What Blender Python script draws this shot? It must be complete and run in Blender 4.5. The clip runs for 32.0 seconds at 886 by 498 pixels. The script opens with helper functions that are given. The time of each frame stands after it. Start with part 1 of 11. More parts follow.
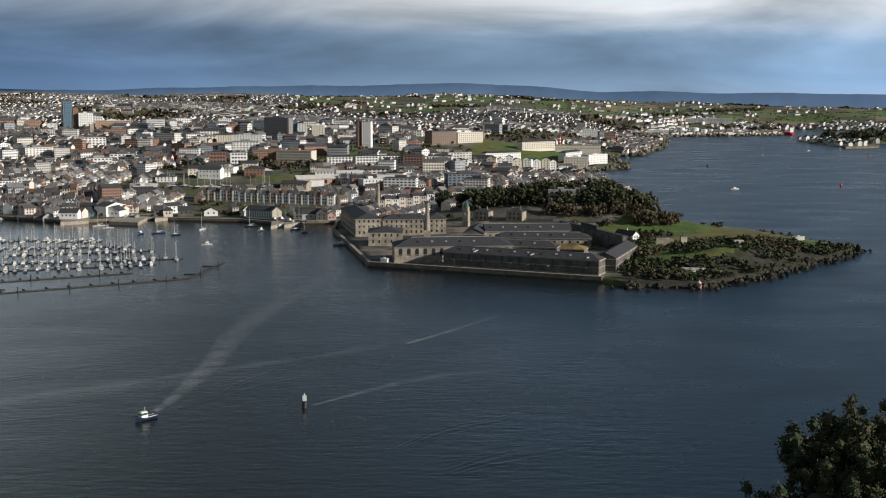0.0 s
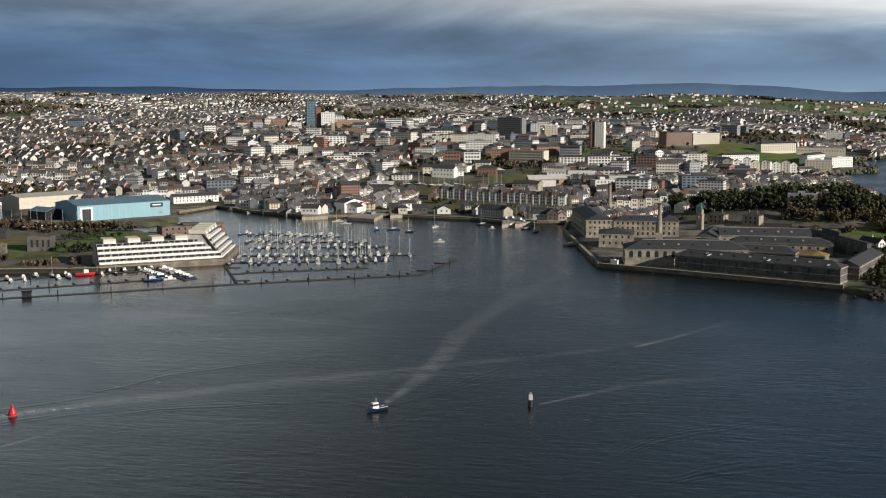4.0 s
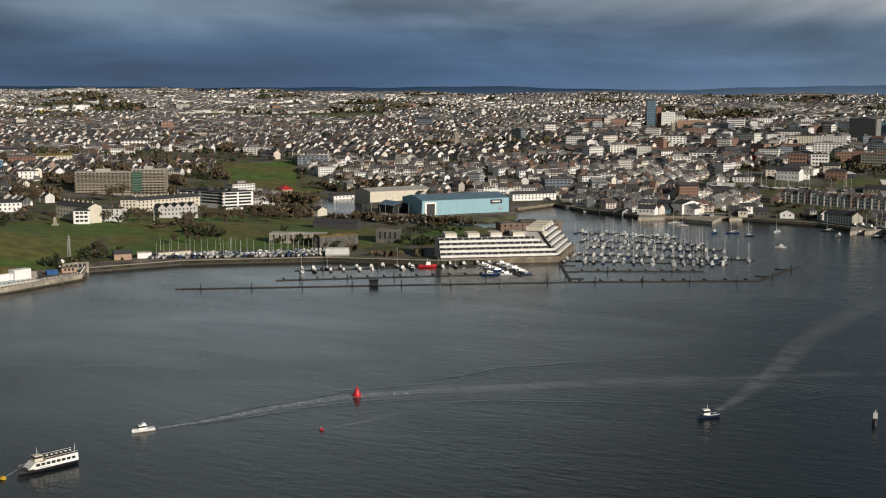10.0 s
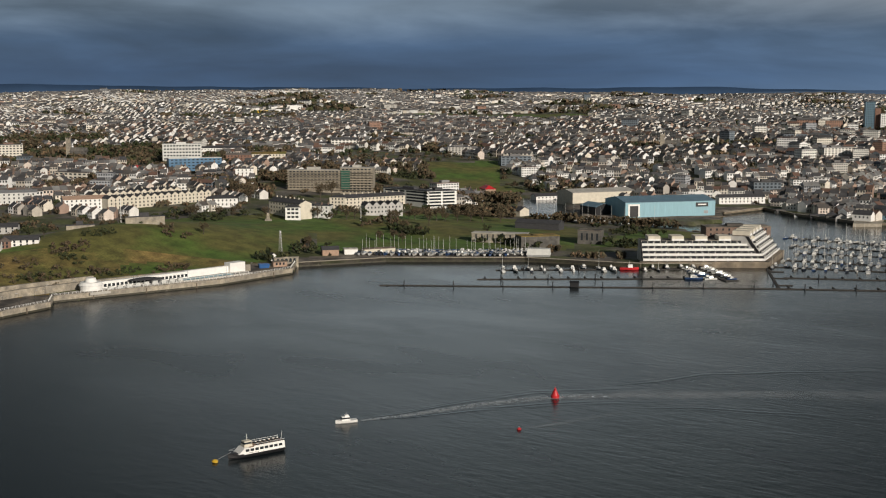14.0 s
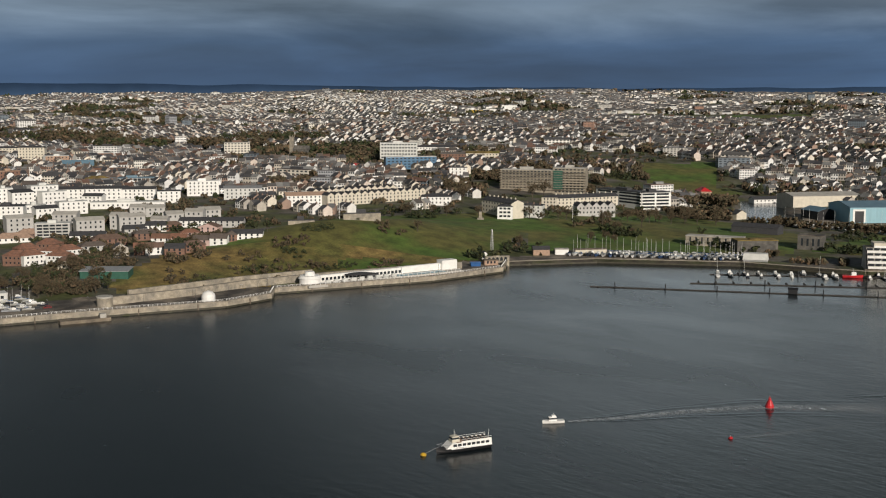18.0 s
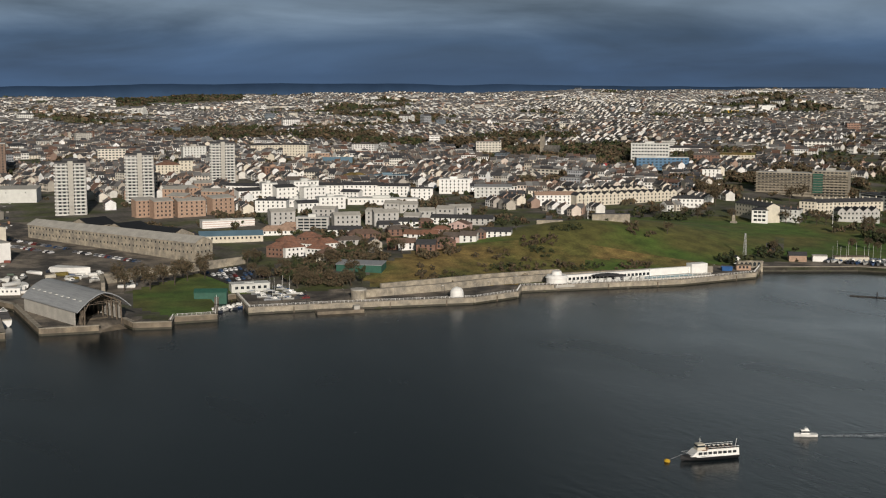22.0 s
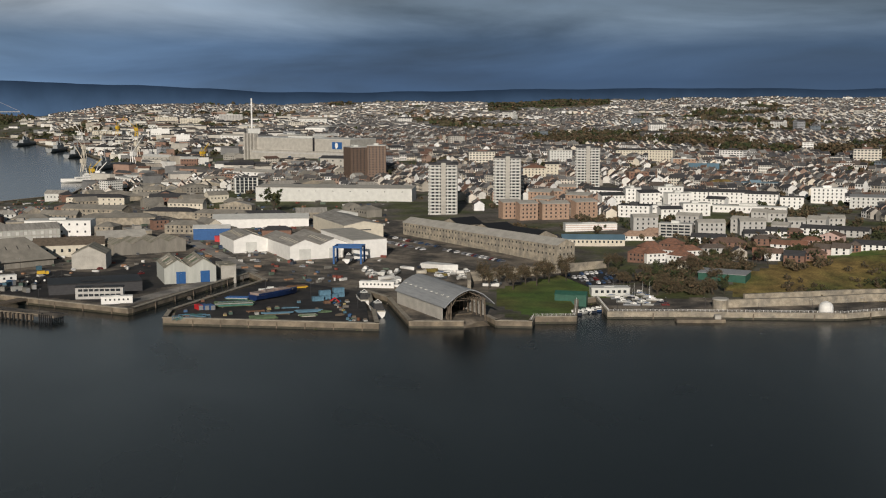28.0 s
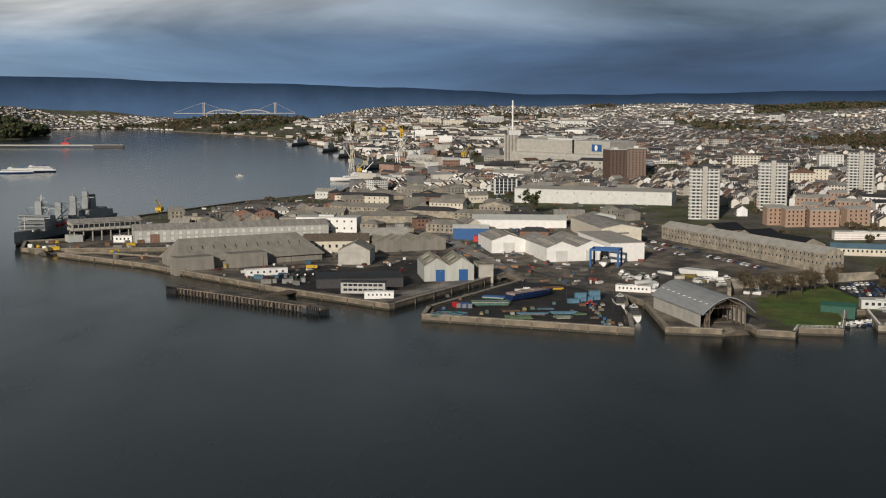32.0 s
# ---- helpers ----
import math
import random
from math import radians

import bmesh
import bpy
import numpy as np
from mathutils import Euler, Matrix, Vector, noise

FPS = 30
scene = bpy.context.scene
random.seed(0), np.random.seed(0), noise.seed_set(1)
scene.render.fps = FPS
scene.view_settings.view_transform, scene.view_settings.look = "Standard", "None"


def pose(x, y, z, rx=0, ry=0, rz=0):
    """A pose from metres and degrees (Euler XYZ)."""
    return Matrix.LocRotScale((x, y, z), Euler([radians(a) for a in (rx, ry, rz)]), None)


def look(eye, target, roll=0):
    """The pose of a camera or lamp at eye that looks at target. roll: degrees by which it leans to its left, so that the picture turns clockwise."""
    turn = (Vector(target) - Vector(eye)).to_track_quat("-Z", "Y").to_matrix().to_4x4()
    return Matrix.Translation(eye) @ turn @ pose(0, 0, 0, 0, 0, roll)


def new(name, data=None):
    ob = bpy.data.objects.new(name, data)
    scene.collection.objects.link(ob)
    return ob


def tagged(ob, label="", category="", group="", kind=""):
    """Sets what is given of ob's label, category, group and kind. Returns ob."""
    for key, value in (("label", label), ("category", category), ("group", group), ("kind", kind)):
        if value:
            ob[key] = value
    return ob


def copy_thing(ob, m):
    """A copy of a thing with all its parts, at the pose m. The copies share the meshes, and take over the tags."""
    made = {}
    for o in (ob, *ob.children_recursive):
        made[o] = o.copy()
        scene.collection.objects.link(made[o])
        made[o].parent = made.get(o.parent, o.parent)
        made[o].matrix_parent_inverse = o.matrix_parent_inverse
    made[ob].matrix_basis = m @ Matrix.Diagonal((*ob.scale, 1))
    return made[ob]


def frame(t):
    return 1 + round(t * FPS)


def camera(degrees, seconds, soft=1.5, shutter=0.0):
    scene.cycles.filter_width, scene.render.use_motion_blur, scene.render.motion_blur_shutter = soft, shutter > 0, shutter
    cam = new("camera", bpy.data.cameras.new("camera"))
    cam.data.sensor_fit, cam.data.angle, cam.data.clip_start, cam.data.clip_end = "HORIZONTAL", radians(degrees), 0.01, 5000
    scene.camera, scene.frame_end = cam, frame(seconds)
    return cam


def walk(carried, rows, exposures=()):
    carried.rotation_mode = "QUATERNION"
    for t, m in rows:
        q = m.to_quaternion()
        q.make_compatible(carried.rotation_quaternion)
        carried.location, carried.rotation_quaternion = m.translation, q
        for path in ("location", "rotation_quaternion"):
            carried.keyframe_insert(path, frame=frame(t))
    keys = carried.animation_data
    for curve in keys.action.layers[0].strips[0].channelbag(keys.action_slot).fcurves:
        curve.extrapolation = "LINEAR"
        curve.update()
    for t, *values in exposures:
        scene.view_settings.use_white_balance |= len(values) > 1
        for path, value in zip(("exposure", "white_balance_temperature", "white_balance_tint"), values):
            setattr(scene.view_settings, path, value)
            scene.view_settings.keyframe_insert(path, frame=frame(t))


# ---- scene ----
# Camera: a drone hovering over the park, panning slowly to its left.
cam = camera(40.71, 32.0, soft=1.1)
EYE = 110.0
# Seconds, turn to the left and tilt, in degrees.
PAN = [
    (0, 0.02, -7.45), (0.5, 1.26, -7.45), (1, 2.53, -7.45), (1.5, 3.78, -7.44),
    (2, 5.10, -7.44), (2.5, 6.59, -7.43), (3, 8.08, -7.43), (3.5, 9.60, -7.44),
    (4, 11.11, -7.44), (4.5, 12.61, -7.44), (6.5, 18.21, -7.45), (7, 19.49, -7.46),
    (7.5, 20.74, -7.46), (8, 22.05, -7.47), (8.5, 23.35, -7.47), (9, 24.74, -7.47),
    (9.5, 26.00, -7.47), (10, 27.21, -7.46), (10.5, 28.40, -7.45), (11, 29.63, -7.45),
    (11.5, 30.89, -7.45), (12, 32.21, -7.43), (12.5, 33.48, -7.43), (13, 34.65, -7.43),
    (13.5, 35.82, -7.43), (14, 36.93, -7.43), (14.5, 38.06, -7.43), (16.5, 42.88, -7.43),
    (17, 44.15, -7.44), (17.5, 45.59, -7.44), (18, 47.11, -7.43), (18.5, 48.64, -7.43),
    (19, 50.13, -7.44), (19.5, 51.51, -7.45), (20, 53.01, -7.44), (20.5, 54.51, -7.44),
    (21, 56.02, -7.45), (21.5, 57.53, -7.45), (22, 59.05, -7.44), (22.5, 60.50, -7.43),
    (23, 61.89, -7.41), (23.5, 63.28, -7.39), (24, 64.71, -7.38), (24.5, 66.16, -7.37),
    (25, 67.58, -7.35), (25.5, 68.98, -7.32), (27.5, 74.92, -7.23), (28, 76.40, -7.21),
    (28.5, 77.88, -7.20), (29, 79.34, -7.19), (29.5, 80.74, -7.17), (30, 82.30, -7.16),
    (30.5, 83.91, -7.14), (31, 85.52, -7.13), (31.5, 87.15, -7.12), (32, 88.77, -7.11),
]
walk(cam, [(t, pose(0, 0, EYE, 90 + tilt, 0, turn)) for t, turn, tilt in PAN],
     exposures=[(0, 0.32, 5950, 10), (7, 0.15, 6250, 10), (13, -0.08, 6300, 10), (20, -0.1, 6250, 10), (27, -0.22, 6250, 10), (32, -0.2, 6250, 10)])

# ---- world and sun ----
SUN_TURN, SUN_UP = -111.0, 19.0  # degrees: to the left of the first view, and over the horizon
to_sun = Vector((-math.sin(radians(SUN_TURN)) * math.cos(radians(SUN_UP)), math.cos(radians(SUN_TURN)) * math.cos(radians(SUN_UP)), math.sin(radians(SUN_UP))))
sun_data = bpy.data.lights.new("sun", "SUN")
sun_data.energy, sun_data.angle, sun_data.color = 4.1, radians(0.6), (1.0, 0.89, 0.75)
sun = new("sun", sun_data)
sun.matrix_world = look(to_sun * 1000, (0, 0, 0))

world = bpy.data.worlds.new("winter_sky")
scene.world = world
world.use_nodes = True
wn, wl = world.node_tree.nodes, world.node_tree.links
wn.clear()


def wnode(kind, **values):
    n = wn.new(kind)
    for key, value in values.items():
        n.inputs[key].default_value = value
    return n


def ramp_stops(node, stops, mode="LINEAR"):
    node.color_ramp.interpolation = mode
    els = node.color_ramp.elements
    while len(els) < len(stops):
        els.new(0.5)
    for el, (at, colour) in zip(els, stops):
        el.position, el.color = at, (*colour, 1)


coord = wnode("ShaderNodeTexCoord")
split = wnode("ShaderNodeSeparateXYZ")
wl.new(coord.outputs["Generated"], split.inputs[0])
sky = wn.new("ShaderNodeTexSky")
sky.sky_type, sky.sun_disc = "NISHITA", False
sky.sun_elevation, sky.sun_rotation = radians(SUN_UP), math.atan2(to_sun.x, to_sun.y)
sky_dim = wn.new("ShaderNodeMix")
sky_dim.data_type, sky_dim.blend_type = "RGBA", "MULTIPLY"
sky_dim.inputs["Factor"].default_value = 1.0
wl.new(sky.outputs[0], sky_dim.inputs["A"])
sky_dim.inputs["B"].default_value = (0.1, 0.1, 0.1, 1)
# Cloud banks: flattened noise over the direction, darker low down and towards the rain.
squash = wn.new("ShaderNodeMapping")
squash.inputs["Scale"].default_value = (2.6, 2.6, 13.0)
wl.new(coord.outputs["Generated"], squash.inputs[0])
banks = wn.new("ShaderNodeTexNoise")
banks.inputs["Scale"].default_value, banks.inputs["Detail"].default_value, banks.inputs["Roughness"].default_value = 1.3, 7, 0.52
banks.inputs["Distortion"].default_value = 0.5
wl.new(squash.outputs[0], banks.inputs["Vector"])
nudge = wn.new("ShaderNodeMath")
nudge.operation = "MULTIPLY_ADD"
wl.new(banks.outputs[0], nudge.inputs[0])
nudge.inputs[1].default_value, nudge.inputs[2].default_value = 0.05, -0.025
height = wn.new("ShaderNodeMath")
height.operation = "ADD"
wl.new(split.outputs["Z"], height.inputs[0])
wl.new(nudge.outputs[0], height.inputs[1])
bands = wn.new("ShaderNodeValToRGB")
ramp_stops(bands, [(0.0, (0.15, 0.21, 0.28)), (0.02, (0.095, 0.146, 0.21)), (0.045, (0.12, 0.172, 0.235)), (0.072, (0.38, 0.375, 0.36)),
                   (0.1, (0.272, 0.286, 0.29)), (0.14, (0.178, 0.194, 0.192)), (0.3, (0.15, 0.167, 0.166)), (0.6, (0.09, 0.107, 0.115)), (1.0, (0.075, 0.092, 0.112))])
wl.new(height.outputs[0], bands.inputs[0])
# Rain side: north of the river the cloud is heavier.
dot = wn.new("ShaderNodeVectorMath")
dot.operation = "DOT_PRODUCT"
wl.new(coord.outputs["Generated"], dot.inputs[0])
dot.inputs[1].default_value = (-math.sin(radians(55)), math.cos(radians(55)), 0)
rain = wn.new("ShaderNodeMapRange")
wl.new(dot.outputs["Value"], rain.inputs["Value"])
for key, value in (("From Min", 0.3), ("From Max", 0.98), ("To Min", 1.6), ("To Max", 0.58)):
    rain.inputs[key].default_value = value
puffs = wn.new("ShaderNodeMapRange")
wl.new(banks.outputs[0], puffs.inputs["Value"])
for key, value in (("From Min", 0.35), ("From Max", 0.7), ("To Min", 0.66), ("To Max", 1.6)):
    puffs.inputs[key].default_value = value
# A brighter break in the cloud higher up, over the middle of the town.
gap = wn.new("ShaderNodeVectorMath")
gap.operation = "DOT_PRODUCT"
wl.new(coord.outputs["Generated"], gap.inputs[0])
gap.inputs[1].default_value = (-math.sin(radians(35)), math.cos(radians(35)), 0)
glow = wn.new("ShaderNodeMapRange")
wl.new(gap.outputs["Value"], glow.inputs["Value"])
for key, value in (("From Min", 0.9), ("From Max", 0.99), ("To Min", 0.0), ("To Max", 3.0)):
    glow.inputs[key].default_value = value
gap_west = wn.new("ShaderNodeVectorMath")
gap_west.operation = "DOT_PRODUCT"
wl.new(coord.outputs["Generated"], gap_west.inputs[0])
gap_west.inputs[1].default_value = (-math.sin(radians(112)), math.cos(radians(112)), 0)
glow_west = wn.new("ShaderNodeMapRange")
wl.new(gap_west.outputs["Value"], glow_west.inputs["Value"])
for key, value in (("From Min", 0.82), ("From Max", 0.98), ("To Min", 0.0), ("To Max", 1.0)):
    glow_west.inputs[key].default_value = value
breaks = wn.new("ShaderNodeMath")
breaks.operation = "ADD"
wl.new(glow.outputs[0], breaks.inputs[0])
wl.new(glow_west.outputs[0], breaks.inputs[1])
east = wn.new("ShaderNodeVectorMath")
east.operation = "DOT_PRODUCT"
wl.new(coord.outputs["Generated"], east.inputs[0])
east.inputs[1].default_value = (math.sin(radians(40)), math.cos(radians(40)), 0)
thin = wn.new("ShaderNodeMapRange")
wl.new(east.outputs["Value"], thin.inputs["Value"])
for key, value in (("From Min", 0.5), ("From Max", 0.78), ("To Min", 0.64), ("To Max", 0.9)):
    thin.inputs[key].default_value = value
all_breaks = wn.new("ShaderNodeMath")
all_breaks.operation = "ADD"
wl.new(breaks.outputs[0], all_breaks.inputs[0])
wl.new(thin.outputs[0], all_breaks.inputs[1])
lift = wn.new("ShaderNodeMapRange")
wl.new(split.outputs["Z"], lift.inputs["Value"])
for key, value in (("From Min", 0.075), ("From Max", 0.13)):
    lift.inputs[key].default_value = value
west = wn.new("ShaderNodeMix")
west.data_type = "FLOAT"
wl.new(lift.outputs[0], west.inputs["Factor"])
wl.new(rain.outputs[0], west.inputs["A"])
wl.new(all_breaks.outputs[0], west.inputs["B"])
# Broken pale cloud low over the river.
low_west = wn.new("ShaderNodeMapRange")
wl.new(gap_west.outputs["Value"], low_west.inputs["Value"])
for key, value in (("From Min", 0.86), ("From Max", 0.99), ("To Min", 0.0), ("To Max", 0.75)):
    low_west.inputs[key].default_value = value
low_sky = wn.new("ShaderNodeMath")
low_sky.operation = "ADD"
wl.new(rain.outputs[0], low_sky.inputs[0])
wl.new(low_west.outputs[0], low_sky.inputs[1])
wl.new(low_sky.outputs[0], west.inputs["A"])
both = wn.new("ShaderNodeMath")
both.operation = "MULTIPLY"
wl.new(west.outputs["Result"], both.inputs[0])
wl.new(puffs.outputs[0], both.inputs[1])
shade = wn.new("ShaderNodeMix")
shade.data_type, shade.blend_type = "RGBA", "MULTIPLY"
shade.inputs["Factor"].default_value = 1.0
wl.new(bands.outputs[0], shade.inputs["A"])
wl.new(both.outputs[0], shade.inputs["B"])
# The rain cloud is a deeper slate blue than the rest.
slate = wn.new("ShaderNodeMapRange")
wl.new(dot.outputs["Value"], slate.inputs["Value"])
slate.inputs["From Min"].default_value, slate.inputs["From Max"].default_value = 0.6, 0.92
tint = wn.new("ShaderNodeMix")
tint.data_type, tint.blend_type = "RGBA", "MULTIPLY"
low_only = wn.new("ShaderNodeMath")
low_only.operation = "SUBTRACT"
low_only.use_clamp = True
wl.new(slate.outputs[0], low_only.inputs[0])
wl.new(lift.outputs[0], low_only.inputs[1])
wl.new(low_only.outputs[0], tint.inputs["Factor"])
wl.new(shade.outputs["Result"], tint.inputs["A"])
tint.inputs["B"].default_value = (0.62, 0.84, 1.16, 1)
# Towards the open sea the high cloud is thin and blue.
open_sky = wn.new("ShaderNodeMapRange")
wl.new(east.outputs["Value"], open_sky.inputs["Value"])
open_sky.inputs["From Min"].default_value, open_sky.inputs["From Max"].default_value = 0.55, 0.85
high_only = wn.new("ShaderNodeMath")
high_only.operation = "MULTIPLY"
wl.new(open_sky.outputs[0], high_only.inputs[0])
overhead = wn.new("ShaderNodeMapRange")
wl.new(split.outputs["Z"], overhead.inputs["Value"])
overhead.inputs["From Min"].default_value, overhead.inputs["From Max"].default_value = 0.1, 0.17
wl.new(overhead.outputs[0], high_only.inputs[1])
blue = wn.new("ShaderNodeMix")
blue.data_type, blue.blend_type = "RGBA", "MULTIPLY"
wl.new(high_only.outputs[0], blue.inputs["Factor"])
wl.new(tint.outputs["Result"], blue.inputs["A"])
blue.inputs["B"].default_value = (0.55, 0.88, 1.35, 1)
cover = wn.new("ShaderNodeMix")
cover.data_type = "RGBA"
cover.inputs["Factor"].default_value = 0.95
wl.new(sky_dim.outputs["Result"], cover.inputs["A"])
wl.new(blue.outputs["Result"], cover.inputs["B"])
backing = wnode("ShaderNodeBackground", Strength=1.0)
wl.new(cover.outputs["Result"], backing.inputs["Color"])
wl.new(backing.outputs[0], wn.new("ShaderNodeOutputWorld").inputs["Surface"])

# ---- materials ----
def material(name, colours, rough=0.7, metal=0.0, grain=0.25, scale=0.3, bump=0.0, pick="", spec=0.4, streak=None, second=None, patch=0.02):
    """A procedural surface: one colour, or several told apart by object or island, broken up by noise at two sizes."""
    m = bpy.data.materials.new(name)
    m.use_nodes = True
    n, l = m.node_tree.nodes, m.node_tree.links
    shader = n["Principled BSDF"]
    if isinstance(colours[0], (int, float)):
        colours = [colours]
    base = n.new("ShaderNodeRGB").outputs[0]
    base.default_value = (*colours[0], 1)
    if len(colours) > 1:
        ramp = n.new("ShaderNodeValToRGB")
        ramp_stops(ramp, [(i / len(colours), c) for i, c in enumerate(colours)], "CONSTANT")
        source = n.new("ShaderNodeNewGeometry").outputs["Random Per Island"] if pick == "island" else n.new("ShaderNodeObjectInfo").outputs["Random"]
        l.new(source, ramp.inputs[0])
        base = ramp.outputs[0]
    where = n.new("ShaderNodeTexCoord").outputs["Object"]
    if streak:
        mp = n.new("ShaderNodeMapping")
        mp.inputs["Scale"].default_value = streak
        l.new(where, mp.inputs[0])
        where = mp.outputs[0]
    if second:
        blotch = n.new("ShaderNodeTexNoise")
        blotch.inputs["Scale"].default_value, blotch.inputs["Detail"].default_value = patch, 6
        l.new(where, blotch.inputs["Vector"])
        edge = n.new("ShaderNodeMapRange")
        l.new(blotch.outputs[0], edge.inputs["Value"])
        edge.inputs["From Min"].default_value, edge.inputs["From Max"].default_value = 0.42, 0.58
        blend = n.new("ShaderNodeMix")
        blend.data_type = "RGBA"
        l.new(edge.outputs[0], blend.inputs["Factor"])
        l.new(base, blend.inputs["A"])
        blend.inputs["B"].default_value = (*second, 1)
        base = blend.outputs["Result"]
    for size, depth in ((scale, grain), (scale * 7, grain * 0.6)):
        noise_tex = n.new("ShaderNodeTexNoise")
        noise_tex.inputs["Scale"].default_value, noise_tex.inputs["Detail"].default_value = size, 5
        l.new(where, noise_tex.inputs["Vector"])
        span = n.new("ShaderNodeMapRange")
        l.new(noise_tex.outputs[0], span.inputs["Value"])
        for key, value in (("From Min", 0.3), ("From Max", 0.7), ("To Min", 1 - depth), ("To Max", 1 + depth)):
            span.inputs[key].default_value = value
        mix = n.new("ShaderNodeMix")
        mix.data_type, mix.blend_type = "RGBA", "MULTIPLY"
        mix.inputs["Factor"].default_value = 1
        l.new(base, mix.inputs["A"])
        l.new(span.outputs[0], mix.inputs["B"])
        base = mix.outputs["Result"]
    l.new(base, shader.inputs["Base Color"])
    if bump:
        b = n.new("ShaderNodeBump")
        b.inputs["Strength"].default_value, b.inputs["Distance"].default_value = 0.6, bump
        l.new(noise_tex.outputs[0], b.inputs["Height"])
        l.new(b.outputs[0], shader.inputs["Normal"])
    shader.inputs["Roughness"].default_value, shader.inputs["Metallic"].default_value = rough, metal
    shader.inputs["Specular IOR Level"].default_value = spec
    return m


RENDER_TONES = [(0.76, 0.75, 0.73), (0.66, 0.61, 0.54), (0.74, 0.74, 0.73), (0.46, 0.42, 0.36), (0.66, 0.57, 0.5), (0.78, 0.78, 0.77),
                (0.34, 0.24, 0.19), (0.72, 0.7, 0.66), (0.7, 0.64, 0.54), (0.4, 0.37, 0.33), (0.64, 0.62, 0.58), (0.74, 0.73, 0.7)]
SLATE_TONES = [(0.08, 0.078, 0.08), (0.12, 0.114, 0.11), (0.055, 0.055, 0.06), (0.13, 0.108, 0.095), (0.15, 0.147, 0.145), (0.15, 0.09, 0.068), (0.09, 0.088, 0.09), (0.24, 0.238, 0.23), (0.07, 0.07, 0.075), (0.06, 0.058, 0.058), (0.1, 0.09, 0.082)]
M_WALLS = material("rendered_walls", RENDER_TONES, 0.85, grain=0.14, scale=0.2)
M_WALLS_FAR = material("far_rendered_walls", RENDER_TONES, 0.85, grain=0.14, scale=0.05, pick="island")
M_ROOFS = material("slate_roofs", SLATE_TONES, 0.6, grain=0.2, scale=0.5)
# Lighter, closer tones put distance haze into the far roof colours.
M_ROOFS_HILL = material("hazed_hill_roofs", [(0.12, 0.116, 0.115), (0.155, 0.15, 0.147), (0.1, 0.1, 0.103), (0.14, 0.12, 0.108), (0.2, 0.197, 0.193), (0.08, 0.078, 0.08)], 0.6, grain=0.15, scale=0.05, pick="island")
M_ROOFS_FAR = material("far_slate_roofs", SLATE_TONES, 0.6, grain=0.2, scale=0.05, pick="island")
M_GLASS = material("window_glass", (0.03, 0.035, 0.04), 0.12, grain=0.2, scale=1, spec=0.6)
M_STONE = material("grey_limestone", (0.36, 0.315, 0.245), 0.85, grain=0.28, scale=0.4, bump=0.1, second=(0.25, 0.225, 0.185), patch=0.16)
# Limestone in a much darker tone, with darker blotches.
M_STONE_DARK = material("dark_blotched_limestone", (0.13, 0.12, 0.106), 0.9, grain=0.35, scale=0.3, bump=0.1, second=(0.09, 0.086, 0.08), patch=0.14)
M_QUAY = material("quay_granite", (0.25, 0.205, 0.15), 0.85, grain=0.32, scale=0.4, bump=0.12, second=(0.15, 0.125, 0.095), patch=0.2)
M_TIDE = material("tide_band_weed", (0.05, 0.045, 0.03), 0.6, grain=0.35, scale=0.5)
M_SLATE = material("blue_grey_slate", (0.06, 0.06, 0.064), 0.75, spec=0.25, grain=0.2, scale=0.4, streak=(1, 1, 4))
M_LEAD = material("grey_sheet_roof", (0.3, 0.31, 0.32), 0.5, grain=0.15, scale=0.25, streak=(6, 0.4, 1))
M_WHITE = material("white_paint", (0.8, 0.79, 0.76), 0.6, grain=0.07, scale=0.3)
M_CREAM = material("cream_render", (0.62, 0.57, 0.47), 0.8, grain=0.1, scale=0.3)
M_CONCRETE = material("grey_concrete", (0.42, 0.4, 0.36), 0.85, grain=0.15, scale=0.2)
M_PALE = material("pale_grey_cladding", (0.6, 0.6, 0.57), 0.7, grain=0.09, scale=0.25)
M_BRICK = material("brown_brick", (0.21, 0.122, 0.09), 0.85, grain=0.2, scale=0.6)
M_STACK = material("sooty_chimney_brick", (0.2, 0.14, 0.11), 0.9, grain=0.25, scale=0.6)
M_TERRA = material("terracotta_brick", (0.38, 0.26, 0.19), 0.85, grain=0.2, scale=0.6)
M_RUST = material("rust_brown_steel", (0.16, 0.09, 0.055), 0.8, grain=0.35, scale=0.5)
M_TIMBER = material("weathered_timber", (0.15, 0.12, 0.09), 0.85, grain=0.3, scale=0.6)
# Decking darkened so its colour carries the shade on the pontoon sides.
M_DECK = material("shade_dark_decking", (0.045, 0.04, 0.035), 0.8, grain=0.3, scale=0.5)
M_TEAL = material("turquoise_metal_cladding", (0.25, 0.43, 0.5), 0.5, grain=0.08, scale=0.2, streak=(3, 3, 0.3))
M_TEAL_ROOF = material("blue_grey_metal_roof", (0.12, 0.2, 0.26), 0.5, grain=0.12, scale=0.15)
M_INK = material("dark_navy_paint", (0.012, 0.022, 0.05), 0.4, grain=0.1, scale=0.5)
M_GREY = material("mid_grey_render", (0.46, 0.45, 0.43), 0.85, grain=0.12, scale=0.2)
M_BLUE = material("blue_paint", (0.025, 0.1, 0.28), 0.5, grain=0.12, scale=0.5)
M_RED = material("red_paint", (0.5, 0.025, 0.03), 0.45, grain=0.12, scale=0.5)
M_YELLOW = material("yellow_paint", (0.6, 0.38, 0.03), 0.5, grain=0.12, scale=0.5)
M_GREEN = material("green_paint", (0.03, 0.1, 0.072), 0.6, grain=0.15, scale=0.5)
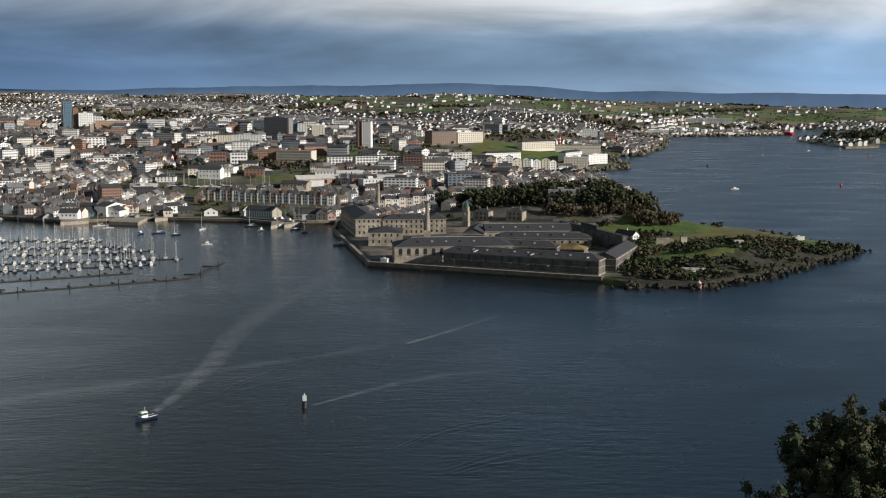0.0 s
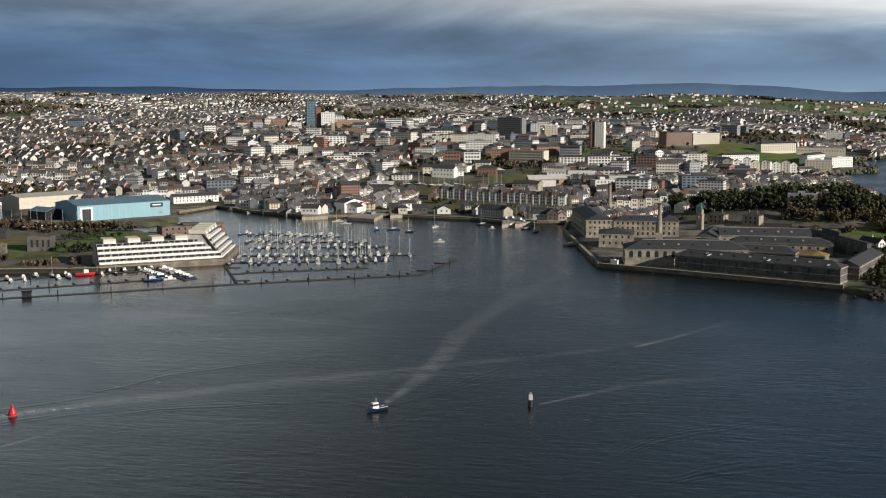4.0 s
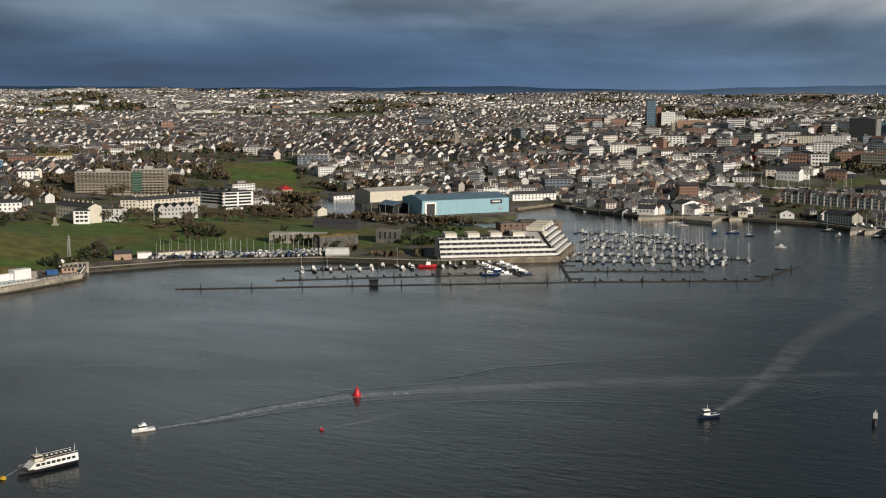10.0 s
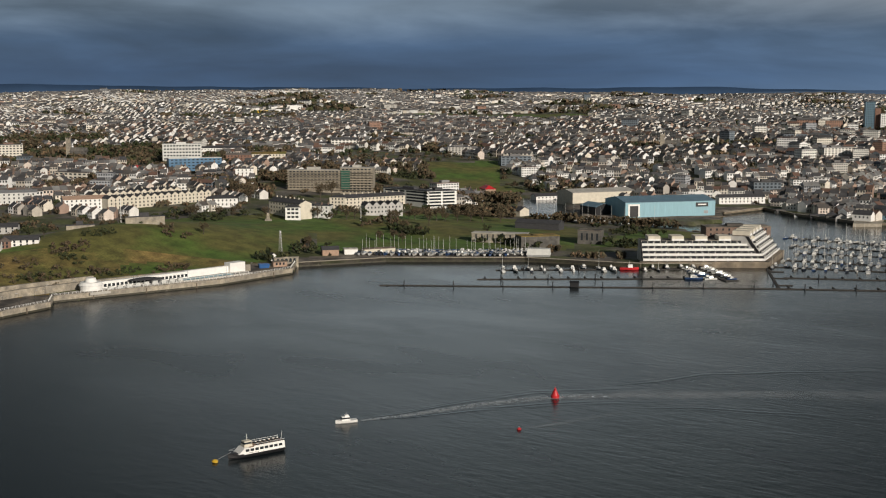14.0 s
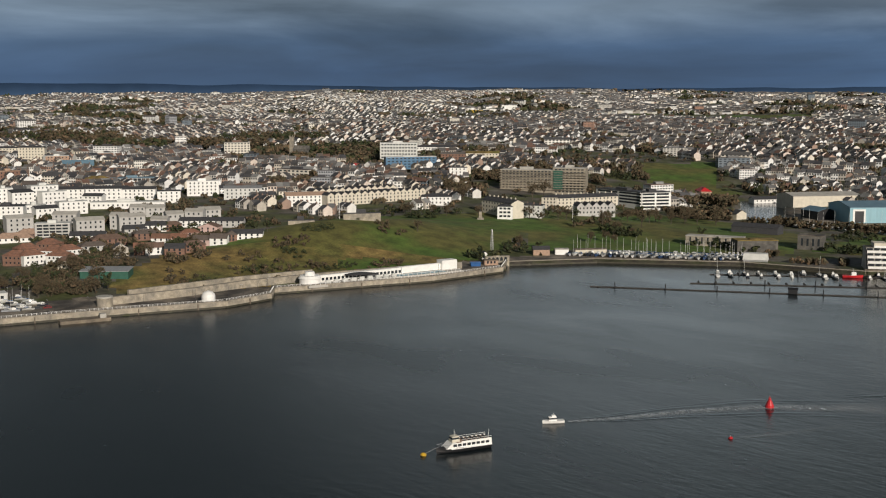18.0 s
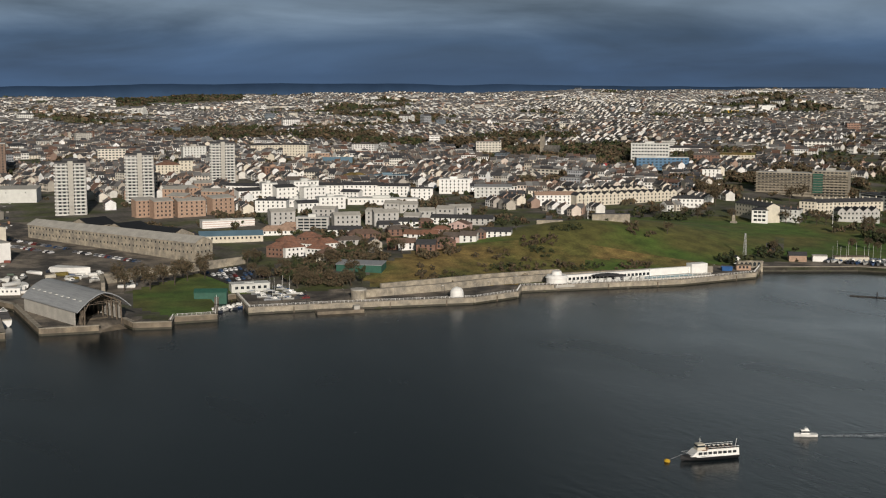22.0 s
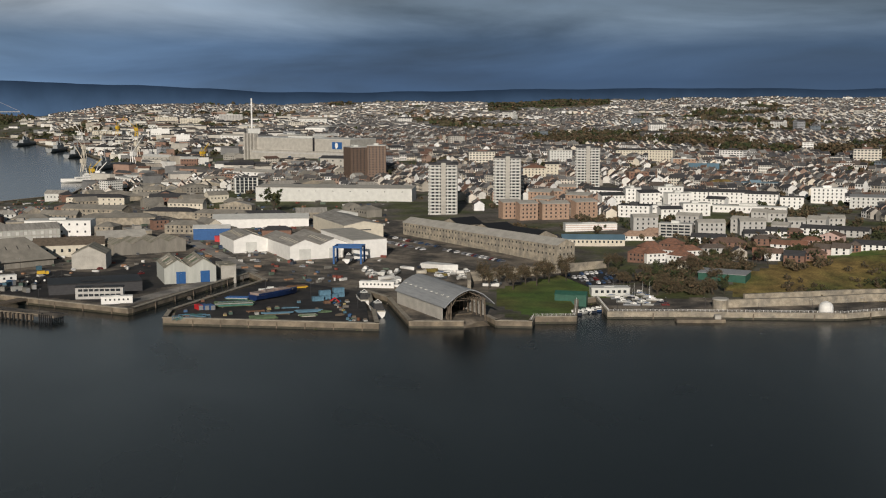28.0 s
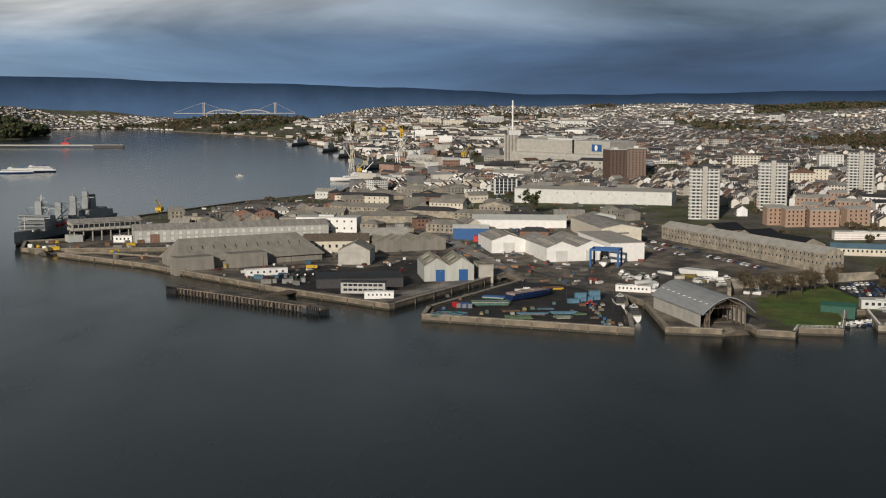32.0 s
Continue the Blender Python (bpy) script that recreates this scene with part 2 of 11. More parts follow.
M_BLACK = material("black_paint", (0.018, 0.018, 0.02), 0.5, grain=0.2, scale=0.5)
M_NAVY = material("naval_grey_paint", (0.25, 0.263, 0.268), 0.55, grain=0.1, scale=0.2)
M_METAL = material("galvanised_steel", (0.45, 0.45, 0.45), 0.45, 0.6, grain=0.15, scale=0.5)
M_PAINTS = material("boat_paints", [(0.55, 0.55, 0.53), (0.4, 0.4, 0.38), (0.03, 0.06, 0.14), (0.5, 0.49, 0.46), (0.1, 0.11, 0.12), (0.62, 0.62, 0.6), (0.03, 0.035, 0.05), (0.3, 0.31, 0.32)], 0.35, grain=0.08, scale=0.5)
M_CARS = material("car_paints", [(0.55, 0.55, 0.56), (0.03, 0.03, 0.035), (0.7, 0.7, 0.7), (0.25, 0.26, 0.28), (0.14, 0.02, 0.02), (0.03, 0.06, 0.13), (0.12, 0.12, 0.13)], 0.3, grain=0.05, scale=0.5)
M_CRATES = material("yard_store_paints", [(0.03, 0.09, 0.2), (0.2, 0.19, 0.17), (0.05, 0.09, 0.07), (0.35, 0.35, 0.33), (0.16, 0.07, 0.04), (0.06, 0.13, 0.18), (0.11, 0.1, 0.09), (0.3, 0.24, 0.1)], 0.6, grain=0.25, scale=0.6)
M_URBAN = material("streets_and_gardens", (0.12, 0.108, 0.092), 0.9, grain=0.45, scale=0.05, second=(0.075, 0.085, 0.028), patch=0.03)
M_GRASS = material("mown_grass", (0.075, 0.13, 0.02), 0.95, grain=0.35, scale=0.1, second=(0.12, 0.115, 0.03), patch=0.014)
M_ROUGH = material("rough_winter_grass", (0.22, 0.155, 0.05), 0.95, grain=0.5, scale=0.12, second=(0.12, 0.115, 0.03), patch=0.025)
M_FIELDS = material("rough_pasture", (0.1, 0.115, 0.05), 0.95, grain=0.35, scale=0.01, second=(0.08, 0.085, 0.05), patch=0.006)
M_PASTURE = material("green_pasture", (0.11, 0.16, 0.045), 0.95, grain=0.25, scale=0.012)
M_STUBBLE = material("pale_stubble", (0.2, 0.17, 0.1), 0.95, grain=0.25, scale=0.012)
M_PLOUGH = material("ploughed_earth", (0.13, 0.09, 0.06), 0.95, grain=0.25, scale=0.012)
M_ASPHALT = material("asphalt", (0.085, 0.076, 0.067), 0.85, grain=0.4, scale=0.1, second=(0.2, 0.17, 0.135), patch=0.05)
# Dark rock, taken lower still to paint in the shade on the point.
M_ROCK = material("dark_shore_rock", (0.042, 0.037, 0.03), 0.9, grain=0.5, scale=0.15, bump=0.6, second=(0.035, 0.038, 0.018), patch=0.05)
M_LEAF = material("evergreen_leaves", [(0.036, 0.05, 0.018), (0.055, 0.06, 0.024), (0.03, 0.042, 0.02), (0.07, 0.068, 0.026), (0.042, 0.05, 0.02)], 0.9, grain=0.35, scale=0.4, pick="island")
M_TWIG = material("bare_winter_twigs", [(0.11, 0.08, 0.05), (0.075, 0.06, 0.036), (0.14, 0.095, 0.055), (0.06, 0.052, 0.03), (0.09, 0.08, 0.045)], 0.95, grain=0.35, scale=0.4, pick="island")
M_BARK = material("tree_bark", (0.08, 0.065, 0.05), 0.95, grain=0.3, scale=1)
M_SHEET = material("weathered_grey_sheeting", (0.27, 0.25, 0.215), 0.7, grain=0.14, scale=0.3, streak=(1, 1, 0.25), second=(0.235, 0.22, 0.19), patch=0.1)
M_COPING = material("worn_coping_stone", (0.32, 0.285, 0.23), 0.85, grain=0.25, scale=0.4)
M_TOWER = material("grey_tower_render", (0.4, 0.39, 0.37), 0.8, grain=0.12, scale=0.2)
M_GLAZE = material("blue_curtain_glazing", (0.08, 0.17, 0.28), 0.3, grain=0.15, scale=0.2)
M_TARMAC = material("oil_dark_tarmac", (0.024, 0.023, 0.025), 0.8, grain=0.4, scale=0.15, second=(0.045, 0.04, 0.037), patch=0.07)
M_SEA = material("turquoise_net_paint", [(0.05, 0.2, 0.2), (0.06, 0.16, 0.24), (0.05, 0.13, 0.09), (0.3, 0.2, 0.17)], 0.7, grain=0.2, scale=0.5)
M_ROAD = material("pale_concrete_road", (0.34, 0.315, 0.28), 0.85, grain=0.2, scale=0.15, second=(0.17, 0.16, 0.15), patch=0.06)
M_SHEDROOF = material("weathered_shed_roof", (0.36, 0.34, 0.31), 0.7, grain=0.18, scale=0.2, streak=(4, 0.5, 1), second=(0.28, 0.265, 0.24), patch=0.12)
M_TILES = material("brown_red_tiles", [(0.2, 0.11, 0.075), (0.16, 0.105, 0.08), (0.13, 0.105, 0.09), (0.24, 0.12, 0.08), (0.15, 0.13, 0.115)], 0.8, grain=0.2, scale=0.5)
M_RED_TILES = material("red_brown_roof_tiles", (0.26, 0.13, 0.085), 0.85, grain=0.25, scale=0.5, second=(0.2, 0.11, 0.08), patch=0.3)
M_PINK = material("pink_stucco", (0.56, 0.4, 0.36), 0.8, grain=0.1, scale=0.3)
M_GEAR = material("dock_gear_paints", [(0.12, 0.11, 0.1), (0.5, 0.5, 0.48), (0.05, 0.06, 0.08), (0.3, 0.17, 0.1), (0.06, 0.1, 0.17), (0.6, 0.59, 0.56), (0.2, 0.19, 0.17), (0.2, 0.06, 0.045), (0.1, 0.13, 0.1)], 0.7, grain=0.2, scale=0.4, pick="island")
M_NAVY_HULL = material("dark_naval_grey_hull", (0.26, 0.27, 0.275), 0.55, grain=0.2, scale=0.15, streak=(2, 2, 0.2))
M_SHED_WALL = material("faded_green_grey_cladding", (0.47, 0.48, 0.44), 0.75, grain=0.12, scale=0.3, streak=(2, 2, 0.2), second=(0.42, 0.43, 0.4), patch=0.15)
M_PATCHED = material("patched_sheet_roof", (0.33, 0.3, 0.25), 0.75, grain=0.2, scale=0.25, streak=(1, 4, 1), second=(0.22, 0.21, 0.16), patch=0.09)
M_BROWN = material("dark_brown_tower_brick", (0.12, 0.082, 0.062), 0.85, grain=0.2, scale=0.4)
M_BROWN_PALE = material("mid_brown_tower_brick", (0.19, 0.135, 0.105), 0.85, grain=0.2, scale=0.4)
M_GRATE = material("light_blue_painted_steel", (0.1, 0.2, 0.28), 0.6, grain=0.25, scale=0.6)
M_GRATE_GREEN = material("faded_green_painted_steel", (0.1, 0.15, 0.085), 0.7, grain=0.3, scale=0.5)
M_DECK_PINK = material("pinkish_deck_plate", (0.34, 0.25, 0.22), 0.8, grain=0.25, scale=0.4, second=(0.26, 0.22, 0.2), patch=0.2)
M_HULL_BLUE = material("dark_blue_hull_paint", (0.012, 0.03, 0.1), 0.4, grain=0.15, scale=0.4)
M_SCAFF = material("scaffold_sheeting", (0.29, 0.255, 0.2), 0.8, grain=0.2, scale=0.4)


def water_material():
    m = bpy.data.materials.new("tidal_water")
    m.use_nodes = True
    n, l = m.node_tree.nodes, m.node_tree.links
    shader = n["Principled BSDF"]
    shader.inputs["Base Color"].default_value = (0.01, 0.016, 0.019, 1)
    shader.inputs["IOR"].default_value = 1.33
    where = n.new("ShaderNodeTexCoord").outputs["Object"]
    # Calm in the lee to the west, ruffled by the tide race in the narrows to the east.
    axes = n.new("ShaderNodeSeparateXYZ")
    l.new(where, axes.inputs[0])
    race = n.new("ShaderNodeMapRange")
    l.new(axes.outputs[0], race.inputs["Value"])
    for key, value in (("From Min", -300), ("From Max", 40), ("To Min", 0.06), ("To Max", 0.29)):
        race.inputs[key].default_value = value
    # The harbour mouth by the moorings is choppy; the sound beyond the point lies smoother.
    chop = n.new("ShaderNodeMapRange")
    l.new(axes.outputs[1], chop.inputs["Value"])
    for key, value in (("From Min", 560), ("From Max", 760), ("To Min", 1.0), ("To Max", 2.6)):
        chop.inputs[key].default_value = value
    sound = n.new("ShaderNodeMapRange")
    l.new(axes.outputs[0], sound.inputs["Value"])
    for key, value in (("From Min", -60), ("From Max", 110), ("To Min", 2.6), ("To Max", 0.3)):
        sound.inputs[key].default_value = value
    lee = n.new("ShaderNodeMath")
    lee.operation = "MINIMUM"
    l.new(chop.outputs[0], lee.inputs[0])
    l.new(sound.outputs[0], lee.inputs[1])
    ruffle = n.new("ShaderNodeMath")
    ruffle.operation = "MULTIPLY"
    l.new(race.outputs[0], ruffle.inputs[0])
    l.new(lee.outputs[0], ruffle.inputs[1])
    # The river to the west is nearly flat.
    river = n.new("ShaderNodeMapRange")
    l.new(axes.outputs[0], river.inputs["Value"])
    for key, value in (("From Min", -820), ("From Max", -420), ("To Min", 0.012), ("To Max", 0.25)):
        river.inputs[key].default_value = value
    calm = n.new("ShaderNodeMapRange")
    l.new(axes.outputs[0], calm.inputs["Value"])
    for key, value in (("From Min", -800), ("From Max", -480), ("To Min", 0.15), ("To Max", 1.0)):
        calm.inputs[key].default_value = value
    settled = n.new("ShaderNodeMath")
    settled.operation = "MULTIPLY"
    l.new(ruffle.outputs[0], settled.inputs[0])
    l.new(calm.outputs[0], settled.inputs[1])
    last = None
    for size, stretch, turn, dist in ((0.17, (1, 2.8, 1), 14, 0.7), (0.07, (1, 3.4, 1), 38, 0.9), (0.012, (1, 2.2, 1), 35, 0.25)):
        mp = n.new("ShaderNodeMapping")
        mp.inputs["Scale"].default_value, mp.inputs["Rotation"].default_value = stretch, (0, 0, radians(turn))
        l.new(where, mp.inputs[0])
        waves = n.new("ShaderNodeTexNoise")
        waves.inputs["Scale"].default_value, waves.inputs["Detail"].default_value = size, 5
        waves.inputs["Distortion"].default_value = 0.4
        l.new(mp.outputs[0], waves.inputs["Vector"])
        b = n.new("ShaderNodeBump")
        b.inputs["Strength"].default_value, b.inputs["Distance"].default_value = 0.25, dist
        l.new(waves.outputs[0], b.inputs["Height"])
        if size > 0.05:
            l.new(settled.outputs[0], b.inputs["Strength"])
        else:
            l.new(river.outputs[0], b.inputs["Strength"])
        if last:
            l.new(last.outputs[0], b.inputs["Normal"])
        last = b
    l.new(last.outputs[0], shader.inputs["Normal"])
    # Wind lanes: ruffled and slick patches.
    span = n.new("ShaderNodeMapRange")
    l.new(waves.outputs[0], span.inputs["Value"])
    for key, value in (("From Min", 0.35), ("From Max", 0.65), ("To Min", 0.22), ("To Max", 0.28)):
        span.inputs[key].default_value = value
    # Slicker at the moorings, even on the calm river.
    even = n.new("ShaderNodeMath")
    even.operation = "MULTIPLY_ADD"
    l.new(lee.outputs[0], even.inputs[0])
    even.inputs[1].default_value = -0.06
    even.inputs[2].default_value = 0.06
    rough = n.new("ShaderNodeMath")
    rough.operation = "ADD"
    l.new(span.outputs[0], rough.inputs[0])
    l.new(even.outputs[0], rough.inputs[1])
    still = n.new("ShaderNodeMapRange")
    l.new(axes.outputs[0], still.inputs["Value"])
    for key, value in (("From Min", -900), ("From Max", -560), ("To Min", 1.0), ("To Max", 0.0)):
        still.inputs[key].default_value = value
    choice = n.new("ShaderNodeMix")
    l.new(still.outputs[0], choice.inputs["Factor"])
    l.new(rough.outputs[0], choice.inputs["A"])
    choice.inputs["B"].default_value = 0.15
    l.new(choice.outputs["Result"], shader.inputs["Roughness"])
    return m


M_WATER = water_material()

# ---- lie of the land ----
# Shoreline of the mainland, from the far harbour round the point and up the river (metres).
SHORE_CITY = [(2300, 3400), (1233, 3380), (1072, 3560), (990, 3520), (893, 3135), (880, 3112), (564, 3024), (448, 2427),
              (344, 2099), (287, 2079), (273, 1752), (185, 1663), (199, 1512), (216, 1251), (166, 1128), (186, 1014),
              (246, 944), (292, 829), (262, 788), (192, 707), (148, 667), (103, 671), (92, 691), (-47, 753), (-87, 941),
              (-90, 1007), (-145, 1000), (-172, 1018), (-252, 1035), (-312, 1007), (-388, 1043), (-434, 1084), (-446, 1020)]
SHORE_MARINA = [(-420, 957), (-430, 912), (-403, 864), (-336, 854), (-296, 765), (-288, 725), (-349, 677), (-367, 671),
                (-425, 655), (-498, 600), (-529, 547), (-510, 523), (-512, 467), (-540, 374), (-526, 362), (-522, 332),
                (-546, 256), (-555, 220), (-598, 230), (-594, 217), (-570, 208), (-547, 199), (-551, 179), (-540, 174)]
SHORE_YARD = [(-546, 159), (-559, 158), (-548, 142), (-554, 118), (-625, 121), (-648, 114), (-551, 101), (-590, 3), (-612, 6),
              (-703, 62), (-735, 55), (-623, -13), (-621, -15), (-682, -84), (-782, -180), (-822, -232), (-867, -287),
              (-911, -299), (-947, -226), (-1116, -260), (-1271, -185), (-1399, -92), (-1917, -44), (-2491, -139),
              (-3452, -387), (-4250, -870), (-4560, -1095), (-4560, -1290), (-4200, -1370), (-3700, -1330), (-3750, -2600)]
FAR_LAND = [(-7000, -2600), (-7000, 3000), (-4000, 7000), (0, 8000), (4000, 7000)]
MAINLAND = SHORE_CITY + SHORE_MARINA + SHORE_YARD + FAR_LAND
# Fort headland across the harbour, and the park hill below the camera.
HEADLAND = [(795, 2747), (806, 2385), (900, 2480), (972, 2629), (1150, 2700), (1500, 2750), (1400, 3000), (1000, 2950)]
PARK_SHORE = [(10, 140), (30, 225), (90, 262), (150, 270), (260, 250), (300, 60), (260, -300), (-300, -300), (-140, -120), (-60, -30), (20, 60)]
# Creek beside the boatbuilder's hall, and the wooded point across the river.
CREEK = [(-396, 890), (-425, 920), (-490, 919), (-545, 926), (-594, 985), (-650, 1085), (-690, 1062), (-640, 985), (-618, 935), (-589, 896), (-530, 878), (-483, 873), (-415, 878)]
INLET = [(-842, -268), (-842, -222), (-812, -164), (-826, -156), (-868, -178), (-861, -262)]
RIVER_POINT = [(-3150, -1300), (-3420, -1085), (-3600, -1075), (-3800, -1200), (-3800, -1600), (-3200, -1700)]
# Low hills: x, y, height, radius along x, radius along y.
HILLS = [(-640, 480, 17, 58, 95), (-650, 570, 7, 70, 80), (205, 760, 12, 70, 55), (130, 1030, 22, 110, 80), (-640, 330, 6, 50, 60),
         (76, 187, 33, 30, 42), (60, 1900, 14, 220, 160), (-420, 560 + 400, 0, 50, 50), (150, -60, 55, 170, 170)]


def signed_distance(px, py, ring):
    """Metres from a closed shoreline, positive on land."""
    ring = np.array(ring, float)
    best, odd = np.full(px.shape, 1e9), np.zeros(px.shape, bool)
    for (ax, ay), (bx, by) in zip(ring, np.roll(ring, -1, 0)):
        ex, ey = bx - ax, by - ay
        k = np.clip(((px - ax) * ex + (py - ay) * ey) / (ex * ex + ey * ey), 0, 1)
        best = np.minimum(best, np.hypot(px - ax - k * ex, py - ay - k * ey))
        if ay != by:
            odd ^= ((ay > py) != (by > py)) & (px < ex * (py - ay) / (by - ay) + ax)
    return np.where(odd, best, -best)


def heights(px, py):
    """Height of the ground over the water, and the distance from the shore."""
    px, py = np.asarray(px, float), np.asarray(py, float)
    away = np.hypot(px, py)
    turn = np.degrees(np.arctan2(-px, py))
    rise = np.interp(away, [500, 720, 900, 1200, 1650, 2300, 3200, 3900, 4400, 4900], [3, 5, 10, 18, 30, 42, 60, 84, 100, 103])
    low = np.interp(turn, [-30, -14, -6, 4, 20, 60, 80, 90, 105], [0.25, 0.3, 0.6, 0.9, 1, 1, 0.8, 0.6, 0.45])
    shore = np.maximum(signed_distance(px, py, MAINLAND), signed_distance(px, py, HEADLAND))
    shore = np.maximum(np.maximum(shore, signed_distance(px, py, PARK_SHORE)), signed_distance(px, py, RIVER_POINT))
    shore = np.minimum(np.minimum(shore, -signed_distance(px, py, CREEK)), -signed_distance(px, py, INLET))
    gentle = np.clip((shore - 15) / 260, 0, 1)
    far = np.interp(away, [2400, 4600], [0, 1])
    crest = np.interp(turn, [-25, -15, -8, 0, 5, 20, 33, 44, 55, 68, 75, 85, 92, 95, 102, 105, 110], [0.45, 0.55, 0.75, 0.99, 0.93, 0.95, 1.02, 1.14, 1.06, 0.94, 0.84, 0.74, 0.7, 0.36, 0.36, 0.7, 0.76])
    land = 2.6 + np.maximum(rise * (low + (crest - low) * far) - 2.6, 0) * gentle * gentle * (3 - 2 * gentle)
    # Valleys and spurs of the outer town and the farmland.
    spurs = 0.55 * np.sin(px / 151 + 1.4 * np.sin(py / 233)) + 0.45 * np.sin(py / 127 + 1.7 * np.sin(px / 187)) + 0.3 * np.sin((px + py) / 71)
    land = land + spurs * np.interp(away, [2450, 3100, 4300, 4900], [0, 8.5, 8.5, 4]) * gentle
    for hx, hy, hz, rx, ry in HILLS:
        land = land + hz * np.exp(-(((px - hx) / rx) ** 2) - ((py - hy) / ry) ** 2) * np.clip((shore - 8) / 30, 0, 1)
    return np.where(shore > 0, land, np.maximum(-6, shore * 2)), shore


def ground_at(px, py):
    return float(heights(np.array([px]), np.array([py]))[0][0])

# ---- mesh helpers ----
class Geo:
    """Vertices and faces of one part, in the thing's own axes."""

    def __init__(self):
        self.v, self.f = [], []

    def add(self, verts, faces):
        k = len(self.v)
        self.v += [tuple(p) for p in verts]
        self.f += [tuple(k + i for i in f) for f in faces]
        return self

    def box(self, x0, y0, z0, x1, y1, z1, inset=0.0):
        i = inset
        return self.add([(x0, y0, z0), (x1, y0, z0), (x1, y1, z0), (x0, y1, z0), (x0 + i, y0 + i, z1), (x1 - i, y0 + i, z1), (x1 - i, y1 - i, z1), (x0 + i, y1 - i, z1)],
                        [(3, 2, 1, 0), (4, 5, 6, 7), (0, 1, 5, 4), (1, 2, 6, 5), (2, 3, 7, 6), (3, 0, 4, 7)])

    def gable(self, x0, y0, x1, y1, z, rise, over=0.3, along="x", hip=0.0):
        """A pitched roof with its ridge along one axis; hip: how far the ridge stops short of the ends."""
        x0, y0, x1, y1 = x0 - over, y0 - over, x1 + over, y1 + over
        if along == "x":
            m = (y0 + y1) / 2
            a, b = (x0 + hip, m, z + rise), (x1 - hip, m, z + rise)
            return self.add([(x0, y0, z), (x1, y0, z), (x1, y1, z), (x0, y1, z), a, b], [(3, 2, 1, 0), (0, 1, 5, 4), (2, 3, 4, 5), (1, 2, 5), (3, 0, 4)])
        m = (x0 + x1) / 2
        a, b = (m, y0 + hip, z + rise), (m, y1 - hip, z + rise)
        return self.add([(x0, y0, z), (x1, y0, z), (x1, y1, z), (x0, y1, z), a, b], [(3, 2, 1, 0), (0, 1, 4), (1, 2, 5, 4), (2, 3, 5), (3, 0, 4, 5)])

    def tube(self, x, y, z0, z1, r0, r1=None, n=10):
        r1 = r0 if r1 is None else r1
        ring = [(math.cos(6.28319 * i / n), math.sin(6.28319 * i / n)) for i in range(n)]
        verts = [(x + r0 * c, y + r0 * s, z0) for c, s in ring] + [(x + r1 * c, y + r1 * s, z1) for c, s in ring]
        return self.add(verts, [(i, (i + 1) % n, n + (i + 1) % n, n + i) for i in range(n)] + [tuple(range(n, 2 * n)), tuple(range(n - 1, -1, -1))])

    def beam(self, a, b, r, n=4):
        a, b = Vector(a), Vector(b)
        q = (b - a).to_track_quat("Z", "Y")
        ring = [q @ Vector((r * math.cos(6.28319 * (i + 0.5) / n), r * math.sin(6.28319 * (i + 0.5) / n), 0)) for i in range(n)]
        return self.add([a + p for p in ring] + [b + p for p in ring], [(i, (i + 1) % n, n + (i + 1) % n, n + i) for i in range(n)] + [tuple(range(n, 2 * n)), tuple(range(n - 1, -1, -1))])

    def slab(self, outline, z0, z1):
        """A flat outline, counter-clockwise, raised from z0 to z1."""
        n = len(outline)
        return self.add([(x, y, z0) for x, y in outline] + [(x, y, z1) for x, y in outline], [tuple(range(n - 1, -1, -1)), tuple(range(n, 2 * n))] + [(i, (i + 1) % n, n + (i + 1) % n, n + i) for i in range(n)])

    def loft(self, rings, closed=True, caps=True):
        n, k = len(rings[0]), len(self.v)
        self.v += [tuple(p) for ring in rings for p in ring]
        for a in range(len(rings) - 1):
            for i in range(n if closed else n - 1):
                j = (i + 1) % n
                self.f.append((k + a * n + i, k + a * n + j, k + (a + 1) * n + j, k + (a + 1) * n + i))
        if caps:
            self.f += [tuple(range(k + n - 1, k - 1, -1)), tuple(range(k + (len(rings) - 1) * n, k + len(rings) * n))]
        return self

    def blob(self, x, y, z, rx, ry, rz, seed, n=7, m=4):
        """A rough clump with an uneven outline."""
        r = random.Random(seed)
        rings = []
        for a in range(m + 1):
            lat = math.pi * (a + 0.35) / (m + 0.7) - math.pi / 2
            rings.append([(x + rx * k * math.cos(lat) * math.cos(6.28319 * i / n + a), y + ry * k * math.cos(lat) * math.sin(6.28319 * i / n + a), z + rz * k * math.sin(lat))
                          for i in range(n) for k in (r.uniform(0.72, 1.18),)])
        return self.loft(rings)

    def mesh(self, name):
        me = bpy.data.meshes.new(name)
        me.from_pydata(self.v, [], self.f)
        me.update()
        return me


def part(name, geo, mat, parent=None, label="", at=None, turn=0.0):
    """Links a mesh as one object, under a thing or a part when one is given."""
    me = geo.mesh(name) if isinstance(geo, Geo) else geo
    if mat is not None and not me.materials:
        me.materials.append(mat)
    ob = new(name, me)
    if parent is not None:
        ob.parent = parent
    if at is not None:
        ob.location = at
    if turn:
        ob.rotation_euler = (0, 0, radians(turn))
    if label:
        ob["label"] = label
    return ob


def thing(name, x, y, turn=0.0, label="", category="", group="", z=None, kind=""):
    """An Empty at the base of a thing, on the ground."""
    ob = new(name)
    ob.empty_display_size = 1
    ob.location = (x, y, ground_at(x, y) if z is None else z)
    ob.rotation_euler = (0, 0, radians(turn))
    return tagged(ob, label, category, group, kind)


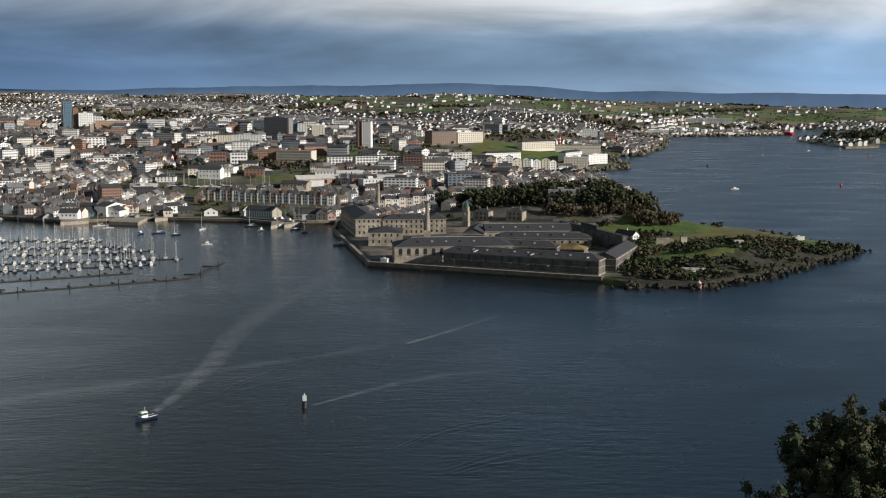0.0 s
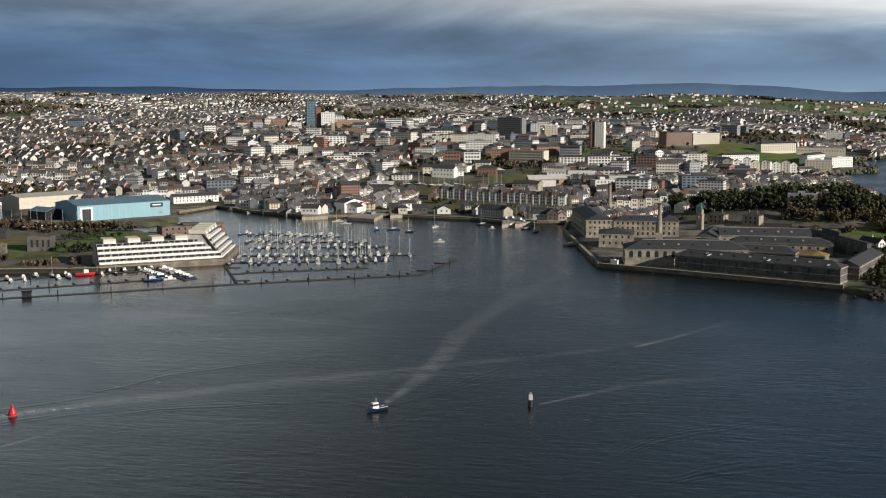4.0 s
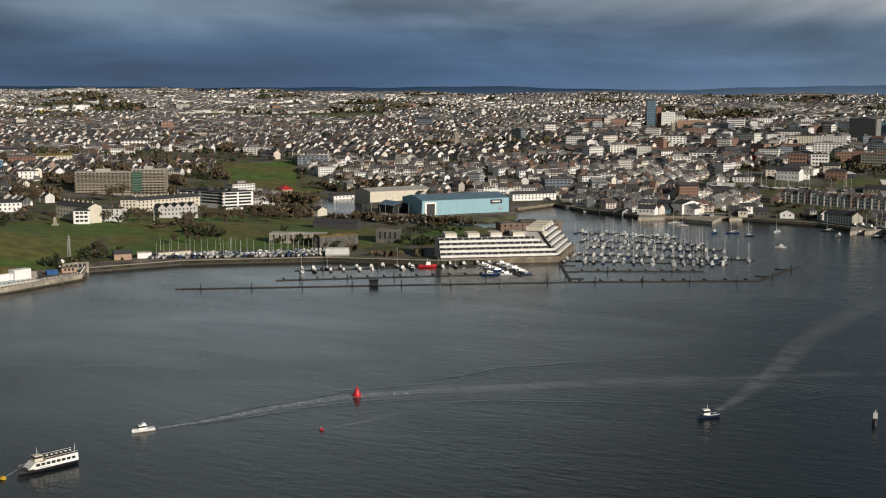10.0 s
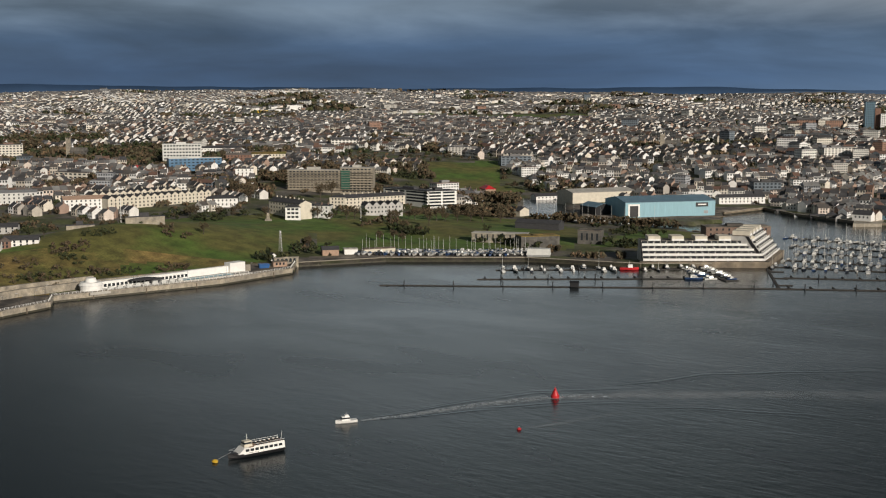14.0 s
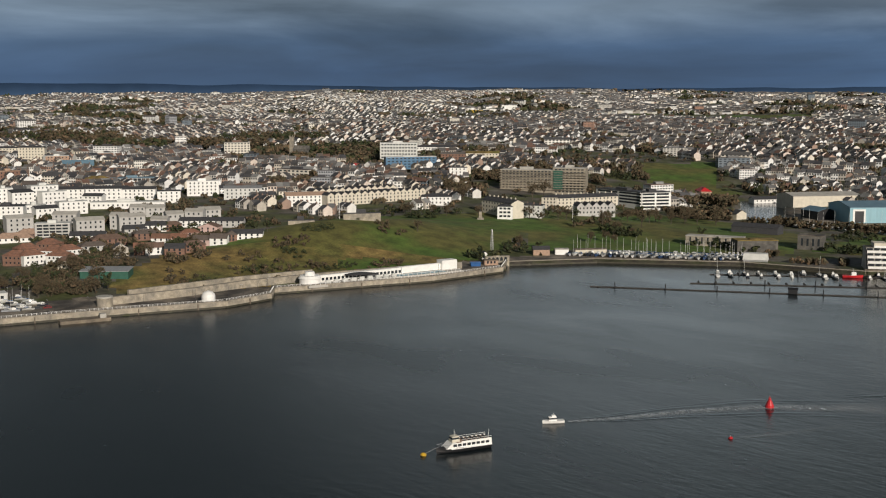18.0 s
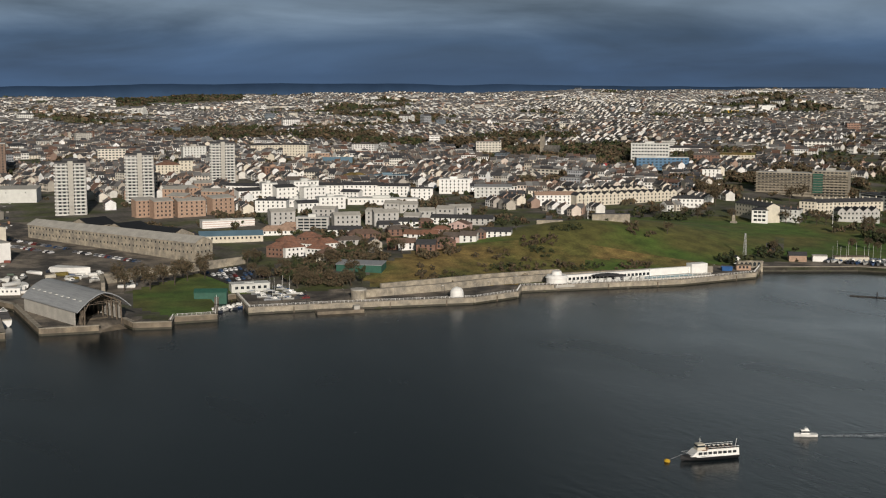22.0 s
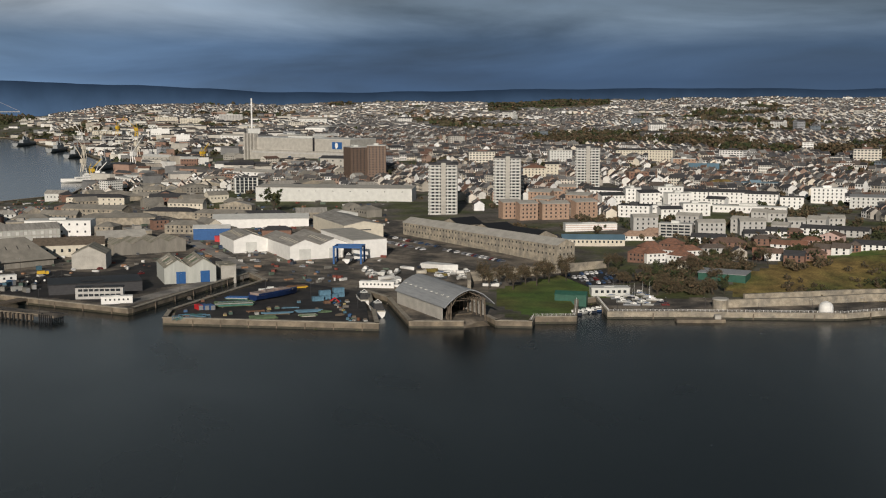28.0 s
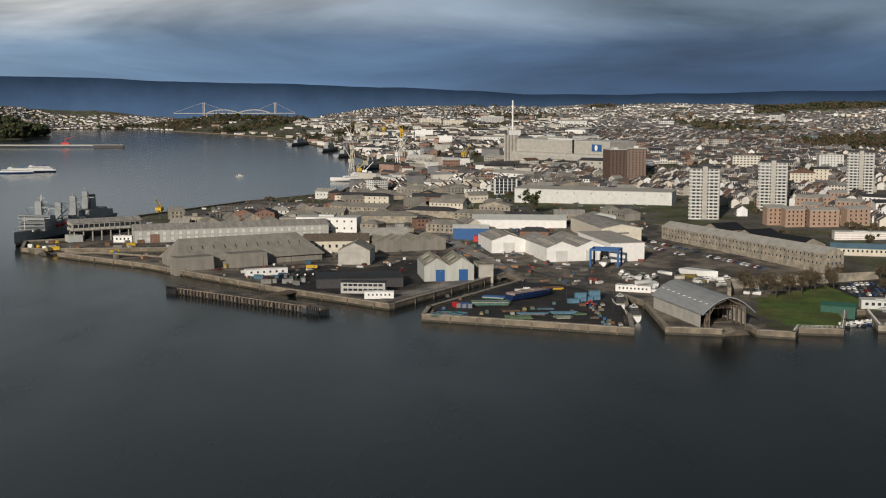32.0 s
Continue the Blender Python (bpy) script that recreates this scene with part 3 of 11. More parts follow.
def place(ob, x, y, turn, z=None):
    return copy_thing(ob, pose(x, y, ground_at(x, y) if z is None else z, 0, 0, turn))

# ---- ground and water ----
GRASS_AREAS = [
    [(-530, 470), (-536, 405), (-580, 375), (-640, 420), (-700, 520), (-740, 600), (-700, 700), (-640, 700), (-560, 575), (-545, 530)],
    [(-560, 215), (-555, 180), (-590, 172), (-660, 190), (-690, 240), (-610, 245)],
    [(-420, 700), (-470, 690), (-560, 700), (-640, 780), (-560, 820), (-440, 760)],
    [(-370, 740), (-420, 730), (-440, 860), (-380, 850)],
    [(30, 1660), (120, 1600), (250, 1960), (330, 2100), (250, 2250), (60, 2100)],
    [(-130, 1560), (-90, 1560), (-60, 1680), (-130, 1690)],
    [(112, 722), (150, 690), (192, 722), (262, 800), (296, 842), (240, 935), (150, 965), (112, 900)],
    [(-916, 1164), (-849, 1251), (-727, 1066), (-794, 1051)],
    [(-556, 300), (-600, 306), (-650, 370), (-700, 440), (-745, 600), (-640, 425), (-580, 380), (-545, 385)],
    [(-950, 900), (-860, 880), (-850, 930), (-930, 960)],
    [(-770, 990), (-700, 1010), (-720, 1120), (-800, 1100)],
    [(40, -350), (320, -350), (340, 280), (80, 270)],
    [(-1330, 2420), (-1530, 2240), (-1800, 2190), (-1960, 2330), (-1700, 2500), (-1480, 2560)],
    [(-205, 1260), (-150, 1250), (-140, 1320), (-200, 1330)],
    [(-430, 690), (-520, 640), (-552, 590), (-600, 640), (-680, 690), (-690, 760), (-640, 850), (-560, 850), (-440, 800)],
]
YARD_AREAS = [
    [(-540, 170), (-552, 98), (-590, 0), (-700, 60), (-735, 55), (-622, -15), (-870, -290), (-950, -230), (-1300, -190), (-1150, 0), (-960, 200), (-700, 260), (-620, 160)],
    [(92, 691), (-47, 753), (-87, 941), (40, 960), (130, 780)],
    [(-425, 655), (-498, 600), (-529, 547), (-545, 560), (-500, 640), (-420, 690)],
    [(-529, 547), (-510, 523), (-512, 467), (-540, 374), (-526, 362), (-522, 332), (-546, 256), (-555, 220), (-600, 230), (-575, 300), (-550, 380), (-530, 470), (-545, 530)],
    [(-434, 1084), (-446, 1020), (-420, 957), (-560, 900), (-590, 1000)],
]
ROCK_AREAS = [[(310, 835), (262, 780), (192, 700), (148, 660), (98, 665), (112, 720), (170, 735), (235, 800), (270, 850)],
              [(225, 1260), (160, 1120), (140, 1130), (190, 1250)]]


def rural(px, py):
    """Whether points lie in the farmland beyond the town."""
    away, turn = np.hypot(px, py), np.degrees(np.arctan2(-px, py))
    edge = np.interp(turn, [-25, -12, -6, 0, 5, 9, 12, 67, 69, 74, 76], [3700, 3650, 3350, 3300, 3500, 4300, 6000, 6000, 3750, 3750, 6000])
    return away > edge + 130 * np.sin(px / 140) + 90 * np.sin(py / 90)


field_rng = np.random.default_rng(41)
field_turn, field_away = np.radians(field_rng.uniform(-27, 114, 2600)), field_rng.uniform(2900, 5000, 2600)
FIELDS = np.stack([-np.sin(field_turn) * field_away, np.cos(field_turn) * field_away], -1)


def nearest_fields(px, py):
    """The field that each point lies in, and how far it is from the hedge."""
    first, gap = np.zeros(len(px), int), np.zeros(len(px))
    for k in range(0, len(px), 4000):
        d = np.hypot(px[k:k + 4000, None] - FIELDS[:, 0], py[k:k + 4000, None] - FIELDS[:, 1])
        two = np.partition(d, 1, 1)[:, :2]
        first[k:k + 4000], gap[k:k + 4000] = d.argmin(1), two[:, 1] - two[:, 0]
    return first, gap


def inside(px, py, areas):
    return np.max([signed_distance(px, py, ring) for ring in areas], axis=0) > 0


def sheet(name, turns, aways):
    """The ground: one sheet laid out in rings round the drone, so that it is finest where it is seen nearest."""
    tt, dd = np.meshgrid(np.radians(turns), aways, indexing="ij")
    gx, gy = -np.sin(tt) * dd, np.cos(tt) * dd
    gz, shore = heights(gx, gy)
    lumps = np.array([noise.noise((x * 0.012, y * 0.012, 3.0)) for x, y in zip(gx.ravel(), gy.ravel())]).reshape(gx.shape)
    gz = gz + lumps * np.clip((shore - 40) / 200, 0, 1) * 1.0
    a, b = tt.shape
    idx = np.arange(a * b).reshape(a, b)
    quads = np.stack([idx[:-1, :-1], idx[:-1, 1:], idx[1:, 1:], idx[1:, :-1]], -1).reshape(-1, 4)
    me = bpy.data.meshes.new(name)
    me.from_pydata(np.stack([gx, gy, gz], -1).reshape(-1, 3).tolist(), [], quads.tolist())
    cx, cy = gx.ravel()[quads].mean(1), gy.ravel()[quads].mean(1)
    kinds = np.zeros(len(quads), int)
    farm = np.nonzero(rural(cx, cy))[0]
    kinds[farm] = np.array([4, 6, 7, 4, 8, 6])[nearest_fields(cx[farm], cy[farm])[0] % 6]
    kinds[inside(cx, cy, GRASS_AREAS)] = 1
    kinds[inside(cx, cy, YARD_AREAS)] = 2
    kinds[inside(cx, cy, ROCK_AREAS)] = 3
    wild = np.array([noise.noise((x * 0.02, y * 0.02, 9.0)) for x, y in zip(cx, cy)]) > -0.12
    kinds[(kinds == 1) & (np.hypot(cx, cy) < 760) & (cy < 560) & (cy > 290) & (wild | (cy < 430))] = 5
    for m in (M_URBAN, M_GRASS, M_ASPHALT, M_ROCK, M_FIELDS, M_ROUGH, M_PASTURE, M_STUBBLE, M_PLOUGH):
        me.materials.append(m)
    me.polygons.foreach_set("material_index", kinds.astype(np.int32))
    me.polygons.foreach_set("use_smooth", np.ones(len(quads), bool))
    me.update()
    return tagged(new(name, me), "winter ground with streets, lawns, yards and rocky shore", "ground", kind="structure")


AWAYS = np.concatenate([np.arange(60, 540, 12), np.arange(540, 1150, 4.5), np.geomspace(1150, 4960, 130)])
sheet("ground", np.concatenate([np.arange(-60, -23, 3), np.arange(-23, 112, 0.4), np.arange(112, 130, 3)]), AWAYS)

sea = Geo()
ring = [(5200 * math.cos(6.28319 * i / 96), 5200 * math.sin(6.28319 * i / 96), 0) for i in range(96)]
sea.add(ring, [tuple(range(96))])
tagged(part("water", sea, M_WATER), "dark grey tidal water with fine wind ripples", "water", kind="structure")


def quay(name, points, top, label, z0=-3.0, stone=None):
    """A masonry quay wall along a run of points, with a coping and a weed-stained foot."""
    root = tagged(new(name), label, "quay wall", kind="structure")
    for what, mat, low, high, thick in (("facing", stone or M_QUAY, 1.0, top, 1.6), ("coping", M_COPING, top, top + 0.35, 2.2), ("tide_band", M_TIDE, z0, 1.0, 1.8)):
        g = Geo()
        for (ax, ay), (bx, by) in zip(points, points[1:]):
            d = Vector((bx - ax, by - ay, 0))
            s = Vector((-d.y, d.x, 0)).normalized() * thick / 2
            e = d.normalized() * thick / 2
            g.slab([(ax - e.x - s.x, ay - e.y - s.y), (bx + e.x - s.x, by + e.y - s.y), (bx + e.x + s.x, by + e.y + s.y), (ax - e.x + s.x, ay - e.y + s.y)], low, high)
        part(what, g, mat, root)
    return root


quay("victualling_quay", SHORE_CITY[22:26], 3.2, "long pale granite quay wall along the victualling yard")
quay("harbour_quay", SHORE_CITY[25:], 2.6, "old stone quay round the pool")
quay("marina_quay", SHORE_MARINA[2:11], 2.8, "dark rough stone bank behind the marina", stone=M_ROCK)
quay("promenade_wall", SHORE_MARINA[10:19], 3.4, "pale stone sea wall of the promenade", stone=M_STONE)
quay("cove_wall", SHORE_MARINA[18:] + SHORE_YARD[:2], 3.4, "stone quay of the small boat cove")
quay("slip_quay", SHORE_YARD[2:6], 3.4, "granite quay beside the covered slip")
quay("basin_quay", SHORE_YARD[5:10], 3.6, "long granite quay of the store yard")
quay("dockyard_quay", SHORE_YARD[9:16] + [(-838, -252), (-840, -222), (-811, -165), (-826, -157), (-866, -178), (-862, -280)] + SHORE_YARD[16:20], 3.4, "dark dockyard quay wall")
quay("river_quay", SHORE_YARD[19:26], 3.2, "far dockyard quay wall")

for run, gap in ((SHORE_MARINA[10:19], 30), (SHORE_YARD[5:10], 14), (SHORE_YARD[9:16], 20), (SHORE_CITY[22:26], 40)):
    buttress = tagged(new("quay_fenders"), "dark upright timber fenders along the quay wall", "fender", kind="structure")
    for (ax, ay), (bx, by) in zip(run, run[1:]):
        d = Vector((bx - ax, by - ay, 0))
        for i in range(int(d.length / gap)):
            p = Vector((ax, ay, 0)) + d * ((i + 0.5) * gap / d.length)
            part("fender", Geo().box(-0.25, -1.25, -1.5, 0.25, 1.25, 3.0), M_TIMBER, buttress, at=p, turn=math.degrees(math.atan2(d.y, d.x)))

# ---- houses ----
def in_any(px, py, zones):
    """Whether points lie in any of the discs x, y, radius."""
    hit = np.zeros(np.shape(px), bool)
    for zx, zy, zr in zones:
        hit |= np.hypot(px - zx, py - zy) < zr
    return hit


def many(name, rows, kit, mat, label, category):
    """One object of repeated simple pieces. rows: x, y, z, turn, width, depth, height, extra; kit: unit vertices (with the height column they follow) and faces."""
    rows = np.array(rows, float)
    c, s = np.cos(np.radians(rows[:, 3]))[:, None], np.sin(np.radians(rows[:, 3]))[:, None]
    unit, faces = kit
    u = np.array(unit, float)
    lx, ly = u[:, 0] * rows[:, 4:5], u[:, 1] * rows[:, 5:6]
    lz = u[:, 2] * rows[:, 6:7] + u[:, 3] * rows[:, 7:8]
    verts = np.stack([rows[:, 0:1] + c * lx - s * ly, rows[:, 1:2] + s * lx + c * ly, rows[:, 2:3] + lz], -1).reshape(-1, 3)
    base = np.arange(len(rows)) * len(u)
    all_faces = [tuple((b + i) for i in f) for b in base.tolist() for f in faces]
    me = bpy.data.meshes.new(name)
    me.from_pydata(verts.tolist(), [], all_faces)
    me.materials.append(mat)
    me.update()
    return tagged(new(name, me), label, category, kind="stuff")


KIT_BOX = ([(-.5, -.5, 0, 0), (.5, -.5, 0, 0), (.5, .5, 0, 0), (-.5, .5, 0, 0), (-.5, -.5, 1, 0), (.5, -.5, 1, 0), (.5, .5, 1, 0), (-.5, .5, 1, 0)],
           [(0, 1, 5, 4), (1, 2, 6, 5), (2, 3, 7, 6), (3, 0, 4, 7), (4, 5, 6, 7)])
KIT_ROOF = ([(-.52, -.56, 1, 0), (.52, -.56, 1, 0), (.52, .56, 1, 0), (-.52, .56, 1, 0), (-.52, 0, 1, 1), (.52, 0, 1, 1)],
            [(0, 1, 5, 4), (2, 3, 4, 5), (1, 2, 5), (3, 0, 4), (3, 2, 1, 0)])
# Walls that run up into their gables, and the two slopes of a roof over them.
KIT_GABLED = (KIT_BOX[0] + [(-.5, 0, 1, 1), (.5, 0, 1, 1)], KIT_BOX[1][:4] + [(5, 6, 9), (7, 4, 8)])
KIT_SLOPES = ([(-.51, -.58, 1, -.1), (.51, -.58, 1, -.1), (.51, .58, 1, -.1), (-.51, .58, 1, -.1), (-.51, 0, 1, 1.06), (.51, 0, 1, 1.06)], [(0, 1, 5, 4), (2, 3, 4, 5)])
KIT_STACK = ([(.4, -.07, 1, .6), (.5, -.07, 1, .6), (.5, .07, 1, .6), (.4, .07, 1, .6), (.4, -.07, 1, 1.5), (.5, -.07, 1, 1.5), (.5, .07, 1, 1.5), (.4, .07, 1, 1.5)], KIT_BOX[1])


def pane_grid(cols, rows, ends):
    """Unit panes over the front of a block, and over one end wall."""
    v, f = [], []
    for j in range(rows):
        z0, z1 = (j + 0.32) / rows, (j + 0.78) / rows
        for i in range(cols):
            x0, x1 = (i + 0.22) / cols - .5, (i + 0.78) / cols - .5
            v += [(x0, -.508, z0, 0), (x1, -.508, z0, 0), (x1, -.508, z1, 0), (x0, -.508, z1, 0)]
        for i in range(ends):
            y0, y1 = (i + 0.25) / ends - .5, (i + 0.7) / ends - .5
            for side in (.504, -.504):
                v += [(side, y0, z0, 0), (side, y1, z0, 0), (side, y1, z1, 0), (side, y0, z1, 0)]
    return v, [tuple(range(4 * i, 4 * i + 4)) for i in range(len(v) // 4)]


KIT_FRONT = pane_grid(3, 2, 0)

# Open ground with no houses: parks, water's edge yards and large buildings.
OPEN = [(-600, 470, 130), (-660, 600, 110), (-580, 690, 130), (-620, 200, 75), (40, 820, 150), (-60, 900, 60), (200, 780, 140), (-480, 960, 75), (-400, 780, 90), (-800, 60, 230), (-700, -80, 200), (-950, -120, 230), (-1150, -120, 220), (-850, 230, 70), (-790, 170, 110), (-1000, 130, 90), (-1110, 160, 110), (-995, 240, 38), (-1040, 315, 38), (-1150, 433, 38)]
OPEN += [(-1375, 240, 45), (-1750, 190, 140), (-115, 1740, 60), (-274, 1960, 70), (-680, 2200, 80), (-180, 1450, 60), (-790, 870, 90), (-675, 860, 60), (-1130, 970, 70), (130, 1040, 110), (200, 1130, 90), (170, 1900, 220), (60, 1750, 100), (-990, 1200, 100), (-750, 1060, 75), (-1700, -60, 180), (-2000, 60, 180), (-110, 1620, 70), (-175, 1290, 60), (-820, 400, 100)]
OPEN += [(-790, 480, 90), (-240, 1350, 90), (-60, 1420, 60), (-800, 1110, 70), (-860, 1190, 60), (-905, 910, 50), (235, 935, 75), (180, 960, 40), (-1875, 729, 75), (-1834, 884, 85), (-1543, 839, 65), (-1460, 939, 60), (-1558, 1087, 80), (-1230, 1004, 55), (-2084, 775, 95), (-1950, 700, 75), (-1700, 860, 70)]
rng = np.random.default_rng(7)


def street_rows(cell, near, far, pitch, width, keep):
    """House plots along streets: every block of the town has its own direction."""
    out = []
    span = int(5000 / cell) + 1
    for i in range(-span, span):
        for j in range(-span, span):
            bx, by = (i + 0.5) * cell, (j + 0.5) * cell
            away = math.hypot(bx, by)
            turn = math.degrees(math.atan2(-bx, by))
            if not near - cell < away < far + cell or not -24 < turn < 113 or by < -1500:
                continue
            r = random.Random(i * 7919 + j * 104729)
            hood = random.Random((i // 2) * 613 + (j // 2) * 9901)
            face = r.choice((20, 35, 50, 65, 80, -10, 5)) + r.uniform(-8, 8) if far < 2000 else turn + hood.choice((-62, -48, -34, -20, -6, 14, 30, 52)) + r.uniform(-9, 9)
            c, s = math.cos(radians(face)), math.sin(radians(face))
            for row in range(int(cell / pitch)):
                ly = (row + 0.5) * pitch - cell / 2
                lx = -cell / 2
                while lx < cell / 2:
                    w = width * r.uniform(0.8, 1.3)
                    lx += w
                    if r.random() < keep:
                        out.append((bx + c * (lx - w / 2) - s * ly, by + s * (lx - w / 2) + c * ly, 0, face + r.choice((0, 0, 0, 90)) * (r.random() < 0.2), w * 0.98,
                                    r.uniform(7.5, 10), r.choice((5.2, 5.6, 6, 8, 8.5)), r.uniform(2.2, 3.6)))
                    if r.random() < 0.12:
                        lx += r.uniform(4, 14)
    rows = np.array(out)
    away = np.hypot(rows[:, 0], rows[:, 1])
    gz, shore = heights(rows[:, 0], rows[:, 1])
    rows[:, 2] = gz - 0.4
    good = (away > near) & (away < far) & (shore > 12) & ~in_any(rows[:, 0], rows[:, 1], OPEN + TAKEN)
    # Patches of wood and open field among the streets.
    wild = np.array([noise.noise((x * 0.0035, y * 0.0035, 5.0)) for x, y in rows[:, :2]])
    bearing = np.degrees(np.arctan2(-rows[:, 0], rows[:, 1]))
    good &= ~((bearing > 94.5) & (away > 3000))
    good &= wild < np.interp(away, [800, 1500, 4500], [0.5, 0.33, 0.27])
    good &= ~rural(rows[:, 0], rows[:, 1]) & ~inside(rows[:, 0], rows[:, 1], GRASS_AREAS)
    return rows[good]

# ---- kinds of building ----
def sheet_slab(g, a, b, c, d, thick=0.3):
    """A roof slope through four corners."""
    g.add([Vector(p) for p in (a, b, c, d)] + [Vector(p) + Vector((0, 0, thick)) for p in (a, b, c, d)],
          [(3, 2, 1, 0), (4, 5, 6, 7), (0, 1, 5, 4), (1, 2, 6, 5), (2, 3, 7, 6), (3, 0, 4, 7)])


PANE_MESHES = {}


def pane_mesh(w, h, arched=False):
    key = (round(w, 1), round(h, 1), arched)
    if key not in PANE_MESHES:
        g = Geo()
        if arched:
            ring = [(-w / 2, 0), (w / 2, 0)] + [(w / 2 * math.cos(a), h - w / 2 + w / 2 * math.sin(a)) for a in np.linspace(0, math.pi, 7)]
            g.add([(x, -0.06, z) for x, z in ring] + [(x, 0.02, z) for x, z in ring], [tuple(range(len(ring)))] + [(i, i + len(ring), (i + 1) % len(ring) + len(ring), (i + 1) % len(ring)) for i in range(len(ring))])
        else:
            g.box(-w / 2, -0.06, 0, w / 2, 0.02, h)
        me = g.mesh("window")
        me.materials.append(M_GLASS)
        PANE_MESHES[key] = me
    return PANE_MESHES[key]


def openings(root, side, w, d, z0, z1, cols, rows, pw, ph, arched=False, margin=1.2):
    """Windows on one side of a block: each a part of its own on near buildings, a row for each storey on far ones."""
    length = w if side in "fb" else d
    step = (z1 - z0) / rows
    away = math.hypot(root.location.x, root.location.y)
    far, joined = away > 840 or cols * rows > 90, away > 900
    whole = Geo()
    for r in range(rows):
        z = z0 + step * r + (step - ph) * 0.55
        strip = whole if joined else Geo()
        for c in range(cols):
            s = margin + (length - 2 * margin) * (c + 0.5) / cols
            x, y, turn = {"f": (s, -0.01, 0), "b": (w - s, d + 0.01, 180), "r": (w + 0.01, s, 90), "l": (-0.01, d - s, -90)}[side]
            if far:
                if turn in (0, 180):
                    strip.box(x - pw / 2, y - 0.06, z, x + pw / 2, y + 0.06, z + ph)
                else:
                    strip.box(x - 0.06, y - pw / 2, z, x + 0.06, y + pw / 2, z + ph)
            else:
                part("window", pane_mesh(pw, ph, arched), None, root, at=(x, y, z), turn=turn)
        if far and not joined:
            part("glazing", strip, M_GLASS, root)["kind"] = "stuff"
    if joined:
        part("window_grid", whole, M_GLASS, root)["kind"] = "stuff"


TAKEN = []


def block(name, x, y, turn, w, d, h, wall, roof="flat", rise=3.0, tile=None, label="", category="building", group="", z=None,
          front=(0, 0), left=0, right=0, pane=(1.2, 1.5), arched=False, cornice=None, stacks=0, bays=1, base=0.8, sink=3.0, over=0.4):
    """A building: its front left corner stands at x, y, the front runs along its own x axis and it reaches back along y."""
    root = thing(name, x, y, turn, label, category, group, z)
    tile = tile or M_SLATE
    steps = max(1, int(max(w, d) / min(w, d)))
    for i in range(steps):
        u, v = (w * (i + 0.5) / steps, d / 2) if w >= d else (w / 2, d * (i + 0.5) / steps)
        c, s = math.cos(radians(turn)), math.sin(radians(turn))
        TAKEN.append((x + c * u - s * v, y + s * u + c * v, min(w, d) * 0.6 + 5))
    walls, roofs = Geo(), Geo()
    walls.box(0, 0, -sink, w, d, h)
    o = over
    if roof == "x":
        walls.gable(0, 0, w, d, h, rise, 0.0, "x")
        k = rise / (d / 2)
        sheet_slab(roofs, (-o, -o, h - o * k), (w + o, -o, h - o * k), (w + o, d / 2, h + rise), (-o, d / 2, h + rise))
        sheet_slab(roofs, (-o, d / 2, h + rise), (w + o, d / 2, h + rise), (w + o, d + o, h - o * k), (-o, d + o, h - o * k))
    elif roof == "y":
        b = w / bays
        k = rise / (b / 2)
        for i in range(bays):
            walls.gable(i * b, 0, i * b + b, d, h, rise, 0.0, "y")
            bay = roofs if i == 0 else Geo()
            sheet_slab(bay, (i * b, -o, h), (i * b + b / 2, -o, h + rise), (i * b + b / 2, d + o, h + rise), (i * b, d + o, h))
            sheet_slab(bay, (i * b + b / 2, -o, h + rise), (i * b + b, -o, h), (i * b + b, d + o, h), (i * b + b / 2, d + o, h + rise))
            if i:
                part("roof", bay, tile, root)
    elif roof == "hip":
        roofs.gable(0, 0, w, d, h, rise, o + 0.1, "x" if w >= d else "y", min(w, d) * 0.48)
    elif roof == "mono":
        sheet_slab(roofs, (-o, -o, h), (w + o, -o, h), (w + o, d + o, h + rise), (-o, d + o, h + rise))
        walls.add([(0, 0, h), (w, 0, h), (w, d, h), (0, d, h), (w, d, h + rise), (0, d, h + rise)], [(0, 1, 4, 5), (1, 2, 4), (3, 0, 5), (2, 3, 5, 4)])
    else:
        roofs.box(-0.2, -0.2, h, w + 0.2, d + 0.2, h + 0.5)
        roofs.box(w * 0.35, d * 0.3, h + 0.5, w * 0.6, d * 0.7, h + 0.5 + min(rise, 2.4))
    part("wall", walls, wall, root)
    part("roof", roofs, tile, root)
    if cornice:
        part("cornice", Geo().box(-0.35, -0.35, h - 1.0, w + 0.35, d + 0.35, h - 0.35), cornice, root)
        part("string_course", Geo().box(-0.18, -0.18, h * 0.5 - 0.2, w + 0.18, d + 0.18, h * 0.5 + 0.15), cornice, root)
        part("plinth", Geo().box(-0.25, -0.25, -2.5, w + 0.25, d + 0.25, 0.9), cornice, root)
    cols, rows = front
    if cols and rows:
        openings(root, "f", w, d, base, h, cols, rows, *pane, arched)
        if left:
            openings(root, "l", w, d, base, h, left, rows, *pane, arched)
        if right:
            openings(root, "r", w, d, base, h, right, rows, *pane, arched)
    if group == "victualling yard buildings" and roof in ("hip", "x") and w > d:
        cut = d * 0.48 if roof == "hip" else 0
        part("ridge_cap", Geo().beam((cut, d / 2, h + rise + 0.2), (w - cut, d / 2, h + rise + 0.2), 0.28), M_LEAD, root)
        for i in range(int((w - 2 * cut) / 9)):
            part("rooflight", Geo().box(-0.7, -1.0, 0, 0.7, 1.0, 0.25), M_LEAD if i % 3 else M_GLASS, root, at=(cut + 4 + i * 9, d * 0.24, h + rise * 0.5 + 0.15)).rotation_euler = (math.atan2(rise, d / 2), 0, 0)
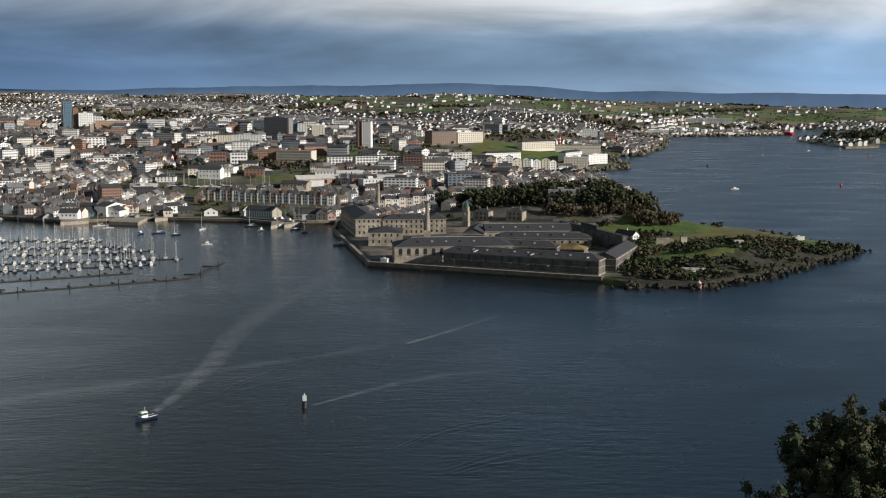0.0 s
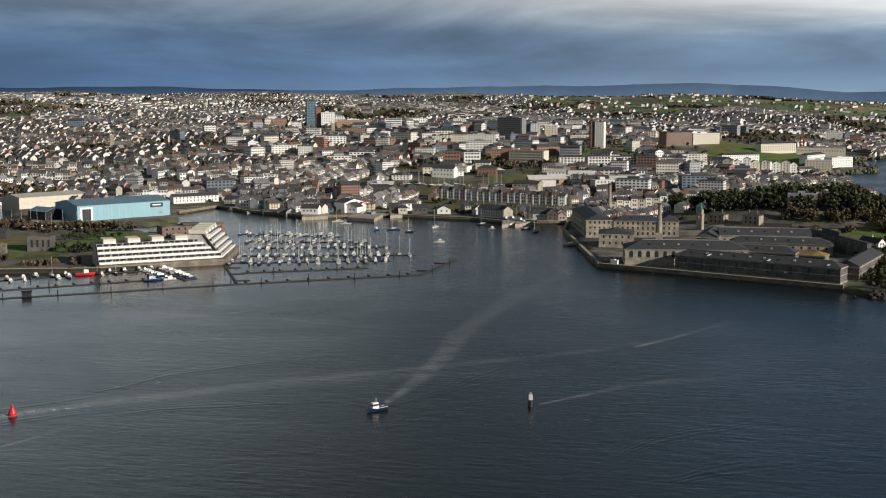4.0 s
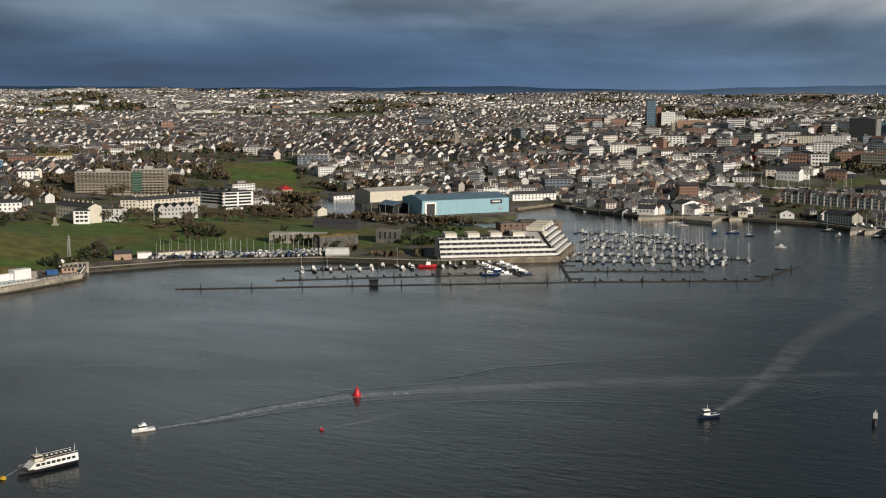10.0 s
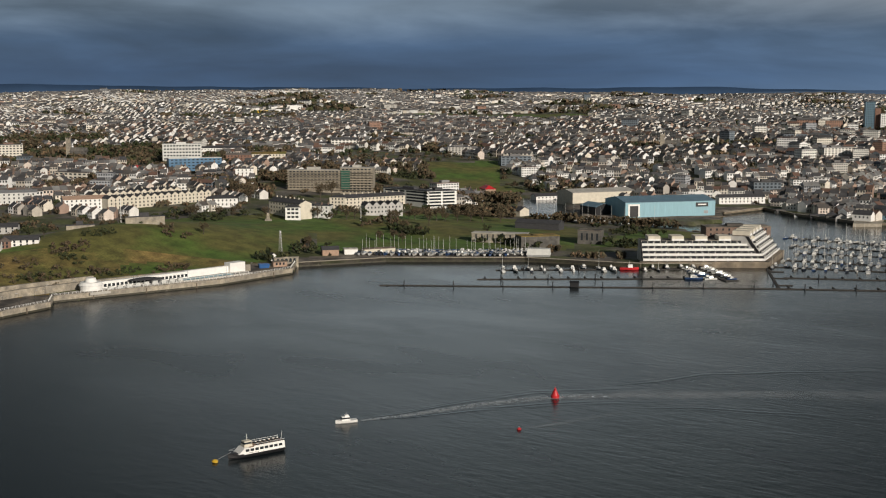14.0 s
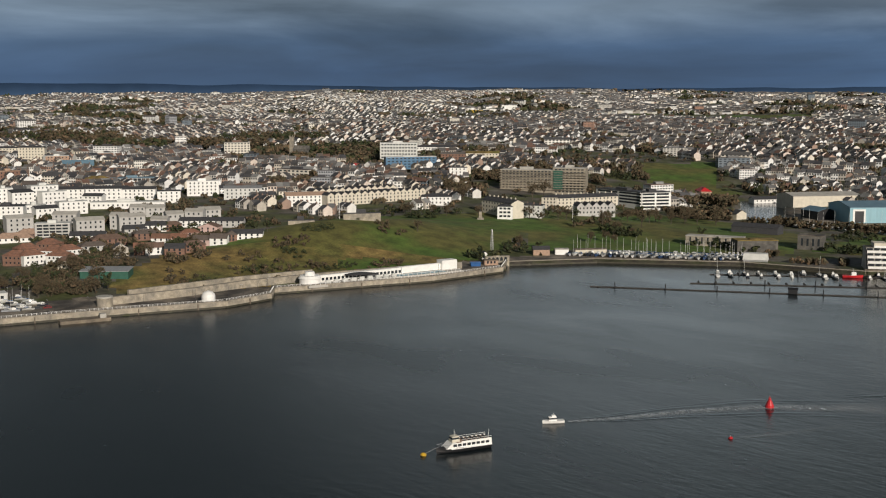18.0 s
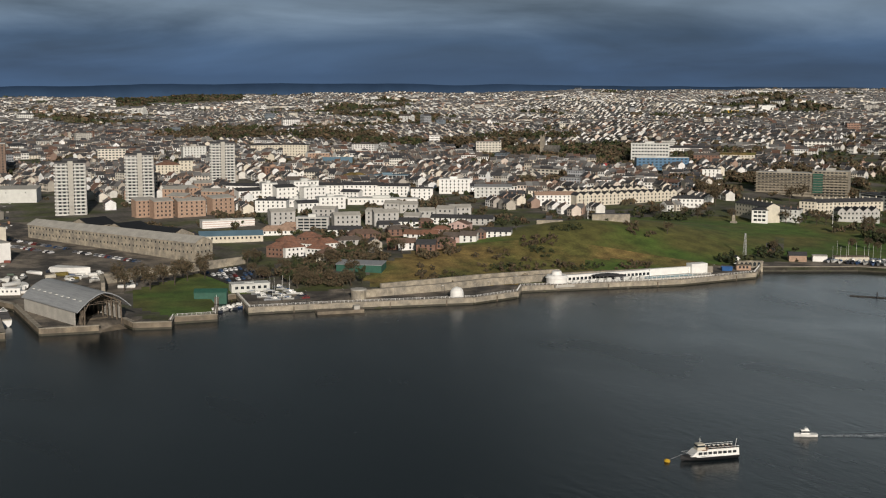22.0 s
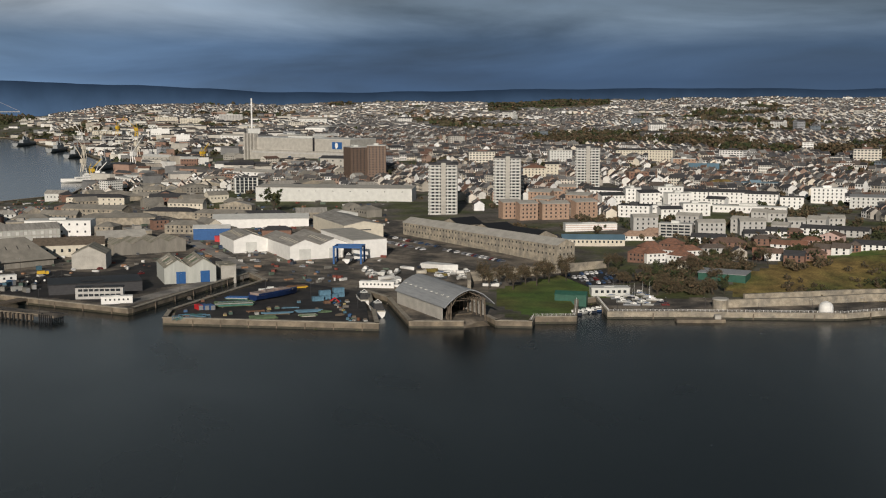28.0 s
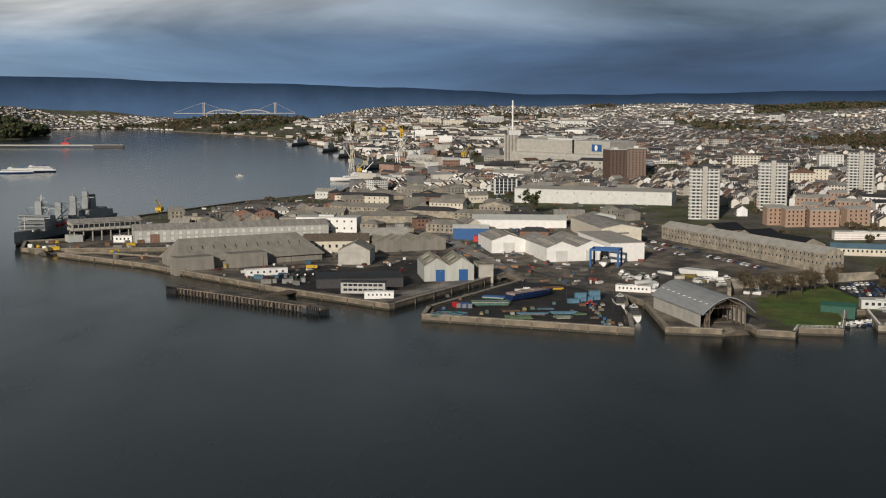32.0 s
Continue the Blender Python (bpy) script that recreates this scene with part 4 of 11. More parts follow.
        part("gutter", Geo().box(-0.5, -0.75, h - 0.35, w + 0.5, -0.45, h - 0.1), M_LEAD, root)
    for i in range(stacks):
        g = Geo().box(-0.5, -0.4, 0, 0.5, 0.4, 2.2).tube(-0.2, 0, 2.2, 2.7, 0.14, n=6).tube(0.2, 0, 2.2, 2.7, 0.14, n=6)
        part("chimney", g, M_STONE if wall is M_STONE else M_CREAM if wall in (M_CREAM, M_WHITE) else M_STACK, root, at=(w * (i + 0.5) / stacks, d / 2, h + rise - 0.9))
    return root


def tall_chimney(x, y, h, r, label):
    root = thing("factory_chimney", x, y, 0, label, "chimney")
    part("plinth", Geo().box(-r * 1.3, -r * 1.3, -2, r * 1.3, r * 1.3, h * 0.2), M_STONE, root)
    part("shaft", Geo().tube(0, 0, h * 0.2, h - 1.2, r, r * 0.72, 12), M_STONE, root)
    part("cap", Geo().tube(0, 0, h - 1.2, h, r * 0.92, r * 0.85, 12), M_STONE_DARK, root)


def lamp_post(x, y, h=7.0, group="street lamps", z=None):
    root = thing("street_lamp", x, y, random.uniform(0, 360), "slim grey metal street lamp", "lamp", group, z)
    pole = part("pole", Geo().tube(0, 0, -0.5, h, 0.1, 0.06, 6), M_SLATE, root)
    part("lamp_head", Geo().beam((0, 0, h), (1.1, 0, h + 0.25), 0.05).box(0.9, -0.15, h + 0.15, 1.6, 0.15, h + 0.3), M_METAL, pole)
    return root


# ---- trees ----
def make_tree(name, h, spread, evergreen, seed, label, n=0, fine=0.5):
    """Tapered trunk, forking limbs and a crown of many small clumps."""
    r = random.Random(seed)
    root = thing(name, 0, 0, 0, label, "tree", z=-500)
    trunk, crown = Geo(), Geo()
    trunk.tube(0, 0, -0.8, h * 0.35, h * 0.032, h * 0.02, 7)
    tips = []
    for i in range(9):
        a, lean = 6.283 * i / 9 + r.uniform(-0.3, 0.3), r.uniform(0.25, 1.0)
        start = Vector((0, 0, h * r.uniform(0.22, 0.36)))
        mid = start + Vector((math.cos(a) * spread * 0.4 * lean, math.sin(a) * spread * 0.4 * lean, h * 0.22))
        tip = mid + Vector((math.cos(a + r.uniform(-0.6, 0.6)) * spread * 0.45 * lean, math.sin(a + r.uniform(-0.6, 0.6)) * spread * 0.45 * lean, h * r.uniform(0.12, 0.36)))
        trunk.beam(start, mid, h * 0.012).beam(mid, tip, h * 0.007)
        tips += [mid.lerp(tip, 0.5), tip]
    wide, low = (0.26, -0.02) if n > 4000 else (0.17, 0.03)
    clumps = [(r.choice(tips) + Vector((r.gauss(0, spread * wide), r.gauss(0, spread * wide), r.gauss(h * low, h * 0.1))), spread * r.uniform(0.13, 0.25)) for _ in range(95 if n > 4000 else 46)]
    for i in range(n or 1000):
        c, s = r.choice(clumps)
        away = Vector((r.gauss(0, 1), r.gauss(0, 1), r.gauss(0, 0.8))).normalized()
        p = c + away * s * (r.random() ** 0.4)
        p.z = max(p.z, h * 0.18)
        if evergreen:
            u = Vector((r.gauss(0, 1), r.gauss(0, 1), r.gauss(0, 1))).normalized()
            v = u.cross(away).normalized() * fine * r.uniform(0.5, 1.0)
            u = u * fine * r.uniform(0.4, 0.8)
            crown.add([p - u, p + v * 0.6, p + u, p - v * 0.6], [(0, 1, 2, 3)])
        else:
            u = (away + Vector((0, 0, 0.7))).normalized() * r.uniform(0.5, 1.3)
            v = u.cross(Vector((r.gauss(0, 1), r.gauss(0, 1), 0.1))).normalized() * 0.13
            crown.add([p - v, p + v, p + u], [(0, 1, 2)])
    if evergreen:
        for c, s in clumps:
            crown.blob(c.x, c.y, max(c.z, h * 0.2), s * 0.62, s * 0.62, s * 0.55, int(s * 1000), 6, 3)
    part("trunk", trunk, M_BARK, root)
    part("crown", crown, M_LEAF if evergreen else M_TWIG, root)
    return root


TREES = [make_tree("bare_tree", 9, 4.4, False, 11, "bare brown winter tree with fine twigs"), make_tree("bare_tree", 11, 5.0, False, 12, "tall bare winter tree with fine twigs"),
         make_tree("evergreen_tree", 8, 4.2, True, 13, "dark green evergreen tree"), make_tree("evergreen_tree", 10, 5.5, True, 14, "broad dark evergreen oak")]


def tree(x, y, kind, size=1.0, turn=None, group="park trees"):
    turn = random.uniform(0, 360) if turn is None else turn
    ob = copy_thing(TREES[kind], pose(x, y, ground_at(x, y), 0, 0, turn) @ Matrix.Diagonal((size, size, size * random.uniform(0.9, 1.1), 1)))
    ob["group"] = group
    return ob


def unit_clump(seed, n=6, m=3):
    g = Geo().blob(0, 0, 0.5, 0.5, 0.5, 0.5, seed, n, m)
    return ([(x, y, z, 0) for x, y, z in g.v], g.f)


def leafy_clump(seed, n=11, big=0.3):
    """Ragged foliage: small leaf sprays turned every way, most of them near the outside of the clump."""
    r = random.Random(seed)
    v, f = [], []
    for i in range(n):
        out = Vector((r.gauss(0, 1), r.gauss(0, 1), r.gauss(0.15, 0.9))).normalized()
        c = out * 0.5 * r.uniform(0.35, 1.0) + Vector((0, 0, 0.5))
        u = (out.cross(Vector((r.gauss(0, 1), r.gauss(0, 1), r.gauss(0, 1)))).normalized() + out * r.uniform(-0.5, 0.5)).normalized()
        w = (u.cross(out).normalized() + out * r.uniform(-0.4, 0.4)) * big * r.uniform(0.6, 1.1)
        u = u * big * r.uniform(0.6, 1.2)
        k = len(v)
        v += [(*(c - u * 0.9 - w * 0.3), 0), (*(c + w * 0.9 - u * 0.2), 0), (*(c + u), 0), (*(c - w * 0.8 + u * 0.3), 0)]
        f.append((k, k + 1, k + 2, k + 3))
    return v, f


def wood(name, areas, count, size, mat, label, seed, lumps=5):
    """Woodland: crowns of several clumps each, on the ground, as one object."""
    r = random.Random(seed)
    rows = []
    while len(rows) < count * lumps:
        ax, ay, rx, ry = r.choice(areas)
        a, k = r.uniform(0, 6.283), math.sqrt(r.random())
        px, py = ax + rx * k * math.cos(a), ay + ry * k * math.sin(a)
        s, k2 = size * r.uniform(0.6, 1.25), 1.6 / math.sqrt(lumps)
        rows += [(px + r.gauss(0, s * 0.26), py + r.gauss(0, s * 0.26), s * r.uniform(0.0, 0.6), r.uniform(0, 360), s * k2 * r.uniform(0.5, 1.1), s * k2 * r.uniform(0.5, 1.1), s * k2 * r.uniform(0.5, 1.0), 0) for _ in range(lumps)]
    rows = np.array(rows)
    gz, shore = heights(rows[:, 0], rows[:, 1])
    rows[:, 2] += gz
    return many(name, rows[shore > 4], leafy_clump(seed, 10, 0.36), mat, label, "trees")


# ---- boats ----
def hull(length, beam, deck, draft=0.3, sheer=0.25, stern=0.8):
    """A boat's hull along x, bow at +x."""
    rings = []
    for i in range(7):
        s = i / 6
        b = beam / 2 * (stern + (1 - stern) * min(1, s * 3)) * (1 - max(0, s - 0.45) ** 2 / 0.3025) + 0.02
        x, top = (s - 0.5) * length, deck * (1 + sheer * max(0, s - 0.4))
        rings.append([(x - (0.04 * length if i == 6 else 0), b * 0.25, -draft), (x, b * 0.8, deck * 0.3), (x, b, top), (x, -b, top), (x, -b * 0.8, deck * 0.3), (x - (0.04 * length if i == 6 else 0), -b * 0.25, -draft)])
    return Geo().loft(rings)


def make_yacht(length, seed):
    root = thing("sailing_yacht", 0, 0, 0, "white sailing yacht with a bare aluminium mast", "boat", "marina boats", z=-500)
    part("hull", hull(length, length * 0.3, 1.0), M_PAINTS, root)
    part("cabin", Geo().box(-length * 0.15, -length * 0.09, 1.0, length * 0.2, length * 0.09, 1.5, 0.15), M_GREY, root)
    mast = part("mast", Geo().tube(length * 0.08, 0, 1.0, length * 1.35, 0.11, 0.07, 6), M_PALE, root)
    part("boom", Geo().beam((length * 0.08, 0, 2.0), (-length * 0.32, 0, 2.1), 0.16, 6), M_BLUE if seed % 2 else M_PALE, mast, "boom with a furled sail under its cover")
    return root


def make_cruiser(length, seed):
    root = thing("motor_cruiser", 0, 0, 0, "white motor cruiser with dark cabin windows", "boat", "marina boats", z=-500)
    part("hull", hull(length, length * 0.33, 1.2), M_PAINTS, root)
    cabin = part("cabin", Geo().box(-length * 0.22, -length * 0.12, 1.2, length * 0.18, length * 0.12, 2.3, 0.3), M_WHITE, root)
    part("windscreen", Geo().box(-length * 0.15, -length * 0.123, 1.5, length * 0.185, length * 0.123, 1.95, 0.12), M_GLASS, cabin)
    part("flybridge", Geo().box(-length * 0.2, -length * 0.09, 2.3, length * 0.04, length * 0.09, 2.9, 0.15), M_PALE, root)
    return root


YACHTS = [make_yacht(9, 1), make_yacht(11, 2), make_yacht(13, 3)]
CRUISERS = [make_cruiser(8, 1), make_cruiser(11, 2)]


def make_car():
    root = thing("parked_car", 0, 0, 0, "parked car with dark windows", "car", "parked cars", z=-500)
    part("body", Geo().box(-2.1, -0.87, 0.02, 2.1, 0.87, 0.85, 0.06).box(-1.35, -0.8, 1.15, 0.75, 0.8, 1.45, 0.12), M_CARS, root)
    part("glazing", Geo().box(-1.6, -0.83, 0.85, 1.1, 0.83, 1.16, 0.14), M_GLASS, root)
    return root


CAR = make_car()


def cars_along(x, y, turn, n, step=2.7, keep=0.72, side=90):
    """A row of parked cars, side by side or end to end."""
    for i in range(n):
        if random.random() < keep:
            place(CAR, x + math.cos(radians(turn)) * i * step, y + math.sin(radians(turn)) * i * step, turn + side + random.uniform(-3, 3) + random.choice((0, 180)))

# ---- victualling yard ----
YARD_TAG = dict(category="stone building", group="victualling yard buildings", cornice=M_STONE)
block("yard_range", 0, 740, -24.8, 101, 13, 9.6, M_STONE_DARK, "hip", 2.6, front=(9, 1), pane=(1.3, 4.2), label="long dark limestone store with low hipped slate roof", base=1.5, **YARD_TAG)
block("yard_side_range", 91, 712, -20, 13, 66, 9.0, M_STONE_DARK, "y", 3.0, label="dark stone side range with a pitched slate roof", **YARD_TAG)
block("brewhouse", -31, 751, 6, 76, 24, 10.6, M_STONE, "hip", 4.4, front=(14, 1), left=5, pane=(2.4, 4.6), arched=True, base=3.2, label="pale stone brewhouse with a row of tall arched windows", **YARD_TAG)
block("yard_store", -53, 838, 2, 24, 26, 9.6, M_STONE, "hip", 3.0, front=(5, 2), left=6, pane=(1.2, 2.0), stacks=2, label="two-storey pale stone store with hipped slate roof", **YARD_TAG)
block("bakery_wing", -66, 892, 12, 20, 88, 13.5, M_STONE, "hip", 3.5, front=(5, 3), left=18, pane=(1.2, 1.9), label="long three-storey stone bakery wing beside the water", **YARD_TAG)
block("bakery", -46, 899, 4, 36, 19, 12.5, M_STONE, "hip", 3.2, front=(9, 3), pane=(1.3, 2.2), arched=True, stacks=3, label="three-storey stone bakery with arched windows and slate roof", **YARD_TAG)
block("bakery_pavilion", -12, 900, 4, 14, 16, 12.0, M_STONE, "hip", 4.0, front=(3, 3), right=3, pane=(1.3, 2.0), label="stone end pavilion of the bakery", **YARD_TAG)
block("inner_range", 30, 845, 4, 62, 18, 9.0, M_STONE, "x", 4.0, front=(14, 1), pane=(1.4, 2.6), label="long inner stone range with slate roof", **YARD_TAG)
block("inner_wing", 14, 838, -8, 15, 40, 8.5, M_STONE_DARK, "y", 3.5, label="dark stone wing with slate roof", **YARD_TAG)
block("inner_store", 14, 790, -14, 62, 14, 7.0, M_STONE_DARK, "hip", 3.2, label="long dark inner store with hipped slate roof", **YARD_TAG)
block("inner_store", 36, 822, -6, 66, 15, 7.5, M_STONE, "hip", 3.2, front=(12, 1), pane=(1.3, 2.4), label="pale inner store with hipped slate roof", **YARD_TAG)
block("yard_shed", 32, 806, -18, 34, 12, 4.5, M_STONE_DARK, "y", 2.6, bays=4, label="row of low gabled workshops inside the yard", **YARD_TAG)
block("yard_shed", 74, 790, -18, 20, 14, 4.0, M_STONE_DARK, "hip", 2.6, M_ROUGH, label="low mossy roofed store inside the yard", **YARD_TAG)
block("gate_lodge", 24, 955, -22, 13, 11, 7.6, M_STONE, "hip", 2.4, front=(3, 2), left=2, stacks=2, label="square pale stone officer's house with chimneys", category="house", group="yard lodges")
block("gate_lodge", 50, 944, -22, 13, 11, 7.6, M_STONE, "hip", 2.4, front=(3, 2), left=2, stacks=2, label="square pale stone officer's house with chimneys", category="house", group="yard lodges")
block("garden_wall", 36, 925, -4, 82, 2, 4.0, M_STONE, label="pale stone garden wall above the yard", category="wall")
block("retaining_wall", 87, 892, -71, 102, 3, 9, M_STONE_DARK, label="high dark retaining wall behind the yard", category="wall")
block("pump_hut", -40, 752, -20, 4.5, 3, 2.6, M_WHITE, "flat", 0.5, M_WHITE, label="small white hut on the quay", category="hut")
tall_chimney(-12, 884, 27, 1.9, "tall tapering stone factory chimney")
tall_chimney(-58, 1056, 27, 1.9, "tall pale stone factory chimney behind the bakery")
clock = thing("clock_tower", 18, 934, -24, "slender stone clock tower with a green copper cupola", "clock tower")
shaft = part("shaft", Geo().box(-2.3, -2.3, -2, 2.3, 2.3, 12), M_STONE, clock)
part("belfry", Geo().box(-1.9, -1.9, 12, 1.9, 1.9, 15.5), M_STONE, clock)
part("cupola", Geo().tube(0, 0, 15.5, 17.4, 2.4, 1.9, 8).tube(0, 0, 17.4, 21, 1.5, 0.1, 8), M_GREEN, clock, "green copper cupola")
part("clock_face", Geo().tube(0, 0, 0, 0.1, 1.1, 1.1, 14), M_WHITE, shaft, at=(0, -2.35, 10)).rotation_euler = (radians(90), 0, 0)
for i in range(12):
    lamp_post(-38 + i * 11.2, 745 - i * 4.95, 5.0, "quay lamps", z=3.2)
for i in range(8):
    block("town_house", -58 + i * 6.2, 1056 + i * 2, 18, 6, 9, 11 + (i % 2), M_WALLS, "x", 2.4, front=(2, 3), stacks=1, label="tall pale rendered terraced house behind the yard", category="house", group="town houses")

# ---- point with its grass and rocks ----
block("cottage", 124, 858, -50, 17, 7, 5.2, M_WHITE, "x", 2.8, front=(4, 2), right=2, label="white cottage with slate roof near the point", category="house", stacks=1)
light = thing("harbour_beacon", 145, 668, 0, "small red and white banded harbour light on the rocks", "beacon", z=0.4)
part("base", Geo().tube(0, 0, -1.5, 1.4, 1.5, 1.4, 10), M_WHITE, light)
part("red_band", Geo().tube(0, 0, 1.4, 2.8, 1.35, 1.3, 10), M_RED, light)
part("top", Geo().tube(0, 0, 2.8, 3.6, 1.0, 0.9, 10).tube(0, 0, 3.6, 4.6, 0.3, 0.2, 6), M_WHITE, light)
block("gun_shelter", 143, 699, 10, 13, 6, 2.6, M_CONCRETE, "flat", 0.2, M_CONCRETE, label="flat concrete lookout shelter above the rocks", category="shelter")
block("gun_shelter", 186, 757, 10, 6, 3, 2.6, M_CONCRETE, "flat", 0.2, M_CONCRETE, label="flat concrete lookout shelter above the rocks", category="shelter")
block("lookout", 258, 868, 30, 9, 5, 2.2, M_CONCRETE, "flat", 0.8, M_CONCRETE, label="low concrete lookout on the grassy point", category="shelter")
block("ruined_wall", 150, 835, 0, 12, 1.5, 5, M_STONE, label="broken stone garden walls", category="wall")
block("ruined_wall", 168, 838, 20, 5, 1.5, 5, M_STONE, label="broken stone garden walls", category="wall")
rocks = []
rr = random.Random(5)
for run in (SHORE_CITY[16:22], SHORE_CITY[11:16]):
    for (ax, ay), (bx, by) in zip(run, run[1:]):
        n = int(math.hypot(bx - ax, by - ay) / 0.9)
        for i in range(n):
            k = rr.random()
            s = rr.uniform(1.2, 5.0)
            rocks.append((ax + (bx - ax) * k + rr.gauss(0, 4), ay + (by - ay) * k + rr.gauss(0, 4), rr.uniform(-1.5, 0.6), rr.uniform(0, 360), s, s * rr.uniform(0.5, 1), s * rr.uniform(0.4, 1.0), 0))
many("shore_rocks", rocks, unit_clump(3, 5, 2), M_ROCK, "jagged dark rocks at the waterline", "rocks")
for px, py, tn in ((18, 728, -24.8), (52, 713, -24.8), (84, 699, -24.8)):
    pipe = thing("roof_pipe_run", px, py, tn, "pale pipes running over the flat parapet of the long store", "pipe", "roof pipes", z=12.6)
    part("pipe", Geo().beam((0, 1, 0.3), (0, 12, 1.5), 0.16).beam((0.9, 1, 0.3), (0.9, 12, 1.5), 0.16), M_PALE, pipe)
    part("bracket", Geo().box(-0.2, 5.8, 0, 1.1, 6.2, 0.8), M_METAL, pipe)
wood("point_scrub", [(130, 712, 26, 24), (118, 745, 14, 50), (150, 692, 34, 14), (175, 720, 38, 14), (212, 758, 34, 12), (246, 797, 28, 10), (232, 806, 20, 6), (240, 838, 12, 12), (272, 818, 14, 10), (124, 795, 12, 45), (132, 835, 14, 20), (150, 882, 22, 10), (160, 770, 20, 24), (205, 805, 18, 10)], 1150, 3.6, M_LEAF, "dark scrub and bushes on the point", 21)
wood("point_thicket", [(150, 862, 14, 8), (130, 770, 10, 25), (128, 690, 22, 10), (195, 845, 26, 5), (215, 780, 20, 4)], 120, 4, M_TWIG, "brown winter thicket on the point", 22)
wood("east_wood", [(60, 1012, 42, 18), (105, 1000, 45, 22), (145, 1030, 40, 40), (100, 1050, 60, 40), (180, 1140, 18, 45), (150, 985, 22, 18), (20, 1060, 30, 25)], 250, 12, M_LEAF, "dark evergreen wood on the hill", 23, 20)
wood("east_wood_bare", [(80, 1005, 45, 18), (110, 1020, 50, 30), (150, 990, 26, 20), (120, 960, 40, 8), (165, 940, 20, 14)], 150, 9, M_TWIG, "russet bare trees in the hill wood", 24, 20)
block("hill_villa", 96, 1003, -20, 24, 12, 6, M_STONE, "hip", 2, front=(5, 2), label="grey stone villa in the wood", category="house", z=20)
block("hill_villa", 148, 1190, 40, 30, 10, 7, M_CREAM, "hip", 2, front=(6, 2), label="cream villa over the rocky shore", category="house")

# ---- park hill below the drone: black evergreens against the water ----
OAK = make_tree("evergreen_oak", 19, 8.0, True, 15, "large dark evergreen oak on the park hill", 6500, 0.42)
PINE = make_tree("umbrella_pine", 22, 6.0, True, 16, "dark round-headed pine on the park hill", 6500, 0.34)
for ob, tx, ty, s in ((OAK, 64, 190, 1.2), (OAK, 67, 196, 1.08), (PINE, 69, 188, 1.1), (OAK, 75, 192, 0.9), (OAK, 66, 182, 1.0), (OAK, 70, 184, 0.9), (OAK, 62.5, 183, 1.0), (OAK, 73, 180, 0.8), (OAK, 80, 196, 0.85), (PINE, 86, 184, 0.8), (OAK, 78, 184, 0.85), (OAK, 62, 188, 1.05), (OAK, 64.5, 194, 1.0), (OAK, 58, 184, 0.8), (PINE, 50, 184, 1.5)):
    copy_thing(ob, pose(tx, ty, ground_at(tx, ty) - 0.5, 0, 0, 40 * tx) @ Matrix.Diagonal((s, s, s, 1)))["group"] = "park hill trees"
block("park_lodge", 59, 176, 25, 8, 7, 10, M_STONE, "x", 3, M_SLATE, label="slate-roofed stone park lodge among the trees", category="house", z=35)

# ---- marina ----
def pontoon(x0, y0, x1, y1, fingers=0, side=1, reach=9.0, width=1.5):
    """A floating walkway with finger berths and mooring piles."""
    length = math.hypot(x1 - x0, y1 - y0)
    root = thing("pontoon", x0, y0, math.degrees(math.atan2(y1 - y0, x1 - x0)), "grey floating pontoon with finger berths", "pontoon", "marina pontoons", z=0)
    part("walkway", Geo().box(0, -width / 2, -0.3, length, width / 2, 0.45), M_DECK, root)
    for i in range(fingers):
        fx = length * (i + 0.5) / fingers
        part("finger", Geo().box(fx - 0.5, 0, -0.2, fx + 0.4, side * reach, 0.45), M_DECK, root)
    for i in range(max(2, int(length / 28))):
        part("support_post", Geo().tube(length * (i + 0.5) / max(2, int(length / 28)), -side * 1.5, -3, 3.4, 0.3, 0.3, 8), M_BLACK, root)
    return root


def berth(run, n, seed, sail=0.65, off=5.5, gap=0.1):
    """Boats moored on both sides of a pontoon."""
    (x0, y0), (x1, y1) = run
    r = random.Random(seed)
    a = math.atan2(y1 - y0, x1 - x0)
    for i in range(n):
        for side in (1, -1):
            if r.random() < gap:
                continue
            k = (i + 0.5 + r.uniform(-0.15, 0.15)) / n
            px, py = x0 + (x1 - x0) * k - math.sin(a) * off * side, y0 + (y1 - y0) * k + math.cos(a) * off * side
            boat = r.choice(YACHTS) if r.random() < sail else r.choice(CRUISERS)
            s = r.uniform(0.72, 0.95)
            copy_thing(boat, pose(px, py, 0, 0, r.uniform(-2, 2), math.degrees(a) + 90 * side + r.choice((0, 180)) + r.uniform(-4, 4)) @ Matrix.Diagonal((s, s, s, 1)))


for x0, y0, x1, y1, n, side in ((-438, 522, -249, 648, 0, 1), (-249, 648, -152, 704, 9, 1), (-152, 704, -143, 772, 2, 1), (-249, 648, -285, 720, 3, -1), (-262, 689, -191, 725, 8, 1),
                                (-287, 728, -185, 761, 13, 1), (-292, 762, -174, 790, 14, 1), (-299, 802, -202, 829, 13, 1), (-315, 838, -224, 852, 12, 1), (-337, 885, -254, 880, 9, 1),
                                (-406, 574, -295, 660, 14, 1), (-418, 611, -310, 698, 12, 1), (-324, 697, -283, 654, 7, 1)):
    pontoon(x0, y0, x1, y1, n, side)
berth(((-287, 728), (-185, 761)), 17, 1)
berth(((-292, 762), (-190, 786)), 18, 2, 0.7)
berth(((-299, 802), (-202, 829)), 17, 3, 0.7)
berth(((-315, 838), (-224, 852)), 15, 4, 0.7)
berth(((-337, 885), (-254, 880)), 12, 5, 0.7, gap=0.25)
berth(((-418, 611), (-316, 694)), 15, 6, 0.3, gap=0.3)
